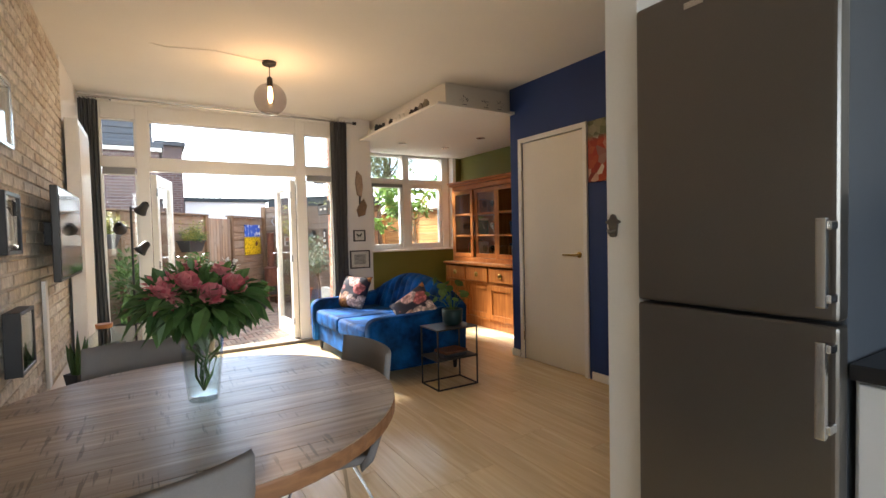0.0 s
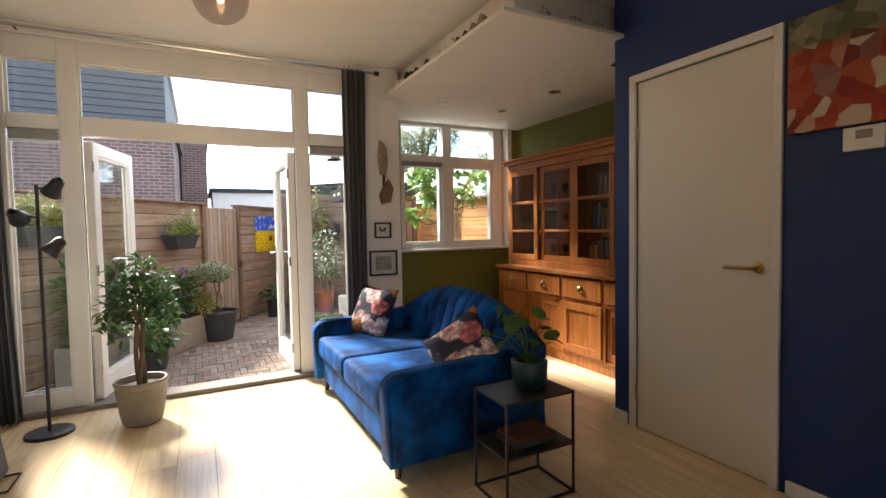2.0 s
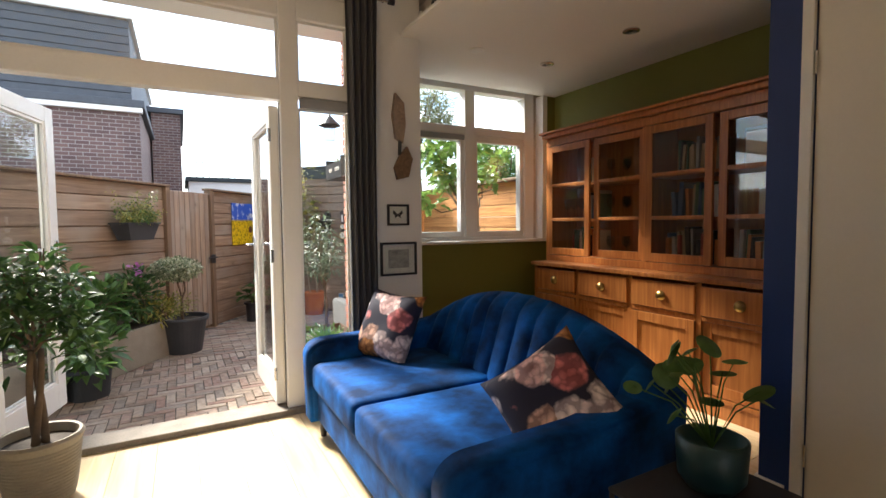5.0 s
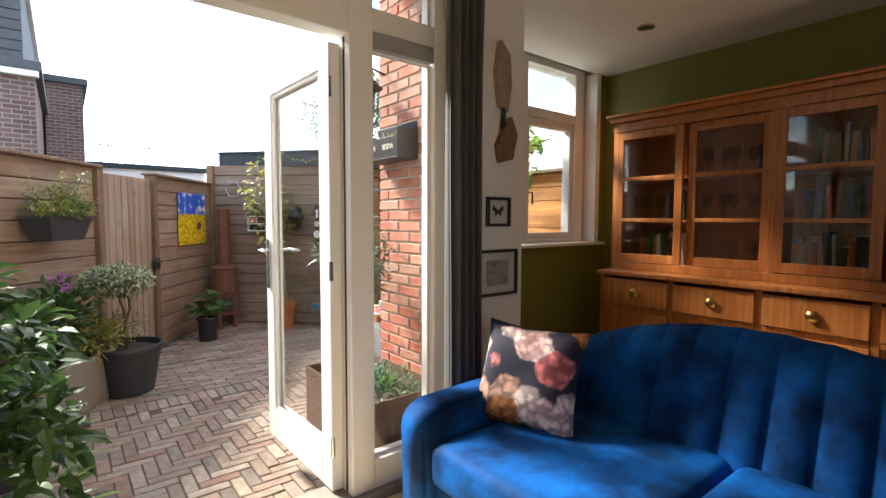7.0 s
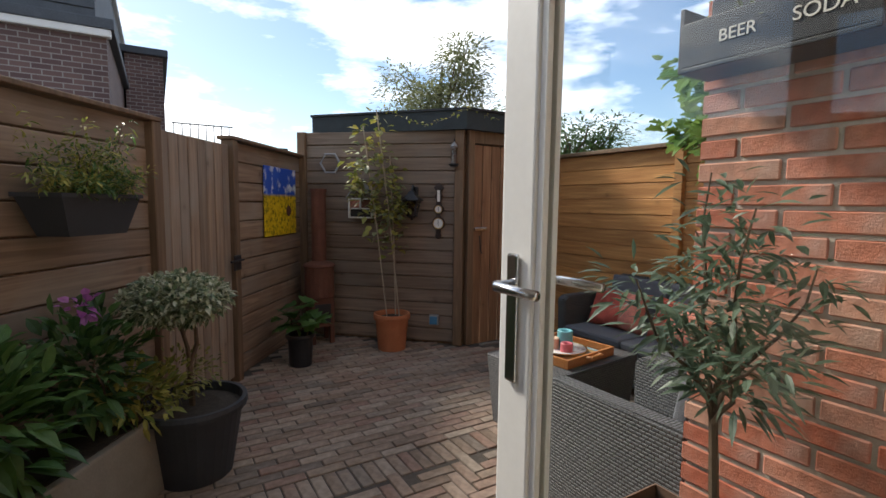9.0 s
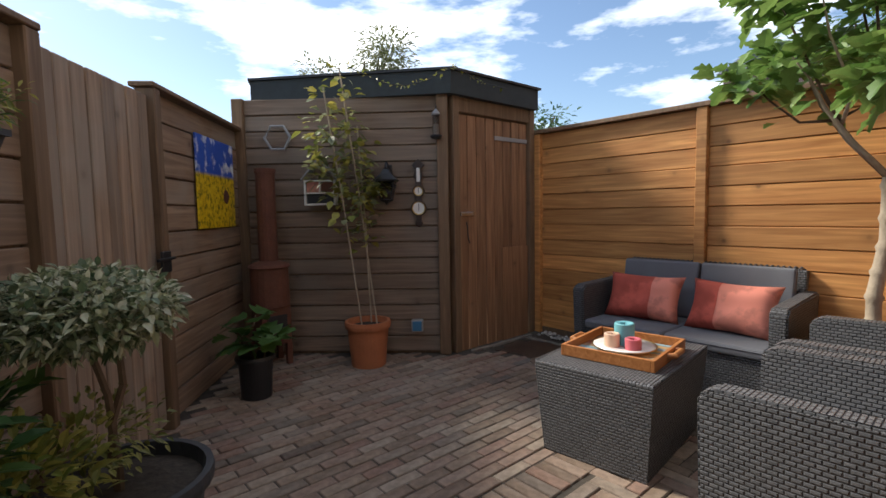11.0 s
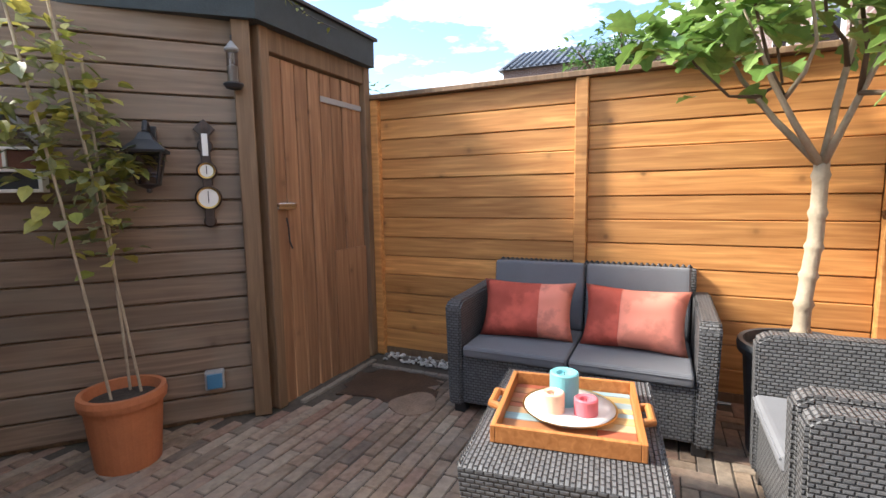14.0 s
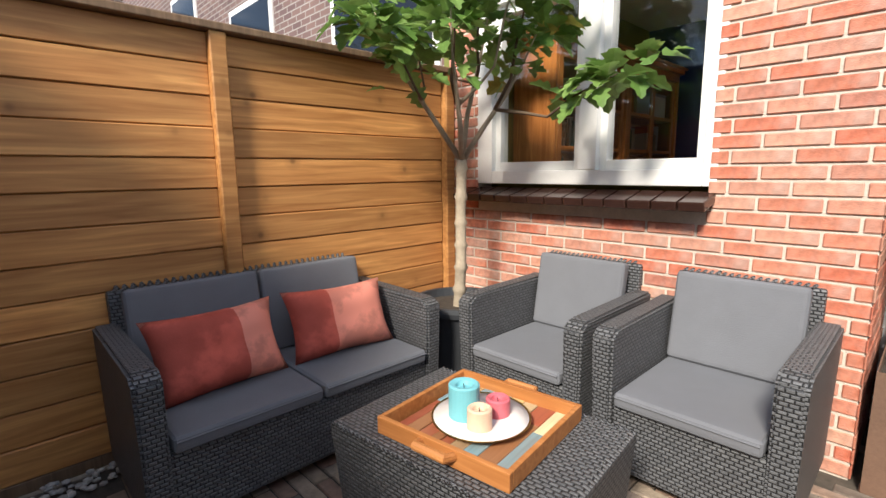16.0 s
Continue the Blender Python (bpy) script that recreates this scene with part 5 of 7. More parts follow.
bush("flowering_shrub", 0.30, 0.36, (0.26, 0.18, 0.28), 420, 0.10, M["leaf_dark"], "leafy phlox with violet flowers in the trough", 61, flowers=26)
bush("leafy_shrub", -0.15, 0.36, (0.28, 0.19, 0.26), 380, 0.13, M["leaf_mid"], "broad-leaved shrub in the trough planter", 63)
bush("leafy_shrub", -0.65, 0.36, (0.30, 0.19, 0.34), 420, 0.12, M["leaf_dark"], "dense dark shrub in the trough planter", 65)
bush("leafy_shrub", -1.08, 0.36, (0.24, 0.18, 0.45), 380, 0.11, M["leaf_mid"], "tall green shrub in the trough planter", 67)
bush("trailing_leaves", 0.45, 0.34, (0.24, 0.20, 0.14), 380, 0.06, M["leaf_yellow"], "low pale-leaved plant at the trough's end", 69, y=-0.06)

low = thing("hydrangea", pose(0.25, 7.02, GROUND), "low broad-leaved hydrangea on the paving beside the trough", "plant")
pot_part(low, 0.17, 0.13, 0.24, M["darkpot"], 0.03)
herb(low, 71, (0, 0, 0.36), (0.26, 0.26, 0.17), 150, 0.15, M["leaf_mid"], ratio=0.55)


def basket(s, z, seed, label):
    t = thing("fence_pot", LF @ pose(s, -0.14, z), label, "plant", "fence pots")
    bm = bmesh.new()
    rings = [[bm.verts.new((sx * a, sy * b, z)) for sx, sy in ((-1, -1), (1, -1), (1, 1), (-1, 1))] for a, b, z in ((0.15, 0.07, 0.0), (0.205, 0.10, 0.155), (0.215, 0.108, 0.155), (0.215, 0.108, 0.172), (0.195, 0.09, 0.172), (0.19, 0.086, 0.13))]
    for lo, hi in zip(rings, rings[1:]):
        for k in range(4):
            bm.faces.new((lo[k], lo[(k + 1) % 4], hi[(k + 1) % 4], hi[k]))
    bm.faces.new(rings[0])
    bm.faces.new(rings[-1])
    part("pot", bm, M["darkpot"], t, "dark trough-shaped pot")
    rng = random.Random(seed)
    tips = [Vector((rng.uniform(-0.30, 0.32), rng.uniform(-0.15, 0.05), rng.uniform(0.20, 0.48))) for _ in range(26)]
    sprigs = [(Vector((q.x * 0.45, q.y * 0.4, 0.15)), q) for q in tips]
    part("stems", stems(seed, (0, 0, 0.12), tips[::2], 0.004, 0.0015, 0.03), M["twig"], t)
    part("hook", tube([(0, 0.10, 0.16), (0, 0.125, 0.19), (0, 0.135, 0.12)], 0.006, 6), M["black"], t)
    leaf_part("foliage", leaves(seed, 1900, branch_place(sprigs, 0.03), 0.036, 0.3, 0.3, 0.8), M["leaf_yellow"], t, "feathery yellow-green leaves")
    leaf_part("foliage", leaves(seed + 1, 1300, branch_place(sprigs[::2], 0.05), 0.034, 0.3, 0.3, 0.8), M["leaf_mid"], t)


basket(-1.48, 1.175, 81, "dark pot of feathery heather hooked on the fence")
basket(-3.25, 1.28, 83, "dark pot of yellow-green foliage hooked on the fence")

rp = thing("corten_planter", pose(1.86, 6.12, GROUND), "rust-brown square steel planter by the brick wall", "planter")
for x0, x1, y0, y1 in ((-0.22, 0.22, -0.38, -0.375), (-0.22, 0.22, 0.375, 0.38), (-0.22, -0.215, -0.375, 0.375), (0.215, 0.22, -0.375, 0.375)):
    part("side", box(x0, x1, y0, y1, 0, 0.47), M["rust"], rp)
part("soil", box(-0.214, 0.214, -0.374, 0.374, 0.0, 0.42), M["soil"], rp)
gt = thing("ground_cover", pose(1.86, 6.12, GROUND + 0.42), "low green ground cover in the steel planter", "plant")
leaf_part("foliage", leaves(91, 700, blob_place((0, 0, 0.03), (0.20, 0.36, 0.06), 0.9, 0.1), 0.05, 0.25), M["leaf_mid"], gt)
ol = thing("olive_tree", pose(1.88, 6.22, GROUND + 0.42), "young olive tree with grey-green leaves in the planter", "tree")
otips = [(-0.18, 0.1, 0.74), (0.1, 0.14, 0.84), (0.05, -0.15, 0.78), (-0.1, -0.1, 0.90), (0.0, 0.05, 0.98), (-0.2, -0.18, 0.64), (0.12, 0.2, 0.64)]
part("trunk", tube([(0, 0, -0.02), (0.01, 0, 0.2), (0, 0.01, 0.42)], [0.014, 0.012, 0.01], 7), M["twig"], ol)
part("branches", stems(7, (0, 0.01, 0.4), otips, 0.007, 0.002, 0.04), M["twig"], ol)
leaf_part("crown", leaves(92, 900, branch_place([(Vector((0, 0, 0.42)).lerp(Vector(t_), 0.3), t_) for t_ in otips], 0.075), 0.062, 0.26, 0.2, 0.5), M["leaf_olive"], ol)

# wall sign rack on the bay's side
rk = thing("wall_crate", pose(2.105, 6.22, 1.555), "black wall crate with faded lettering and dried plants", "shelf")
part("front_board", box(-0.14, -0.128, -0.20, 0.20, 0.0, 0.11, 0.003), M["black"], rk)
part("base", box(-0.14, -0.002, -0.20, 0.20, -0.012, 0.0, 0.003), M["black"], rk)
part("back_board", box(-0.014, -0.002, -0.20, 0.20, 0.0, 0.20, 0.003), M["black"], rk)
for y in (-0.206, 0.194):
    part("end_board", box(-0.14, -0.002, y, y + 0.012, -0.012, 0.15, 0.003), M["black"], rk)


def lettering(text, m, size, material, parent, name="lettering"):
    cu = bpy.data.curves.new(name, "FONT")
    cu.body, cu.size, cu.align_x, cu.align_y, cu.extrude = text, size, "CENTER", "CENTER", 0.001
    tmp = bpy.data.objects.new("tmp", cu)
    scene.collection.objects.link(tmp)
    bpy.context.view_layer.update()
    me = bpy.data.meshes.new_from_object(tmp.evaluated_get(bpy.context.evaluated_depsgraph_get()))
    bpy.data.objects.remove(tmp)
    bpy.data.curves.remove(cu)
    me.materials.clear()
    me.materials.append(material)
    ob = new(name, me)
    ob.parent = parent
    ob.matrix_basis = m
    return ob


lettering("SODA", pose(-0.1415, -0.11, 0.055, 90, 0, -90), 0.042, M["paper"], rk)
lettering("BEER", pose(-0.1415, 0.06, 0.055, 90, 0, -90), 0.04, M["paper"], rk)
leaf_part("dried_plants", leaves(95, 90, blob_place((-0.07, 0, 0.10), (0.05, 0.18, 0.05), 0.8, 0.2), 0.05, 0.3), M["leaf_willow"], rk)
wl = thing("wall_lantern", pose(2.105, 6.36, 1.98), "black lantern on the brick corner", "lantern")
part("arm", tube([(0, 0, 0.1), (-0.08, 0, 0.12), (-0.12, 0, 0.08)], 0.007, 6), M["black"], wl)
part("cap", moved(lathe([(0, 0.09), (0.09, 0.0), (0.08, -0.006), (0, 0.0)], 20, cap=False), pose(-0.12, 0, 0)), M["black"], wl)
part("lantern_glass", moved(lathe([(0.05, 0.0), (0.045, -0.12), (0.0, -0.125)], 16, cap=False), pose(-0.12, 0, 0)), M["glass_smoke"], wl)

# mat, drain and pebbles by the shed door
rng = random.Random(77)
mud = []
for k in range(26):
    a = 2 * math.pi * k / 26
    r = 1 / max(abs(math.cos(a)), abs(math.sin(a))) ** 0.8 + 0.5 * noise.noise((math.cos(a) * 2.6, math.sin(a) * 2.6, 3.0))
    mud.append((3.75 + 0.22 * r * math.cos(a), 8.88 + 0.28 * r * math.sin(a)))
structure("mud_patch", prism(mud, GROUND - 0.02, GROUND + 0.003), M["mud"], "wet muddy patch in the paving at the shed door", "ground")
mud2 = [(3.58 + 0.15 * (1 + 0.25 * noise.noise((math.cos(a), math.sin(a), 9.0))) * math.cos(a), 8.66 + 0.13 * (1 + 0.25 * noise.noise((math.cos(a), math.sin(a), 9.0))) * math.sin(a)) for a in [2 * math.pi * k / 20 for k in range(20)]]
structure("sand_patch", prism(mud2, GROUND - 0.02, GROUND + 0.006), M["damp_sand"], "dry sandy patch beside the mud", "ground")
for k in range(7):
    kb = thing("kerb_brick", pose(3.36 + k * 0.105, 9.225 + rng.uniform(-0.006, 0.006), GROUND, 0, 0, rng.uniform(-2, 2)), "pale mortar-stained edging brick at the shed foot", "brick", "edging bricks")
    part("brick", box(0, 0.10, 0, 0.035, -0.03, 0.010, 0.004, 1), M["stone"], kb)
for k in range(7):
    kb = thing("kerb_brick", pose(4.02, 8.52 + k * 0.098, GROUND, 0, 0, 90 + rng.uniform(-2, 2)), "pale mortar-stained edging brick beside the muddy patch", "brick", "edging bricks")
    part("brick", box(0, 0.092, 0, 0.035, -0.03, 0.010, 0.004, 1), M["stone"], kb)
peb = bmesh.new()
rng = random.Random(9)
for k in range(150):
    c = bmesh.ops.create_icosphere(peb, subdivisions=1, radius=1.0)
    r = rng.uniform(0.009, 0.018)
    bmesh.ops.transform(peb, matrix=Matrix.Translation((rng.uniform(4.10, 4.24), rng.uniform(8.3, 9.2), GROUND + 0.012)) @ Matrix.Diagonal((r, r * rng.uniform(0.7, 1.3), r * 0.7, 1)), verts=c["verts"])
tagged(part("pebbles", peb, M["pebble"]), "pale pebbles along the fence foot", "pebbles", "", "stuff")

# ---- neighbours and distance ----
def house(name, x0, x1, y0, y1, z1, label, wall, roof, ridge=0.0, windows=(), band=None):
    h = thing(name, pose(0, 0, 0), label, "house")
    part("wall", box(x0, x1, y0, y1, -0.3, z1), wall, h)
    if ridge:
        bm = bmesh.new()
        xm = (x0 + x1) / 2
        v = [bm.verts.new(p) for p in ((x0 - 0.3, y0 - 0.2, z1), (x1 + 0.3, y0 - 0.2, z1), (x1 + 0.3, y1 + 0.2, z1), (x0 - 0.3, y1 + 0.2, z1), (xm, y0 - 0.2, z1 + ridge), (xm, y1 + 0.2, z1 + ridge))]
        for f in ((0, 1, 4), (1, 2, 5, 4), (2, 3, 5), (3, 0, 4, 5), (0, 3, 2, 1)):
            bm.faces.new([v[i] for i in f])
        part("roof", bm, roof, h)
    else:
        part("roof", box(x0 - 0.1, x1 + 0.1, y0 - 0.1, y1 + 0.1, z1, z1 + 0.15, 0.02), roof, h)
    if band:
        part("gutter", box(x0 - 0.06, x1 + 0.06, y0 - 0.08, y0 + 0.05, band, band + 0.16, 0.02), M["frame"], h, "white gutter board")
    for wx, wz, ww, wh, side in windows:
        if side == "y":
            w = part("window", box(wx, wx + ww, y0 - 0.03, y0 + 0.05, wz, wz + wh, 0.01), M["frame"], h)
            part("pane", box(wx + 0.08, wx + ww - 0.08, y0 - 0.034, y0 - 0.031, wz + 0.08, wz + wh - 0.08), M["screen"], w)
        elif side == "y1":
            w = part("window", box(wx, wx + ww, y1 - 0.05, y1 + 0.03, wz, wz + wh, 0.01), M["frame"], h)
            part("pane", box(wx + 0.08, wx + ww - 0.08, y1 + 0.031, y1 + 0.034, wz + 0.08, wz + wh - 0.08), M["screen"], w)
        else:
            w = part("window", box(x0 - 0.03, x0 + 0.05, wx, wx + ww, wz, wz + wh, 0.01), M["frame"], h)
            part("pane", box(x0 - 0.034, x0 - 0.031, wx + 0.08, wx + ww - 0.08, wz + 0.08, wz + wh - 0.08), M["screen"], w)
    return h


nb = house("terraced_house", -9.0, 0.26, 14.0, 22.0, 3.55, "dark brick neighbour house with a slate-clad upper storey", M["brick_far"], M["slate"], band=3.45, windows=((-5.6, 1.6, 1.1, 1.3, "y"),))
part("upper_storey", box(-9.0, 0.12, 14.25, 22.0, 3.70, 5.35, 0.03), M["slate"], nb, "grey slate-clad upper storey")
for k in range(10):
    part("slate_course", box(-9.0, 0.13, 14.225, 14.25, 3.74 + k * 0.16, 3.88 + k * 0.16, 0.004, 1), M["slate"], nb)
part("roof_edge", box(-9.1, 0.2, 14.15, 22.1, 5.35, 5.45, 0.02), M["frame"], nb)
house("terraced_house", 0.3, 1.0, 18.0, 24.0, 4.3, "further dark brick house behind the gardens", M["brick_far"], M["slate"])
lowb = house("low_extension", 1.2, 4.2, 21.0, 25.0, 2.7, "low white extension with a roof railing", M["white"], M["fascia"])
for k in range(8):
    part("rail_post", tube([(1.25 + k * 0.2, 20.95, 2.85), (1.25 + k * 0.2, 20.95, 3.35)], 0.015, 6), M["black"], lowb)
part("rail", tube([(1.2, 20.95, 3.35), (2.75, 20.95, 3.35)], 0.02, 6), M["black"], lowb)
fh = house("far_house", 24.0, 31.0, 6.2, 14.6, 6.7, "distant house with a dark glazed tile roof", M["brick_far"], M["rooftile"], ridge=1.7)
for k in range(28):
    part("tile_ridge", tube([(23.75, 6.1 + k * 0.312, 6.78), (27.5, 6.1 + k * 0.312, 8.43)], 0.05, 5), M["rooftile"], fh)
house("terraced_house", 17.0, 22.0, 2.0, 5.9, 9.0, "tall brick house at the row's end", M["brick_far"], M["slate"], windows=((3.0, 5.2, 1.0, 1.6, "x"),))
house("terraced_house", 4.9, 16.0, 1.5, 5.7, 7.0, "adjoining brick house with white windows", M["brick_far"], M["slate"], windows=((5.1, 1.85, 1.7, 1.5, "y1"), (8.2, 1.9, 1.4, 1.5, "y1"), (11.0, 2.6, 1.3, 1.6, "y1")))


def far_tree(name, x, y, z_top, r, h, material, label, seed, n, size, droop=0.0):
    t = thing(name, pose(x, y, -0.2), label, "tree")
    zc = z_top - h / 2 + 0.2
    part("trunk", tube([(0, 0, 0), (0.1, 0, zc * 0.5), (0, 0.1, zc), (0.05, 0, z_top - h * 0.15)], [0.22, 0.17, 0.11, 0.03], 8), M["twig"], t)
    rng = random.Random(seed)
    tips_ = [(rng.uniform(-r, r) * 0.8, rng.uniform(-r, r) * 0.8, zc + rng.uniform(-0.2, 0.45) * h) for _ in range(9)]
    part("limbs", stems(seed, (0, 0, zc * 0.75), tips_, 0.06, 0.015, 0.15), M["twig"], t)
    pths = [(Vector((0, 0, zc)).lerp(Vector(a), 0.35), Vector(a)) for a in tips_]
    if droop:
        pths += [(Vector(a), Vector(a) + Vector((rng.uniform(-0.3, 0.3), rng.uniform(-0.3, 0.3), -droop))) for a in tips_ for _ in range(3)]
    leaf_part("crown", leaves(seed, n, branch_place(pths, r * 0.36), size, 0.38), material, t)
    return t


far_tree("willow_tree", 9.9, 21.2, 7.1, 1.9, 4.2, M["leaf_willow"], "pale drooping birch crown behind the shed", 101, 7000, 0.20, 1.6)
far_tree("far_tree", 16.0, 24.0, 6.4, 2.2, 4.0, M["leaf_mid"], "green tree beyond the gardens", 103, 3000, 0.26)
far_tree("far_tree", 8.8, 13.6, 3.2, 1.3, 2.6, M["leaf_dark"], "dark evergreen shrub behind the fence", 105, 3000, 0.14)
far_tree("far_tree", 12.5, 8.2, 4.4, 1.2, 2.6, M["leaf_mid"], "green shrub in a neighbouring garden", 107, 2000, 0.18)


# ---- room things ----
def superbox(w, d, h, r, bm=None):
    return box(-w / 2, w / 2, -d / 2, d / 2, 0, h, r, 4, bm)


# blue sofa: length along y, front at x = 1.50
sofa = thing("sofa", pose(1.98, 4.41, 0), "royal blue velvet two-seat sofa with channelled arched back", "sofa")
part("seat_frame", box(-0.44, 0.44, -0.82, 0.82, 0.10, 0.30, 0.03, 3), M["velvet"], sofa, smooth=False)
for s in (-1, 1):
    bm = bmesh.new()
    n = 10
    prof = [(-0.475, 0.10), (-0.485, 0.46)] + [(-0.485 + 0.10 * (1 - math.cos(a)), 0.46 + 0.085 * math.sin(a)) for a in [math.pi / 2 * k / 5 for k in range(1, 6)]] + [(0.0, 0.555), (0.25, 0.585), (0.43, 0.60), (0.47, 0.10)]
    ya, yb = s * 0.875, s * 0.715
    a = [bm.verts.new((x, ya, z)) for x, z in prof]
    b = [bm.verts.new((x, yb, z)) for x, z in prof]
    bm.faces.new(a)
    bm.faces.new(b)
    for k in range(len(prof)):
        bm.faces.new((a[k], a[(k + 1) % len(prof)], b[(k + 1) % len(prof)], b[k]))
    bmesh.ops.recalc_face_normals(bm, faces=bm.faces)
    bmesh.ops.bevel(bm, geom=[e for e in bm.edges if abs(e.verts[0].co.y - e.verts[1].co.y) < 1e-5], offset=0.02, segments=3, affect="EDGES", clamp_overlap=True)
    part("armrest", bm, M["velvet"], sofa, smooth=True)
for s in (-1, 1):
    bm = box(-0.475, 0.25, s * 0.355 - 0.352, s * 0.355 + 0.352, 0.29, 0.435, 0.05, 4)
    for v in bm.verts:
        if v.co.z > 0.40:
            v.co.z += 0.022 * math.cos((v.co.y - s * 0.355) * 3.5) + 0.008 * noise.noise(v.co * 6)
    part("seat_cushion", bm, M["velvet"], sofa, smooth=True)
# channelled back: a fan of vertical rolls whose height follows an arch
bm = bmesh.new()
N, K = 156, 14
top_h = lambda u: 0.61 + 0.225 * (1 - abs(u) ** 2.2)
rows_f, rows_b = [], []
for i in range(N + 1):
    u = 2 * i / N - 1
    y = u * 0.83
    rib = 0.032 * abs(math.sin(math.pi * 13 * (u + 1) / 2)) ** 0.6
    f, b = [], []
    for j in range(K + 1):
        v = j / K
        z = 0.30 + (top_h(u) - 0.30) * v
        lean = 0.17 * v + 0.06 * abs(u) ** 3 * -1
        roll = -0.075 * max(0, (v - 0.82) / 0.18) ** 2
        x = 0.20 + lean - rib * (1 if v < 0.93 else 0.5) - roll * 0.8
        f.append(bm.verts.new((x, y, z)))
    for j in range(4):
        v = j / 3
        b.append(bm.verts.new((0.475 + 0.02 * (1 - v), y, top_h(u) - 0.03 - (top_h(u) - 0.13) * v)))
    rows_f.append(f + b)
for a, b in zip(rows_f, rows_f[1:]):
    for k in range(len(a) - 1):
        bm.faces.new((a[k], b[k], b[k + 1], a[k + 1]))
bm.faces.new(rows_f[0])
bm.faces.new(rows_f[-1][::-1])
part("backrest", bm, M["velvet"], sofa, "arched back with vertical channels", smooth=True)
for x in (-0.40, 0.40):
    for y in (-0.76, 0.76):
        part("leg", moved(lathe([(0.016, 0), (0.026, 0.11)], 12), pose(x, y, 0)), M["black"], sofa)
for (x, y, z, rz, tilt, label) in ((1.93, 5.04, 0.61, -66, -26, "square dark floral cushion on the blue sofa"), (2.04, 3.80, 0.56, -58, -30, "dark floral cushion leaning on the sofa arm")):
    cu = thing("throw_cushion", pose(x, y, z, 0, 0, rz) @ pose(0, 0, 0, tilt, 0, 0) @ pose(0, 0, 0, 0, -42 if y < 4.5 else 3, 0), label, "cushion", "floral cushions")
    part("cover", pillow(*((0.40, 0.40, 0.12) if y < 4.5 else (0.41, 0.41, 0.14))), M["floral"], cu, smooth=True)

# side table with plant and books
st = thing("side_table", pose(2.075, 3.26, 0), "black metal side table with two staggered shelves", "side table")
W2, D2 = 0.195, 0.14
part("top", box(-W2, W2, -D2, D2, 0.478, 0.49, 0.003), M["black"], st)
part("shelf", box(-W2, W2, -D2, D2, 0.235, 0.247, 0.003), M["black"], st)
for x in (-W2 + 0.007, W2 - 0.007):
    for y in (-D2 + 0.007, D2 - 0.007):
        part("leg", box(x - 0.006, x + 0.006, y - 0.006, y + 0.006, 0.0, 0.478, 0.002, 1), M["black"], st)
for y in (-D2 + 0.007, D2 - 0.007):
    part("foot_rail", box(-W2 + 0.014, W2 - 0.014, y - 0.006, y + 0.006, 0.0, 0.012, 0.002, 1), M["black"], st)
for x in (-W2 + 0.007, W2 - 0.007):
    part("foot_rail", box(x - 0.006, x + 0.006, -D2 + 0.014, D2 - 0.014, 0.0, 0.012, 0.002, 1), M["black"], st)
pp = thing("pancake_plant", pose(2.12, 3.27, 0.49), "round-leaved plant in a dark teal pot on the side table", "plant")
tealpot = paint("dark_teal_glaze", (0.012, 0.045, 0.05), 0.35, 0.1)
part("pot", lathe([(0, 0), (0.06, 0), (0.082, 0.03), (0.088, 0.13), (0.078, 0.135), (0.07, 0.10), (0, 0.10)], 28, cap=False), tealpot, pp, smooth=True)
rng = random.Random(8)
for k in range(17):
    a, r, h = rng.uniform(0, 6.28), rng.uniform(0.06, 0.22), rng.uniform(0.08, 0.30)
    tip = Vector((r * math.cos(a), r * math.sin(a), 0.10 + h))
    lf = part("stalk", tube([(0, 0, 0.10), (tip.x * 0.5, tip.y * 0.5, 0.10 + h * 0.75), tip], 0.0022, 5), M["leaf_mid"], pp)
    rr = rng.uniform(0.022, 0.042)
    part("leaf", moved(lathe([(0, 0.004), (rr * 0.5, 0.001), (rr, -0.004)], 16, cap=False), Matrix.Translation(tip) @ pose(0, 0, 0, rng.uniform(-60, 60), rng.uniform(-60, 60), 0)), M["leaf_dark"], lf)
for k in range(2):
    b = thing("book", pose(2.08 + k * 0.01, 3.26, 0.247 + k * 0.022, 0, 0, 4 * k), "dark book lying on the side table shelf", "book", "books on the side table")
    part("cover", box(-0.11, 0.11, -0.085, 0.085, 0, 0.021, 0.003), M["rustfire"] if k else M["darkwall"], b)
    part("pages", box(-0.106, 0.112, -0.081, 0.081, 0.003, 0.018), M["paper"], b)

# ---- china cabinet ----
cab = thing("china_cabinet", pose(0, 0, 0), "teak dresser with glazed doors above drawers and cupboards", "cabinet")
T = M["teak"]
Y0, Y1, NB = 3.82, 5.87, 4
bw = (Y1 - Y0) / NB
part("plinth", box(3.71, 4.18, Y0 + 0.02, Y1 - 0.02, 0.0, 0.10, 0.004), T, cab)
part("carcass_back", box(4.165, 4.185, Y0, Y1, 0.10, 0.80), T, cab)
part("carcass_floor", box(3.70, 4.165, Y0, Y1, 0.10, 0.125), T, cab)
for k in range(NB + 1):
    y = Y0 + k * bw
    part("upright", box(3.69, 4.165, y - 0.018, y + 0.018, 0.10, 0.81, 0.003), T, cab)
part("worktop", box(3.655, 4.19, Y0 - 0.03, Y1 + 0.03, 0.812, 0.845, 0.008), T, cab)
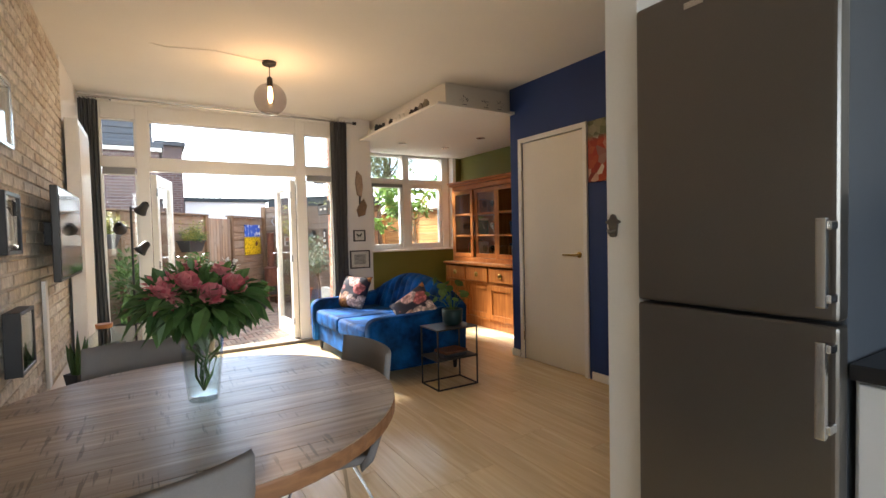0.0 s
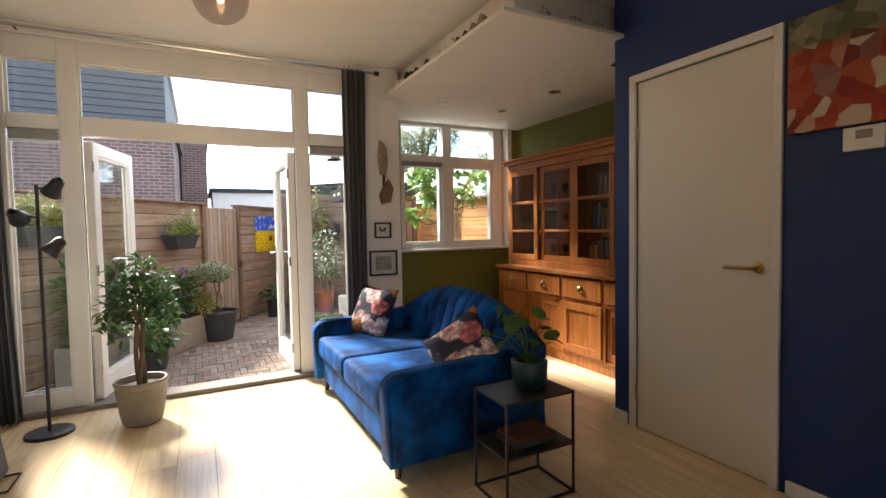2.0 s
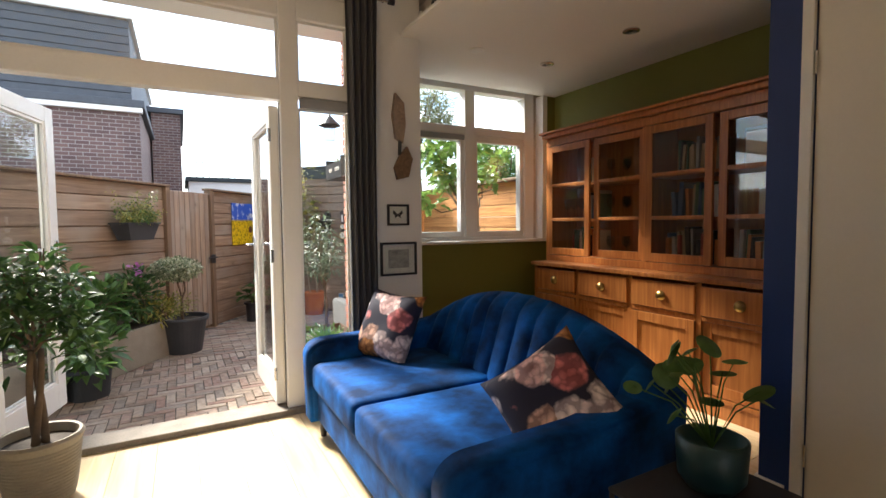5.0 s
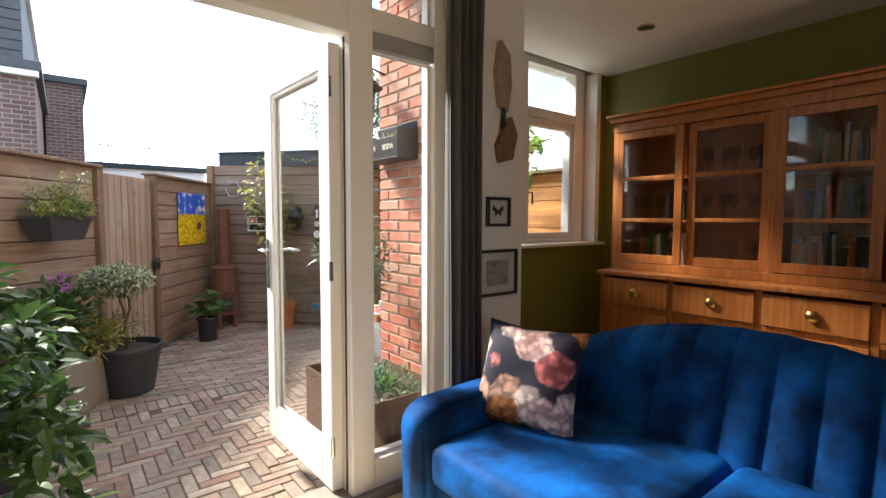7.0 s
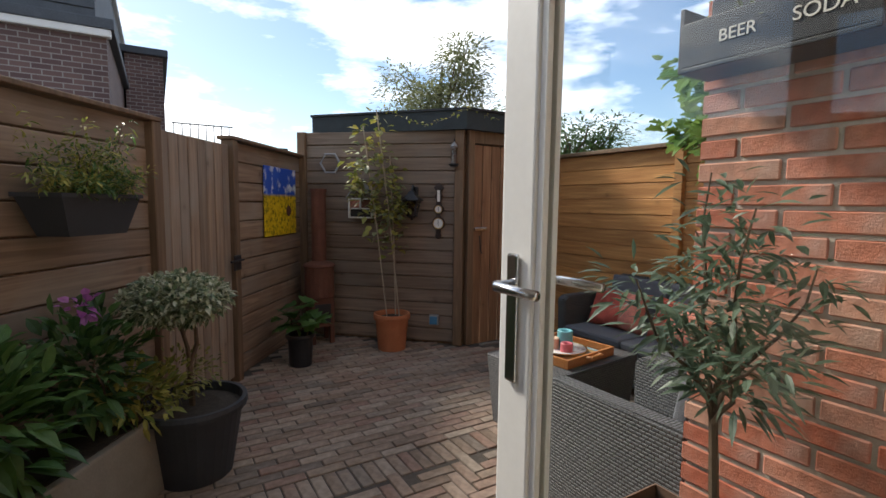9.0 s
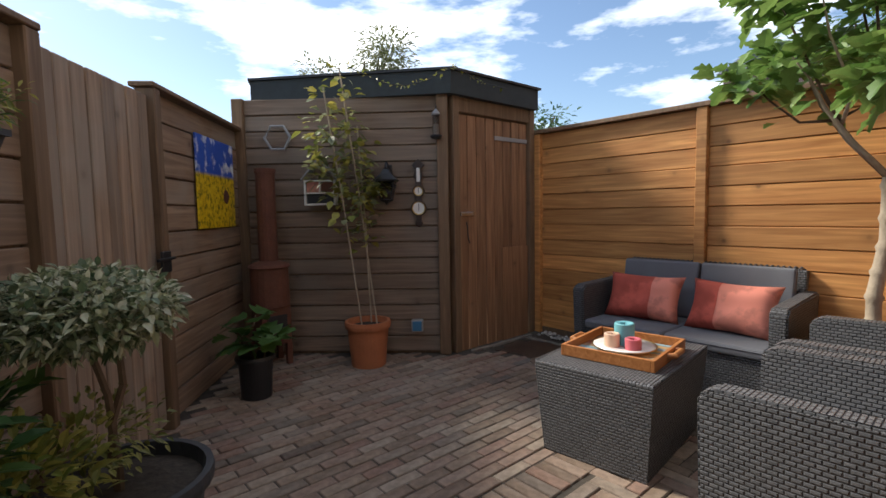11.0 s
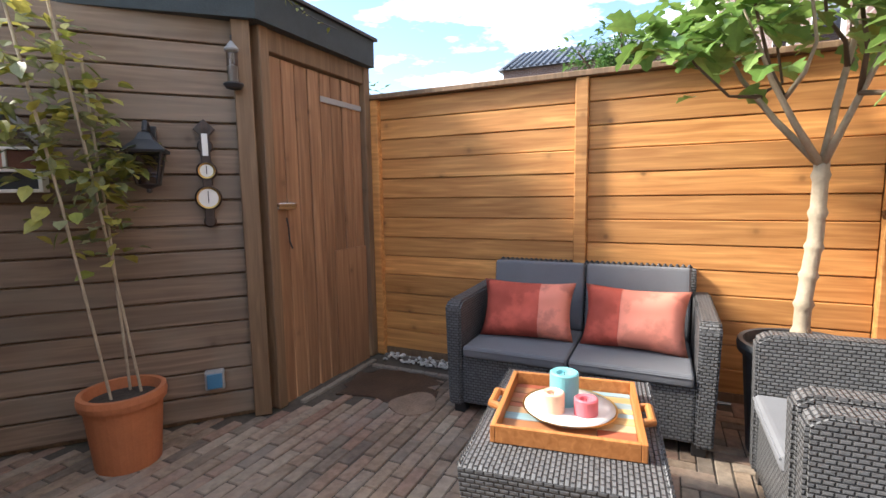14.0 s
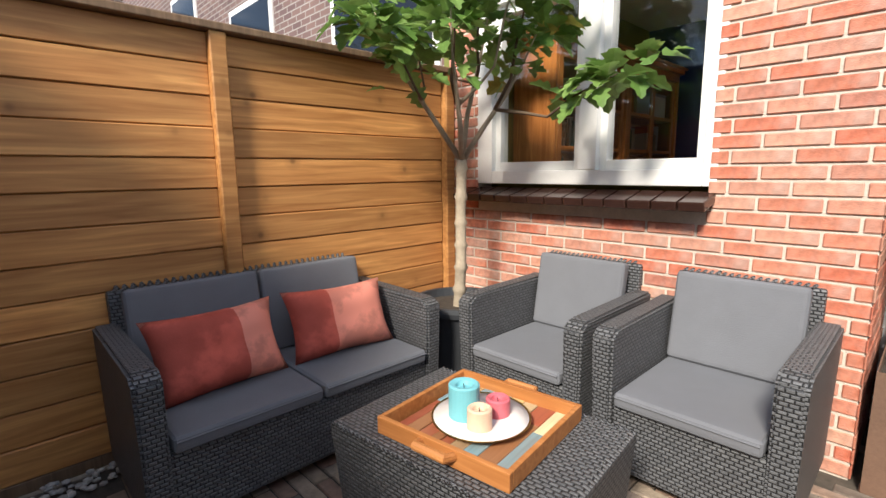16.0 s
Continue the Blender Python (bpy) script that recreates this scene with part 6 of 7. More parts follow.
for k in range(NB):
    a, b = Y0 + k * bw + 0.02, Y0 + (k + 1) * bw - 0.02
    dr = part("drawer_front", box(3.675, 3.70, a, b, 0.61, 0.79, 0.006), T, cab)
    part("cup_handle", moved(lathe([(0.034, 0), (0.03, 0.014), (0.012, 0.024), (0, 0.025)], 18, cap=False), pose(3.675, (a + b) / 2, 0.70, 0, -90, 0)), M["brass"], dr, "aged brass shell pull", smooth=True)
    part("drawer_rail", box(3.69, 3.72, a, b, 0.575, 0.605, 0.003), T, cab)
    inset = 0.03 if k % 2 == 0 else 0.0
    door = part("cupboard_door", box(3.69 + inset, 3.705 + inset, a + 0.05, b - 0.05, 0.19, 0.51, 0.003), T, cab)
    for y0, y1, z0, z1 in ((a, a + 0.055, 0.13, 0.57), (b - 0.055, b, 0.13, 0.57), (a + 0.055, b - 0.055, 0.13, 0.195), (a + 0.055, b - 0.055, 0.505, 0.57)):
        part("door_rail", box(3.678 + inset, 3.70 + inset, y0, y1, z0, z1, 0.004), T, door)
# upper case
part("upper_back", box(4.165, 4.185, Y0, Y1, 0.845, 1.90), T, cab)
for k in (0, 2, 4):
    y = Y0 + k * bw
    part("upper_side", box(3.825, 4.165, y - 0.018, y + 0.018, 0.847, 1.90, 0.003), T, cab)
for z in (0.90, 1.215, 1.515):
    part("shelf", box(3.87, 4.165, Y0 + 0.02, Y1 - 0.02, z - 0.02, z, 0.002), T, cab)
part("case_foot", box(3.82, 3.87, Y0, Y1, 0.847, 0.90, 0.003), T, cab)
part("case_head", box(3.82, 3.87, Y0, Y1, 1.86, 1.91, 0.003), T, cab)
part("case_roof", box(3.82, 4.185, Y0, Y1, 1.905, 1.925, 0.003), T, cab)
part("cornice", box(3.785, 4.19, Y0 - 0.035, Y1 + 0.035, 1.927, 1.965, 0.010), T, cab)
part("cornice_lip", box(3.765, 4.19, Y0 - 0.055, Y1 + 0.055, 1.966, 1.985, 0.005), T, cab)
for k in range(NB):
    a, b = Y0 + k * bw + 0.012, Y0 + (k + 1) * bw - 0.012
    x0 = 3.822 if k % 2 else 3.848
    g = part("glazed_door", box(x0, x0 + 0.022, a, a + 0.052, 0.905, 1.855, 0.004), T, cab)
    for y0, y1, z0, z1 in ((b - 0.052, b, 0.905, 1.855), (a + 0.052, b - 0.052, 0.905, 0.965), (a + 0.052, b - 0.052, 1.80, 1.855), (a + 0.052, b - 0.052, 1.20, 1.225), (a + 0.052, b - 0.052, 1.50, 1.525)):
        part("door_rail", box(x0 + 0.001, x0 + 0.021, y0, y1, z0, z1, 0.003), T, g)
    for z0, z1 in ((0.965, 1.20), (1.225, 1.50), (1.525, 1.80)):
        p = part("pane", box(x0 + 0.009, x0 + 0.012, a + 0.052, b - 0.052, z0, z1), M["glass_dim"], g)
        p.visible_shadow = False
BOOKC = [paint("book_cloth_%s" % n, c, 0.7, 0.08) for n, c in (("white", (0.62, 0.6, 0.55)), ("grey", (0.30, 0.31, 0.33)), ("red", (0.36, 0.06, 0.04)), ("orange", (0.50, 0.18, 0.05)), ("blue", (0.05, 0.11, 0.24)), ("black", (0.03, 0.03, 0.035)), ("green", (0.06, 0.14, 0.09)), ("tan", (0.40, 0.30, 0.18)))]
rng = random.Random(12)
for bay, z, fill in ((3, 0.90, 0.75), (1, 0.90, 1.0), (0, 0.90, 1.0), (1, 1.215, 0.8), (0, 1.215, 0.7), (1, 1.515, 0.8), (0, 1.515, 0.6), (2, 1.515, 0.25), (3, 1.515, 0.3), (3, 1.215, 0.4)):
    a, b = Y0 + bay * bw + 0.05, Y0 + (bay + 1) * bw - 0.05
    y = a
    while y < a + (b - a) * fill - 0.02:
        t = rng.uniform(0.014, 0.035)
        h, d = rng.uniform(0.16, 0.25), rng.uniform(0.13, 0.18)
        bk = thing("book", pose(4.13 - d, y, z, rng.uniform(-5, 5), 0, 0), "upright book in the cabinet", "book", "books in the cabinet")
        part("cover", box(0, d, 0, t, 0, h, 0.002, 1), rng.choice(BOOKC), bk)
        part("pages", box(0.004, d + 0.002, 0.002, t - 0.002, 0.004, h + 0.001), M["paper"], bk)
        y += t + 0.002


def wine_glass(x, y, z):
    g = thing("wine_glass", pose(x, y, z), "clear wine glass in the cabinet", "glass", "glasses in the cabinet")
    part("bowl", lathe([(0.03, 0.001), (0.028, 0.004), (0.004, 0.008), (0.0035, 0.075), (0.026, 0.10), (0.034, 0.135), (0.028, 0.175), (0.026, 0.175), (0.032, 0.135), (0.024, 0.102), (0, 0.08)], 18, cap=False), M["water"], g, smooth=True)


for z in (0.90, 1.215, 1.515):
    for k in range(5):
        wine_glass(3.96 + 0.08 * (k % 2), Y0 + 2 * bw + 0.09 + k * 0.083, z)
for k in range(3):
    wine_glass(3.95, Y0 + 3 * bw + 0.22 + k * 0.085, 1.215)
bx = thing("storage_box", pose(3.98, Y0 + 0.24, 1.515), "pale speckled storage box in the cabinet", "box")
part("box_body", box(-0.09, 0.10, -0.13, 0.13, 0, 0.20, 0.012), M["paper"], bx)
part("lid", box(-0.093, 0.103, -0.133, 0.133, 0.20, 0.225, 0.008), M["grey_plate"], bx)

# ---- pillar pictures ----
def picture(name, m, w, h, label, frame_m, art, depth=0.02, fw=0.014, mount=True, category="picture"):
    """A framed picture facing -y, its lower left corner at the origin."""
    p = thing(name, m, label, category)
    for x0, x1, z0, z1 in ((0, fw, 0, h), (w - fw, w, 0, h), (fw, w - fw, 0, fw), (fw, w - fw, h - fw, h)):
        part("frame", box(x0, x1, -depth, 0, z0, z1, 0.002, 1), frame_m, p)
    part("mount", box(fw, w - fw, -0.006, -0.001, fw, h - fw), M["paper"] if mount else art, p)
    if mount:
        i = 0.16
        part("print", box(fw + w * i, w - fw - w * i, -0.008, -0.006, fw + h * i, h - fw - h * i), art, p)
    g = part("pane", box(fw, w - fw, -depth + 0.004, -depth + 0.006, fw, h - fw), M["glass"], p)
    g.visible_shadow = False
    return p


sketch = paint("grey_pencil_print", (0.38, 0.37, 0.36), 0.9, 0.5, 30, 0, 90)
dark_art = paint("dark_print", (0.10, 0.10, 0.10), 0.9, 0.6, 24, 0, 60)
picture("framed_butterfly", pose(2.105, 5.473, 1.178), 0.155, 0.14, "small black-framed butterfly on the white pillar", M["black"], M["paper"])
bf = bpy.data.objects["framed_butterfly"]
for s in (-1, 1):
    part("wing", prism([(0.075, 0), (0.075 + s * 0.032, 0.028), (0.075 + s * 0.036, 0.004), (0.075 + s * 0.02, -0.008), (0.075 + s * 0.022, -0.028), (0.075, -0.012)], 0, 0.001), M["black"], bf, at=pose(0, -0.0095, 0.075, 90, 0, 0))
picture("framed_drawing", pose(2.053, 5.473, 0.845), 0.26, 0.222, "black-framed pencil drawing on the white pillar", M["black"], sketch)
dc = thing("driftwood_ornament", pose(2.195, 5.47, 1.48), "dark carved driftwood ornament hung on the pillar", "ornament")
part("blade", prism([(-0.02, 0.0), (0.06, 0.02), (0.09, 0.14), (0.05, 0.22), (0.0, 0.16), (-0.04, 0.08)], 0, 0.03), M["post"], dc, at=pose(0, 0, 0, 90, 0, 0))
part("blade", prism([(-0.03, 0.27), (0.02, 0.24), (0.04, 0.36), (0.03, 0.50), (-0.03, 0.56), (-0.05, 0.42)], 0, 0.035), M["gate_wood"], dc, at=pose(0, 0, 0, 90, 0, 0))
part("link", tube([(0.0, -0.015, 0.16), (0.005, -0.02, 0.30)], 0.012, 8), M["black"], dc)

# ---- curtains ----
def curtain(name, x0, x1, label, seed, y=5.50, sway=0.0):
    t = thing(name, pose(0, 0, 0), label, "curtain", "curtains")
    rng = random.Random(seed)
    n, k = 54, 12
    bm = bmesh.new()
    cols = []
    for side in (-0.008, 0.008):
        for i in range(n + 1):
            u = i / n
            col = []
            for j in range(k + 1):
                v = j / k
                amp = 0.028 + 0.012 * v
                x = x0 + (x1 - x0) * u * (1 - 0.10 * math.sin(math.pi * v)) + sway * v
                yy = y + side + amp * math.sin(u * 2 * math.pi * 4.5 + 0.35 * math.sin(3 * v + seed)) + 0.006 * noise.noise((u * 4, v * 3, seed))
                col.append(bm.verts.new((x, yy, 2.60 - 2.585 * v)))
            cols.append(col)
    for a, b in zip(cols[:n + 1], cols[1:n + 1]):
        for j in range(k):
            bm.faces.new((a[j], b[j], b[j + 1], a[j + 1]))
    back = cols[n + 1:]
    for a, b in zip(back, back[1:]):
        for j in range(k):
            bm.faces.new((a[j], a[j + 1], b[j + 1], b[j]))
    part("cloth", bm, M["curtain"], t, smooth=True)
    for i in range(5):
        part("ring", tube([(x0 + (x1 - x0) * (i + 0.5) / 5, y + 0.017 * math.cos(a), 2.612 + 0.017 * math.sin(a)) for a in [6.283 * q / 10 for q in range(11)]], 0.003, 5), M["chrome"], t)


curtain("curtain", -0.555, -0.40, "charcoal curtain drawn to the brick wall side", 1, sway=0.03)
curtain("curtain", 1.835, 2.03, "charcoal curtain drawn beside the white pillar", 2, y=5.41)
rod = thing("curtain_rod", pose(0, 0, 0), "thin metal curtain rod above the glass front", "curtain rod")
part("rod", tube([(-0.55, 5.45, 2.615), (2.13, 5.45, 2.615)], 0.011, 10), M["chrome"], rod)
part("end_knob", tube([(2.13, 5.45, 2.615), (2.17, 5.45, 2.615)], 0.019, 12), M["black"], rod)
for x in (-0.3, 2.10):
    part("bracket", tube([(x, 5.45, 2.615), (x, 5.54, 2.615)], 0.007, 6), M["black"], rod)

# ---- pendant lamp ----
pen = thing("pendant_lamp", pose(0.855, 3.97, CEIL), "smoked glass globe pendant with glowing filament bulb", "lamp")
part("ceiling_cap", lathe([(0, 0), (0.055, 0), (0.055, -0.022), (0.045, -0.03), (0, -0.03)], 24, cap=False), M["black"], pen)
part("cord", tube([(0, 0, -0.03), (0, 0, -0.12)], 0.004, 6), M["black"], pen)
part("lamp_holder", lathe([(0, -0.12), (0.012, -0.12), (0.022, -0.135), (0.024, -0.20), (0, -0.20)], 16, cap=False), M["black"], pen)
part("globe", lathe([(0.128 * math.sin(a), -0.30 + 0.128 * math.cos(a)) for a in [0.2 + (math.pi - 0.2) * k / 20 for k in range(21)]], 32, cap=False), M["glass_smoke"], pen, "thin smoked glass globe", smooth=True)
bulb = part("bulb", lathe([(0.011, -0.20), (0.014, -0.22), (0.019, -0.26), (0.018, -0.30), (0.010, -0.325), (0, -0.33)], 18, cap=False), glow("filament_glow", (1.0, 0.55, 0.20), 6.0), pen, "amber tube bulb", smooth=True)
cable = thing("ceiling_cable", pose(0, 0, 0), "thin cable along the ceiling to the pendant", "cable")
part("cord", tube([(0.855, 3.97, CEIL - 0.008), (0.45, 3.88, CEIL - 0.012), (0.12, 3.98, CEIL - 0.006), (0.02, 3.96, CEIL - 0.002)], 0.004, 6), M["paper"], cable)
pl_data = bpy.data.lights.new("pendant_light", "POINT")
pl_data.energy, pl_data.color, pl_data.shadow_soft_size = 2.6, (1.0, 0.60, 0.28), 0.03
plo = new("pendant_light", pl_data)
plo.location = (0.855, 3.97, CEIL - 0.40)

# ---- soffit details ----
for k, (x, y) in enumerate(((2.80, 5.45), (3.45, 5.45), (3.50, 4.70), (3.45, 3.95))):
    d = thing("downlight" if k else "smoke_detector", pose(x, y, 2.42), "round recessed spotlight in the lowered ceiling" if k else "flat white smoke detector on the lowered ceiling", "spotlight" if k else "detector", "spotlights" if k else "")
    part("ring", lathe([(0.052, 0.0), (0.054, -0.008), (0.036, -0.012), (0.034, -0.002)], 24, cap=False), M["frame"] if not k else M["chrome"], d)
    part("lens", lathe([(0, -0.004 if k else -0.014), (0.036, -0.004 if k else -0.012)], 20, cap=False), M["screen"] if k else M["frame"], d)
rng = random.Random(15)
for k in range(15):
    h = thing("miniature_house", pose(2.305, 3.95 + k * 0.098, 2.445), "small dark miniature gabled house on the ledge", "ornament", "miniature houses")
    hh = rng.uniform(0.05, 0.085)
    part("facade", prism([(-0.035, 0), (0.035, 0), (0.035, hh), (0.0, hh + 0.03), (-0.035, hh)], -0.015, 0.015), rng.choice((M["greypot"], M["tile_brown"], M["paper"], M["fascia"])), h, at=pose(0, 0, 0, 90, 0, 90))
for k, x in enumerate((2.62, 2.88, 3.05)):
    w = thing("wall_decal", pose(x, 3.753, 2.47), "small dark plant silhouette on the white upstand", "decal", "plant decals")
    part("silhouette", prism([(-0.03, 0), (0.03, 0), (0.025, 0.03), (-0.025, 0.03)], 0, 0.001), M["fascia"], w, at=pose(0, 0, 0, 90, 0, 0))
    leaf_part("leaves", ([tuple((v[0], -0.001, v[2])) for v in leaves(k, 14, blob_place((0, 0, 0.075), (0.05, 0.001, 0.03), 0.5, 0.2), 0.03, 0.4)[0]], leaves(k, 14, blob_place((0, 0, 0.075), (0.05, 0.001, 0.03), 0.5, 0.2), 0.03, 0.4)[1]), M["fascia"], w)

# ---- blue wall: painting and thermostat ----
def painting_mat():
    """White farmhouses among red and orange fields under green hills."""
    m, nt, b = node_mat("village_painting")
    tc = nt.nodes.new("ShaderNodeTexCoord")
    sp = nt.nodes.new("ShaderNodeSeparateXYZ")
    nt.links.new(tc.outputs["Object"], sp.inputs[0])
    v = nt.nodes.new("ShaderNodeTexVoronoi")
    v.inputs["Scale"].default_value = 16.0
    nt.links.new(tc.outputs["Object"], v.inputs["Vector"])
    sc = nt.nodes.new("ShaderNodeSeparateColor")
    nt.links.new(v.outputs["Color"], sc.inputs["Color"])
    fields = ramp(nt, sc.outputs["Green"], [(0.0, (0.16, 0.012, 0.01)), (0.4, (0.36, 0.03, 0.012)), (0.7, (0.42, 0.09, 0.03)), (0.86, (0.60, 0.52, 0.42)), (1.0, (0.20, 0.02, 0.015))])
    hills = ramp(nt, sc.outputs["Red"], [(0.0, (0.04, 0.05, 0.02)), (0.5, (0.13, 0.14, 0.07)), (1.0, (0.26, 0.24, 0.16))])
    h = ramp(nt, sp.outputs["Z"], [(0.33, (0, 0, 0)), (0.38, (1, 1, 1))])
    nt.links.new(mixc(nt, fields, hills, h), b.inputs["Base Color"])
    b.inputs["Roughness"].default_value = 0.6
    bump(nt, b, noise_fac(nt, 160, 3), 0.3, 0.003)
    return m


pa = thing("painting", pose(BLUE - 0.03, 2.645, 1.65, 0, 0, -90), "unframed village painting in reds and greens on blue wall", "painting")
part("canvas", box(0, 0.60, 0.0, 0.028, 0, 0.50, 0.004), painting_mat(), pa)
th = thing("thermostat", pose(BLUE, 2.44, 1.545, 0, 0, -90), "white wall thermostat with grey display", "thermostat")
part("case", box(0, 0.14, -0.026, 0.0, 0, 0.095, 0.008), M["frame"], th)
part("display", box(0.045, 0.10, -0.028, -0.026, 0.045, 0.08, 0.001), M["grey_plate"], th, "grey display")

# ---- plants and lamps by the glass front ----
fp_ = thing("weeping_fig", pose(0.345, 5.14, 0), "indoor weeping fig with braided trunk in a ridged pot", "plant")
ridge = [(0, 0), (0.095, 0), (0.105, 0.01)]
for k in range(16):
    z = 0.02 + k * 0.015
    r = 0.105 + 0.045 * (z / 0.27) ** 0.6
    ridge += [(r + 0.0035, z), (r, z + 0.008)]
ridge += [(0.155, 0.27), (0.16, 0.285), (0.152, 0.298), (0.14, 0.295), (0.132, 0.25), (0, 0.25)]
part("pot", lathe(ridge, 40, cap=False), M["greypot"], fp_, "grey-beige ridged clay pot")
part("soil", lathe([(0, 0.262), (0.135, 0.256)], 20, cap=False), M["soil"], fp_)
for k in range(3):
    part("trunk", tube([(0.022 * math.cos(k * 2.09 + 5.5 * z), 0.022 * math.sin(k * 2.09 + 5.5 * z), 0.25 + z) for z in [0.06 * q for q in range(8)]], [0.016 - 0.0006 * q for q in range(8)], 7), M["twig"], fp_, smooth=True)
ftips = [(-0.13, 0.05, 0.94), (0.13, 0.08, 0.99), (0.0, -0.12, 1.0), (0.02, 0.10, 1.08), (-0.08, -0.08, 1.05), (0.15, -0.08, 0.86), (-0.15, -0.04, 0.82), (0.16, 0.02, 0.76), (0.05, 0.0, 1.10), (0.0, 0.14, 0.84), (-0.10, 0.10, 0.76)]
part("branches", stems(17, (0, 0, 0.66), ftips, 0.008, 0.003, 0.05), M["twig"], fp_)
leaf_part("crown", leaves(18, 980, branch_place([(Vector((0, 0, 0.68)).lerp(Vector(a), 0.35), Vector(a)) for a in ftips] + [(Vector(a), Vector(a) + Vector((a[0] * 0.12, a[1] * 0.12, -0.22))) for a in ftips], 0.05), 0.07, 0.44, 0.3, 0.5), M["leaf_dark"], fp_, "glossy pointed green leaves")

fl = thing("floor_lamp", pose(-0.165, 5.22, 0), "black floor lamp with three spot heads", "floor lamp")
part("base", lathe([(0, 0), (0.13, 0), (0.13, 0.014), (0.125, 0.02), (0.012, 0.022), (0, 0.022)], 32, cap=False), M["black"], fl)
part("pole", tube([(0, 0, 0.02), (0, 0, 1.575)], 0.010, 10), M["black"], fl)
for dx, dy, z, rx, ry in ((0.10, -0.04, 1.56, 25, 35), (-0.09, -0.06, 1.38, 70, -10), (0.09, -0.06, 1.19, -10, 40)):
    hd = part("spot_head", moved(lathe([(0.018, 0.06), (0.034, 0.045), (0.038, 0.0), (0.056, -0.055), (0.053, -0.06), (0.034, -0.01), (0, 0.02)], 20, cap=False), pose(dx, dy, z, rx, ry, 0)), M["black"], fl, "black cone-shaped spot", smooth=True)
    part("joint", tube([(0, 0, z - 0.01), (dx * 0.7, dy * 0.7, z)], 0.006, 6), M["black"], hd)

rad = thing("radiator", pose(XL + 0.01, 4.46, 0), "tall white ribbed panel radiator on the brick wall", "radiator")
part("panel", box(0.075, 0.10, 0, 0.72, 0.16, 2.18, 0.006), M["frame"], rad)
part("panel", box(0.02, 0.045, 0.005, 0.715, 0.16, 2.18, 0.006), M["frame"], rad)
for k in range(17):
    part("rib", box(0.10, 0.108, 0.025 + k * 0.041, 0.047 + k * 0.041, 0.19, 2.15, 0.004, 1), M["frame"], rad)
part("top_grille", box(0.018, 0.102, -0.002, 0.722, 2.181, 2.195, 0.003), M["frame"], rad)
for y in (-0.006, 0.716):
    part("side_cover", box(0.02, 0.102, y, y + 0.008, 0.165, 2.18, 0.002), M["frame"], rad)
for y in (0.1, 0.6):
    part("pipe", tube([(0.06, y, 0.0), (0.06, y, 0.165)], 0.008, 8), M["frame"], rad)

tv = thing("television", pose(XL + 0.10, 3.66, 1.04, 0, 0, 0), "flat black television on a swivel wall arm", "television")
part("housing", box(-0.005, 0.03, -0.47, 0.47, 0, 0.53, 0.006), M["blackplastic"], tv)
part("screen", box(0.03, 0.0335, -0.455, 0.455, 0.02, 0.515, 0.001), M["screen"], tv, "glossy dark screen")
part("wall_arm", box(-0.10, -0.005, -0.06, 0.06, 0.2, 0.34, 0.006), M["black"], tv)
chn = thing("cable_channel", pose(XL + 0.012, 3.42, 0.42), "white cable channel down the brick wall under the television", "channel")
part("channel", box(0.0, 0.02, -0.035, 0.035, 0, 0.62, 0.004), M["frame"], chn)

bench = thing("tv_bench", pose(-0.37, 3.78, 0), "low white and wood media bench", "bench")
part("top", box(-0.185, 0.185, -0.85, 0.58, 0.36, 0.40, 0.005), M["frame"], bench)
part("shelf", box(-0.18, 0.18, -0.84, 0.57, 0.16, 0.185, 0.004), M["frame"], bench)
for y in (-0.84, -0.1, 0.55):
    part("side", box(-0.18, 0.18, y, y + 0.025, 0.0, 0.36, 0.003), M["tray_wood"] if y > 0.5 else M["frame"], bench)
for k in range(2):
    eq = thing("media_player", pose(-0.36, 3.45 + k * 0.5, 0.185), "flat black media box on the bench shelf", "player", "media boxes")
    part("case", box(-0.13, 0.14, -0.18, 0.18, 0, 0.06, 0.005), M["blackplastic"], eq)
    part("front_strip", box(0.14, 0.143, -0.16, 0.16, 0.02, 0.04), M["screen"], eq)
spk = thing("loudspeaker", pose(-0.26, 4.55, 0), "black loudspeaker on a wire floor stand", "loudspeaker")
part("stand", tube([(-0.08, -0.1, 0.006), (0.1, -0.1, 0.006), (0.1, 0.1, 0.006), (-0.08, 0.1, 0.006), (-0.08, -0.1, 0.006)], 0.006, 6), M["black"], spk)
part("cabinet", moved(box(-0.05, 0.05, -0.11, 0.11, 0, 0.42, 0.02, 3), pose(0, 0, 0.012, 0, -8, 0)), M["blackplastic"], spk)
part("grille", moved(box(0.05, 0.056, -0.10, 0.10, 0.02, 0.40, 0.004), pose(0, 0, 0.012, 0, -8, 0)), M["curtain"], spk)
ter = thing("terrarium", pose(-0.33, 4.12, 0.40), "round glass terrarium with moss and a cork lid", "terrarium")
part("jar", lathe([(0.06, 0.0), (0.12, 0.03), (0.135, 0.09), (0.11, 0.16), (0.05, 0.21), (0.05, 0.235), (0.047, 0.235), (0.047, 0.21)], 30, cap=False), M["water"], ter, smooth=True)
part("cork_lid", lathe([(0, 0.23), (0.05, 0.23), (0.055, 0.26), (0, 0.26)], 20, cap=False), M["tray_wood"], ter)
leaf_part("moss", leaves(33, 160, blob_place((0, 0, 0.05), (0.10, 0.10, 0.05), 0.6, 0.2), 0.03, 0.4), M["leaf_mid"], ter)
sn = thing("snake_plant", pose(-0.40, 3.30, 0.40), "snake plant with upright leaves in a dark pot", "plant")
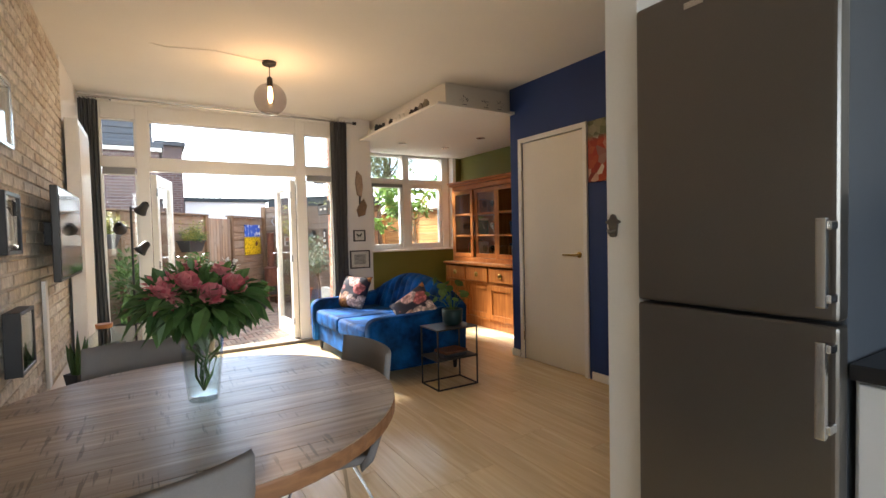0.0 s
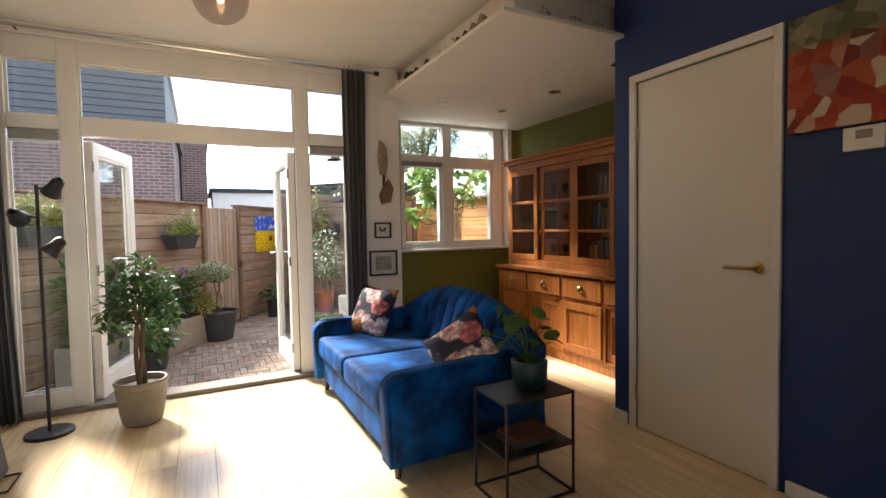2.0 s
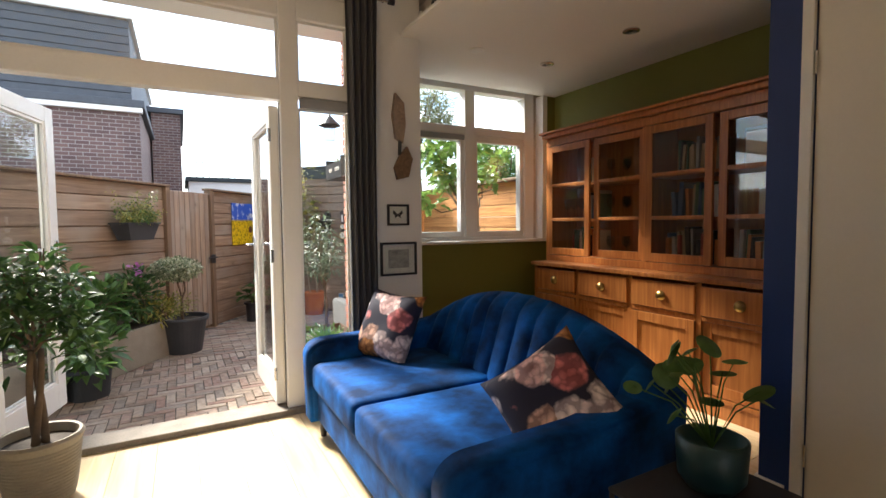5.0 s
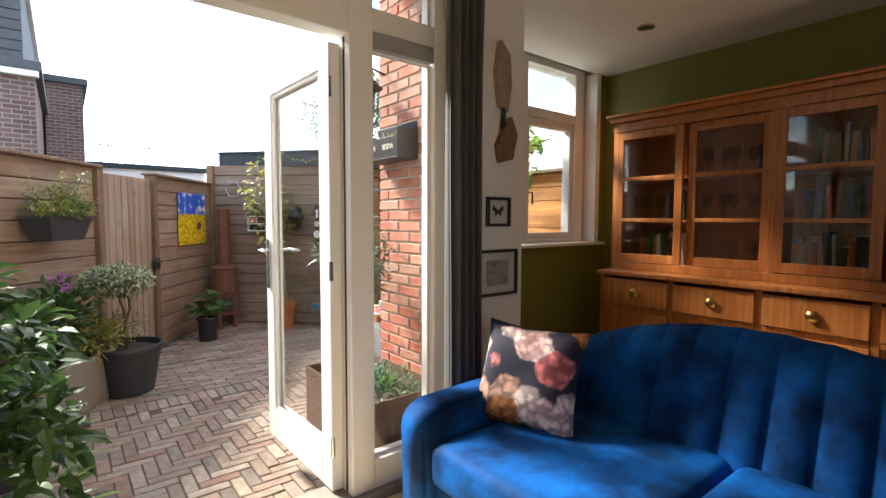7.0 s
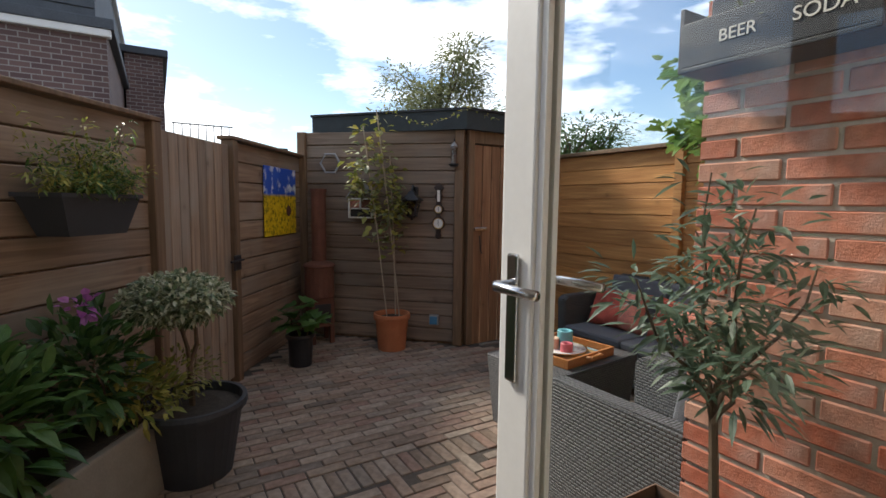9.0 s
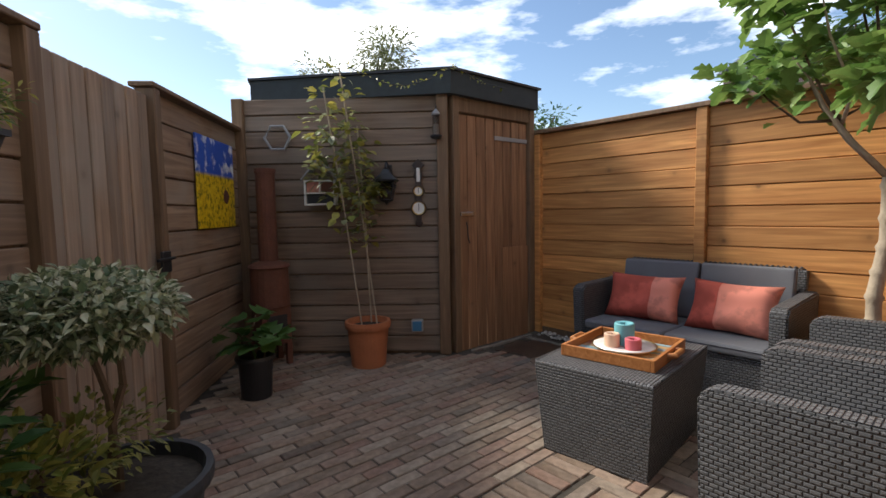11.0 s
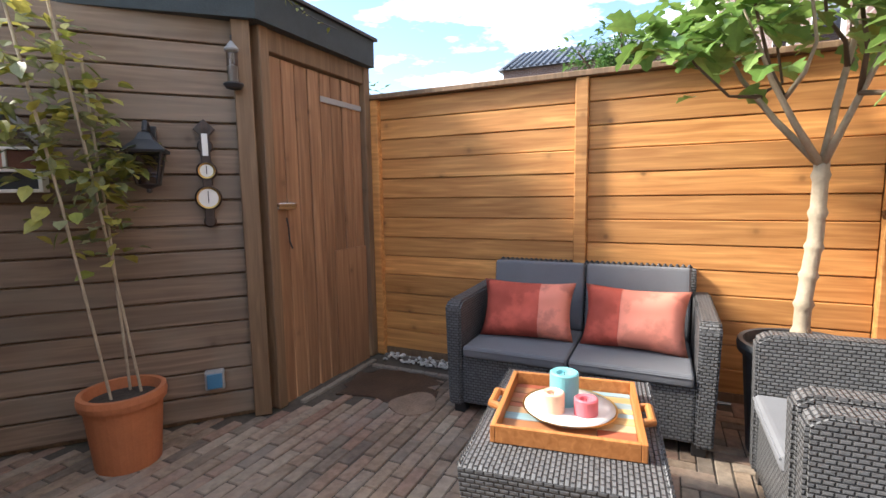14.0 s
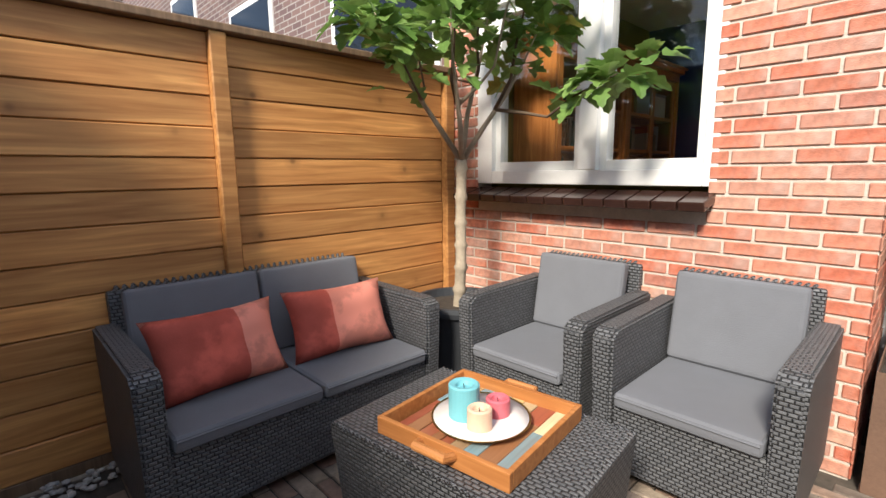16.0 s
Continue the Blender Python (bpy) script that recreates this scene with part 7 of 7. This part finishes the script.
part("pot", lathe([(0, 0), (0.05, 0), (0.07, 0.11), (0.062, 0.11), (0, 0.09)], 4, cap=False), M["darkpot"], sn)
rng = random.Random(44)
for k in range(8):
    a = k * 0.8
    part("leaf", tube([(0.02 * math.cos(a), 0.02 * math.sin(a), 0.09), (0.035 * math.cos(a), 0.035 * math.sin(a), 0.2), (0.05 * math.cos(a), 0.05 * math.sin(a), rng.uniform(0.26, 0.36))], [0.012, 0.016, 0.001], 5), M["leaf_dark"], sn)

for z, h, d, label in ((1.68, 0.30, 0.02, "silver-framed print on the brick wall"), (1.21, 0.27, 0.032, "black box frame on the brick wall"), (0.70, 0.27, 0.06, "deep black-framed glass box on the brick wall")):
    picture("wall_picture", pose(XL + 0.016, 2.50, z, 0, 0, 90), 0.28, h, label, M["chrome"] if d < 0.03 else M["black"], dark_art if d > 0.03 else sketch, d, 0.018)

# ---- dining table and chairs ----
dt = thing("dining_table", pose(0.07, 1.545, 0), "round dining table of worn greyed mango wood", "dining table")
n = 9
R = 0.615
edge_m = wood("table_edge_wood", (0.16, 0.07, 0.03), (0.30, 0.14, 0.06), 0.5, axis=0, per_piece=0.1)
for k in range(n):
    y0, y1 = -R + 2 * R * k / n, -R + 2 * R * (k + 1) / n
    y0i, y1i = y0 + 0.0012, y1 - 0.0012
    pts = []
    for q in range(9):
        y = y0i + (y1i - y0i) * q / 8
        pts.append((math.sqrt(max(0.0, R * R - y * y)), y))
    pts += [(-x, y) for x, y in reversed(pts)]
    clean = [p for i, p in enumerate(pts) if i == 0 or (abs(p[0] - pts[i - 1][0]) + abs(p[1] - pts[i - 1][1])) > 1e-4]
    part("tabletop_plank", prism(clean, 0.722, 0.75), M["table_wood"], dt)
part("tabletop_edge", lathe([(R - 0.03, 0.700), (R - 0.002, 0.703), (R + 0.002, 0.710), (R + 0.002, 0.742), (R - 0.001, 0.7485)], 72, cap=False), edge_m, dt, "warm brown table edge")
part("underframe", lathe([(0.0, 0.68), (R - 0.03, 0.70), (R - 0.03, 0.72), (0, 0.72)], 48, cap=False), edge_m, dt)
part("column", lathe([(0.06, 0.04), (0.05, 0.3), (0.07, 0.66), (0.2, 0.69)], 20), M["black"], dt)
for k in range(4):
    a = k * math.pi / 2 + 0.78
    part("foot", moved(box(0.03, 0.40, -0.035, 0.035, 0.0, 0.05, 0.01), pose(0, 0, 0, 0, 0, math.degrees(a))), M["black"], dt)

proto = thing("dining_chair", pose(0.48, 1.70, 0, 0, 0, 90), "grey felt shell dining chair on thin metal legs", "chair", "chairs round the table")


def shell_chair(t):
    """A bucket seat; the sitter looks along +y."""
    bm = bmesh.new()
    N1, N2 = 18, 16
    grid = []
    for i in range(N1 + 1):
        u = 2 * i / N1 - 1
        row = []
        for j in range(N2 + 1):
            v = j / N2
            if v < 0.5:
                q = v / 0.5
                y = 0.20 - 0.38 * q
                z = 0.44 + 0.035 * abs(u) ** 2 + 0.01 * (1 - q)
                w = 0.215 + 0.015 * q
            else:
                q = (v - 0.5) / 0.5
                ang = q * 1.0
                y = -0.18 - 0.055 * math.sin(min(1, q * 2) * math.pi / 2) - 0.03 * q
                z = 0.45 + 0.375 * q ** 1.25
                w = 0.23 - 0.012 * q
                y += 0.085 * abs(u) ** 2.2 * (1 - 0.35 * q)
            row.append(bm.verts.new((u * w, y, z)))
        grid.append(row)
    for a, b in zip(grid, grid[1:]):
        for j in range(N2):
            bm.faces.new((a[j], b[j], b[j + 1], a[j + 1]))
    under = [[bm.verts.new(v.co + Vector((0, -0.022 * (1 if j > N2 * 0.55 else 0.3), -0.026 * (1 if j < N2 * 0.6 else 0.25)))) for j, v in enumerate(row)] for row in grid]
    for a, b in zip(under, under[1:]):
        for j in range(N2):
            bm.faces.new((a[j], a[j + 1], b[j + 1], b[j]))
    rim = [(i, 0) for i in range(N1 + 1)] + [(N1, j) for j in range(1, N2 + 1)] + [(i, N2) for i in range(N1 - 1, -1, -1)] + [(0, j) for j in range(N2 - 1, 0, -1)]
    for (i0, j0), (i1, j1) in zip(rim, rim[1:] + rim[:1]):
        bm.faces.new((grid[i0][j0], under[i0][j0], under[i1][j1], grid[i1][j1]))
    part("seat_shell", bm, M["chair_cloth"], t, smooth=True)
    for s in (-1, 1):
        part("leg", tube([(s * 0.12, 0.10, 0.43), (s * 0.20, 0.20, 0.22), (s * 0.215, 0.22, 0.0)], 0.008, 8), M["chrome"], t)
        part("leg", tube([(s * 0.12, -0.10, 0.43), (s * 0.20, -0.19, 0.22), (s * 0.215, -0.22, 0.0)], 0.008, 8), M["chrome"], t)


shell_chair(proto)
copy_thing(proto, pose(-0.06, 2.09, 0, 0, 0, 180))
copy_thing(proto, pose(-0.10, 1.13, 0, 0, 0, 6))

# vase of flowers
va = thing("flower_vase", pose(0.105, 1.59, 0.75), "clear faceted glass vase with water on the table", "vase")
part("vase_glass", lathe([(0, 0.0), (0.043, 0.0), (0.046, 0.01), (0.068, 0.23), (0.078, 0.25), (0.075, 0.25), (0.064, 0.23), (0.042, 0.02), (0, 0.018)], 10, cap=False), M["water"], va)
part("stems", stems(51, (0, 0, 0.03), [(0.05 * math.cos(a), 0.05 * math.sin(a), 0.26) for a in [0.7 * k for k in range(9)]], 0.004, 0.003, 0.03), M["leaf_mid"], va, "crossing green stems")
bq = thing("bouquet", pose(0.105, 1.59, 0.985), "mixed bouquet of pink roses and dark leaves", "flowers")
leaf_part("foliage", leaves(52, 430, blob_place((0, 0, 0.085), (0.17, 0.17, 0.06), 0.0, 0.3), 0.085, 0.55, 0.3, 0.7), M["leaf_dark"], bq, "dark glossy foliage")
leaf_part("foliage", leaves(53, 120, blob_place((0, 0, 0.14), (0.12, 0.12, 0.05), 0.5, 0.35), 0.05, 0.4), M["leaf_mid"], bq)
leaf_part("pink_sprays", leaves(56, 170, blob_place((-0.09, -0.07, 0.12), (0.06, 0.06, 0.05), 0.6, 0.2), 0.03, 0.5), M["petal_pink"], bq, "feathery pink sprays")
leaf_part("white_sprays", leaves(57, 110, blob_place((0.07, 0.02, 0.175), (0.06, 0.06, 0.03), 0.6, 0.2), 0.018, 0.6), M["paper"], bq, "small white filler flowers")
rng = random.Random(54)
for k, (x, y, z, r) in enumerate(((0.02, -0.14, 0.14, 0.044), (-0.05, -0.10, 0.19, 0.042), (0.09, -0.10, 0.17, 0.042), (-0.12, -0.10, 0.16, 0.04), (0.06, -0.02, 0.215, 0.042), (-0.02, 0.05, 0.23, 0.038), (0.14, 0.0, 0.17, 0.03), (-0.10, 0.03, 0.20, 0.028), (-0.15, -0.05, 0.12, 0.028))):
    bm = bmesh.new()
    for ring, (nr, rr, hh) in enumerate(((4, 0.35, 1.1), (5, 0.65, 0.85), (6, 1.0, 0.55))):
        for q in range(nr):
            a = q * 6.283 / nr + ring
            c = Vector((math.cos(a), math.sin(a), 0)) * r * rr * 0.55
            t_ = Vector((-math.sin(a), math.cos(a), 0)) * r * (0.45 + 0.25 * rr)
            o = Vector((math.cos(a), math.sin(a), 0)) * r * rr * 0.65
            vs_ = [bm.verts.new(p) for p in (Vector((0, 0, -r * 0.3)), c - t_ + Vector((0, 0, r * hh * 0.5)), c + o * 0.5 - t_ * 0.6 + Vector((0, 0, r * hh)), c + o * 0.5 + t_ * 0.6 + Vector((0, 0, r * hh)), c + t_ + Vector((0, 0, r * hh * 0.5)))]
            bm.faces.new(vs_)
    part("rose", bm, M["petal_pink"], bq, "pink rose", at=pose(x * 0.9, y * 0.9, z * 0.72, rng.uniform(10, 45) if y < 0 else 0, 0, rng.uniform(0, 90)))

# ---- fridge and kitchen ----
fr = thing("fridge_freezer", pose(1.42, 0, 0), "tall brushed steel fridge-freezer with bar handles", "fridge")
part("body", box(0.035, 0.62, 0.385, 0.94, 0.03, 1.985, 0.006), M["darkwall"], fr, "grey steel cabinet body")
for z0, z1 in ((0.06, 1.012), (1.022, 1.99)):
    d = part("door", box(-0.028, 0.034, 0.38, 0.942, z0, z1, 0.014, 3), M["steel"], fr)
    hz0, hz1 = (0.74, 0.98) if z0 < 0.5 else (1.06, 1.28)
    part("bar_handle", box(-0.082, -0.062, 0.388, 0.411, hz0, hz1, 0.005), M["chrome"], d, "upright metal bar handle")
    for z in (hz0 + 0.012, hz1 - 0.03):
        part("handle_bracket", box(-0.066, -0.027, 0.382, 0.415, z, z + 0.022, 0.004), M["chrome"], d)
part("kick_plate", box(0.0, 0.03, 0.40, 0.92, 0.0, 0.055, 0.003), M["black"], fr)
part("badge", box(-0.0295, -0.028, 0.71, 0.77, 1.925, 1.945, 0.001), M["chrome"], fr)
op = thing("bottle_opener", pose(1.415, 1.055, 1.237, 0, 0, -90), "cast metal bottle opener screwed to the white wall end", "bottle opener")
part("plate", prism([(-0.014, -0.04), (-0.006, -0.044), (0.006, -0.044), (0.014, -0.04), (0.017, -0.01), (0.02, 0.004), (0.031, 0.008), (0.030, 0.014), (0.015, 0.022), (0.008, 0.036), (0.0, 0.040), (-0.008, 0.036), (-0.015, 0.022), (-0.030, 0.014), (-0.031, 0.008), (-0.02, 0.004), (-0.017, -0.01)], 0, 0.008), M["steel"], op, at=pose(0, 0, 0.04, 90, 0, 0))
part("claw", tube([(-0.015, -0.012, 0.02), (0, -0.028, 0.012), (0.015, -0.012, 0.02)], 0.006, 8), M["steel"], op)
kc = thing("base_cabinet", pose(1.46, 0, 0), "white kitchen base cabinet with handleless fronts", "cabinet", "kitchen units")
part("body", box(0.02, 0.63, -1.6, 0.375, 0.10, 0.875, 0.003), M["kitchen"], kc)
part("plinth", box(0.06, 0.6, -1.6, 0.37, 0.0, 0.10), M["black"], kc)
for k in range(3):
    part("door", box(0.0, 0.02, -1.59 + k * 0.655, -0.945 + k * 0.655, 0.11, 0.865, 0.004), M["kitchen"], kc)
wt_ = thing("worktop", pose(1.44, 0, 0.876), "black stone-look kitchen worktop", "worktop")
part("slab", box(0.0, 0.65, -1.62, 0.376, 0, 0.04, 0.004), M["worktop"], wt_)
uc = thing("wall_cabinet", pose(1.76, 0, 1.36), "white kitchen wall cabinet above the worktop", "cabinet", "kitchen units")
part("body", box(0.02, 0.335, -1.6, 0.372, 0, 0.75, 0.003), M["kitchen"], uc)
for k in range(3):
    part("door", box(0.0, 0.02, -1.59 + k * 0.653, -0.945 + k * 0.653, -0.005, 0.75, 0.004), M["kitchen"], uc)

# ---- pieces of floors, paving and walls ----
def plank_floor():
    rng = random.Random(2)
    w = 0.19
    cache = {}
    x = XL + 0.002
    while x < 4.19:
        y = -2.58 - rng.uniform(0, 1.1)
        while y < 5.57:
            y1 = y + 1.29
            a, b = max(y, -2.58), min(y1 - 0.002, 5.57)
            x1 = min(x + w, 4.195)
            if b - a > 0.05:
                key = (round(x1 - x, 3), round(b - a, 3))
                if key not in cache:
                    cache[key] = finish(box(0.0007, key[0] - 0.0007, 0, key[1], -0.012, 0.0, 0.0012, 1), "plank", M["laminate"])
                ob = new("plank", cache[key])
                ob.parent = floor
                ob.matrix_basis = pose(x, a, 0)
            y = y1
        x += w
    tagged(floor)


plank_floor()
for k, (x0, x1) in enumerate(((2.42, 4.19),)):
    ob = part("plank", box(x0, x1, 5.575, 6.195, -0.012, -0.0005, 0.001, 1), M["laminate"], floor)


def lay_bricks(parent, m, width, height, holes, material, bw=0.21, bh=0.052, joint=0.011, depth=0.014, keep=None, limit=300, joined_name="brickwork"):
    """Running-bond bricks on a wall whose face lies at y = 0, its outside at -y; nearest ones are objects, the rest joined."""
    rng = random.Random(int(width * 100))
    cache, rest, count = {}, bmesh.new(), 0
    vs, fs = [], []
    row, z = 0, 0.004
    while z + bh <= height + 0.02:
        x = -(bw + joint) / 2 if row % 2 else 0.0
        while x < width:
            a, b = max(x, 0.0), min(x + bw, width)
            spans = [(a, b)]
            for hx0, hx1, hz0, hz1 in holes:
                if z + bh > hz0 and z < hz1:
                    new_spans = []
                    for s0, s1 in spans:
                        if s1 <= hx0 or s0 >= hx1:
                            new_spans.append((s0, s1))
                        else:
                            if s0 < hx0:
                                new_spans.append((s0, hx0))
                            if s1 > hx1:
                                new_spans.append((hx1, s1))
                    spans = new_spans
            for s0, s1 in spans:
                if s1 - s0 < 0.02:
                    continue
                proud = rng.choice((0.0, 0.0015, 0.003))
                if count < limit and (keep is None or keep(s0, z)):
                    key = (round(s1 - s0, 3), proud)
                    if key not in cache:
                        cache[key] = finish(box(0, key[0], -depth - proud, 0.0, 0, bh, 0.004, 1), "brick", material)
                    ob = new("brick", cache[key])
                    ob.parent = parent
                    ob.matrix_basis = m @ pose(s0, 0, z, 0, rng.uniform(-0.25, 0.25), 0)
                    count += 1
                else:
                    k = len(vs)
                    d, e = -depth - proud, 0.004
                    quad = [(s0, 0, z), (s1, 0, z), (s1, 0, z + bh), (s0, 0, z + bh), (s0 + e, d, z + e), (s1 - e, d, z + e), (s1 - e, d, z + bh - e), (s0 + e, d, z + bh - e)]
                    vs += [tuple(m @ Vector(q)) for q in quad]
                    fs += [tuple(k + i for i in f) for f in ((4, 5, 6, 7), (0, 1, 5, 4), (1, 2, 6, 5), (2, 3, 7, 6), (3, 0, 4, 7))]
            x += bw + joint
        z += bh + joint
        row += 1
    rest.free()
    if fs:
        me = bpy.data.meshes.new(joined_name)
        me.from_pydata(vs, [], fs)
        me.materials.append(material)
        ob = new(joined_name, me)
        ob.parent = parent
        ob["kind"] = "stuff"


# whitewashed wall, seen from +x: local x runs along -y... its outside faces +x
lay_bricks(wall_west, pose(XL - 0.006, 0.2, 0, 0, 0, 90), 4.35, CEIL - 0.01, (), M["brick_white"], 0.205, 0.054, 0.012, 0.010, keep=lambda x, z: 0.9 < x < 3.2 and 0.5 < z < 2.1)
# bay: garden face (outside +y) and side face (outside -x)
lay_bricks(wall_bay, pose(4.27, 6.43, GROUND, 0, 0, 180), 2.15, 3.07, ((0.25, 1.58, 1.0, 2.57),), M["brick_red"], depth=0.006, keep=lambda x, z: x > 0.15 and z < 1.95)
lay_bricks(wall_bay, pose(2.12, 6.443, GROUND, 0, 0, -90), 0.735, 3.07, (), M["brick_red"], depth=0.006, keep=lambda x, z: 0.0 < z < 2.4, limit=160)


def inside_garden(x, y):
    # garden side of the left fence, the shed front and the right fence
    s = (x - 1.272) * 0.811 - (y - 9.427) * 0.585
    sh = (x - 2.02) * -0.682 + (y - 10.44) * -0.731
    return s > 0.03 and sh > 0.02 and y < 9.33 + (0 if x > 3.2 else 9) and x < 4.2 and y > 5.77 and not (x > 2.08 and y < 6.46)


def pave():
    rng = random.Random(4)
    L, W, J = 0.192, 0.060, 0.006
    pieces = []
    # herringbone by the house, along the walls
    unit = L + J
    wj = W + J
    n = 3
    for i in range(-60, 110):
        for j in range(-60, 110):
            bx, by = -2.0 + i * wj, 5.7 + j * wj
            k = (i - j) % (2 * n)
            if k == 0:
                pieces.append((bx + L / 2, by + W / 2, 0))
            elif k == 2 * n - 1:
                pieces.append((bx + W / 2, by + L / 2, 90))
    edge = 7.62
    chosen = [(x, y, a) for x, y, a in pieces if y < edge - 0.02]
    # soldier course
    x = -2.0
    while x < 4.2:
        chosen.append((x + W / 2, edge + L / 2 + 0.02, 90))
        x += wj
    # running bond beyond
    y, row = edge + L + 0.06, 0
    while y < 11.0:
        x = -2.0 + (unit / 2 if row % 2 else 0)
        while x < 4.2:
            chosen.append((x + L / 2, y, 0))
            x += unit
        y += wj
        row += 1
    chosen = [(x, y, a) for x, y, a in chosen if inside_garden(x, y)]
    near = lambda x, y: 6.4 < y < 8.6 and 0.9 < x < 2.6
    me = finish(box(-L / 2, L / 2, -W / 2, W / 2, -0.05, 0.0, 0.004, 1), "paver", M["paver"])
    pav = tagged(new("pavement"), "brown clay pavers, herringbone by the house", "pavement", "", "structure")
    vs, fs, count = [], [], 0
    tmpl = [tuple(v.co) for v in me.vertices]
    tf = [tuple(p.vertices) for p in me.polygons]
    for x, y, a in chosen:
        m = pose(x, y, GROUND + rng.uniform(-0.003, 0.003), rng.uniform(-0.6, 0.6), rng.uniform(-0.5, 0.5), a + rng.uniform(-0.8, 0.8))
        if count < 300 and near(x, y):
            ob = new("paver", me)
            ob.parent = pav
            ob.matrix_basis = m
            count += 1
        else:
            k = len(vs)
            vs += [tuple(m @ Vector(v)) for v in tmpl]
            fs += [tuple(k + i for i in f) for f in tf]
    far = bpy.data.meshes.new("paving")
    far.from_pydata(vs, [], fs)
    far.materials.append(M["paver"])
    ob = new("paving", far)
    ob.parent = pav
    ob["kind"] = "stuff"


pave()
structure("joint_sand", prism([(-1.55, 5.76), (4.24, 5.76), (4.24, 9.4), (3.2, 9.4), (2.0, 10.5), (1.2, 9.35)], -0.20, GROUND - 0.007), M["sand"], "dark sand between the pavers", "ground")
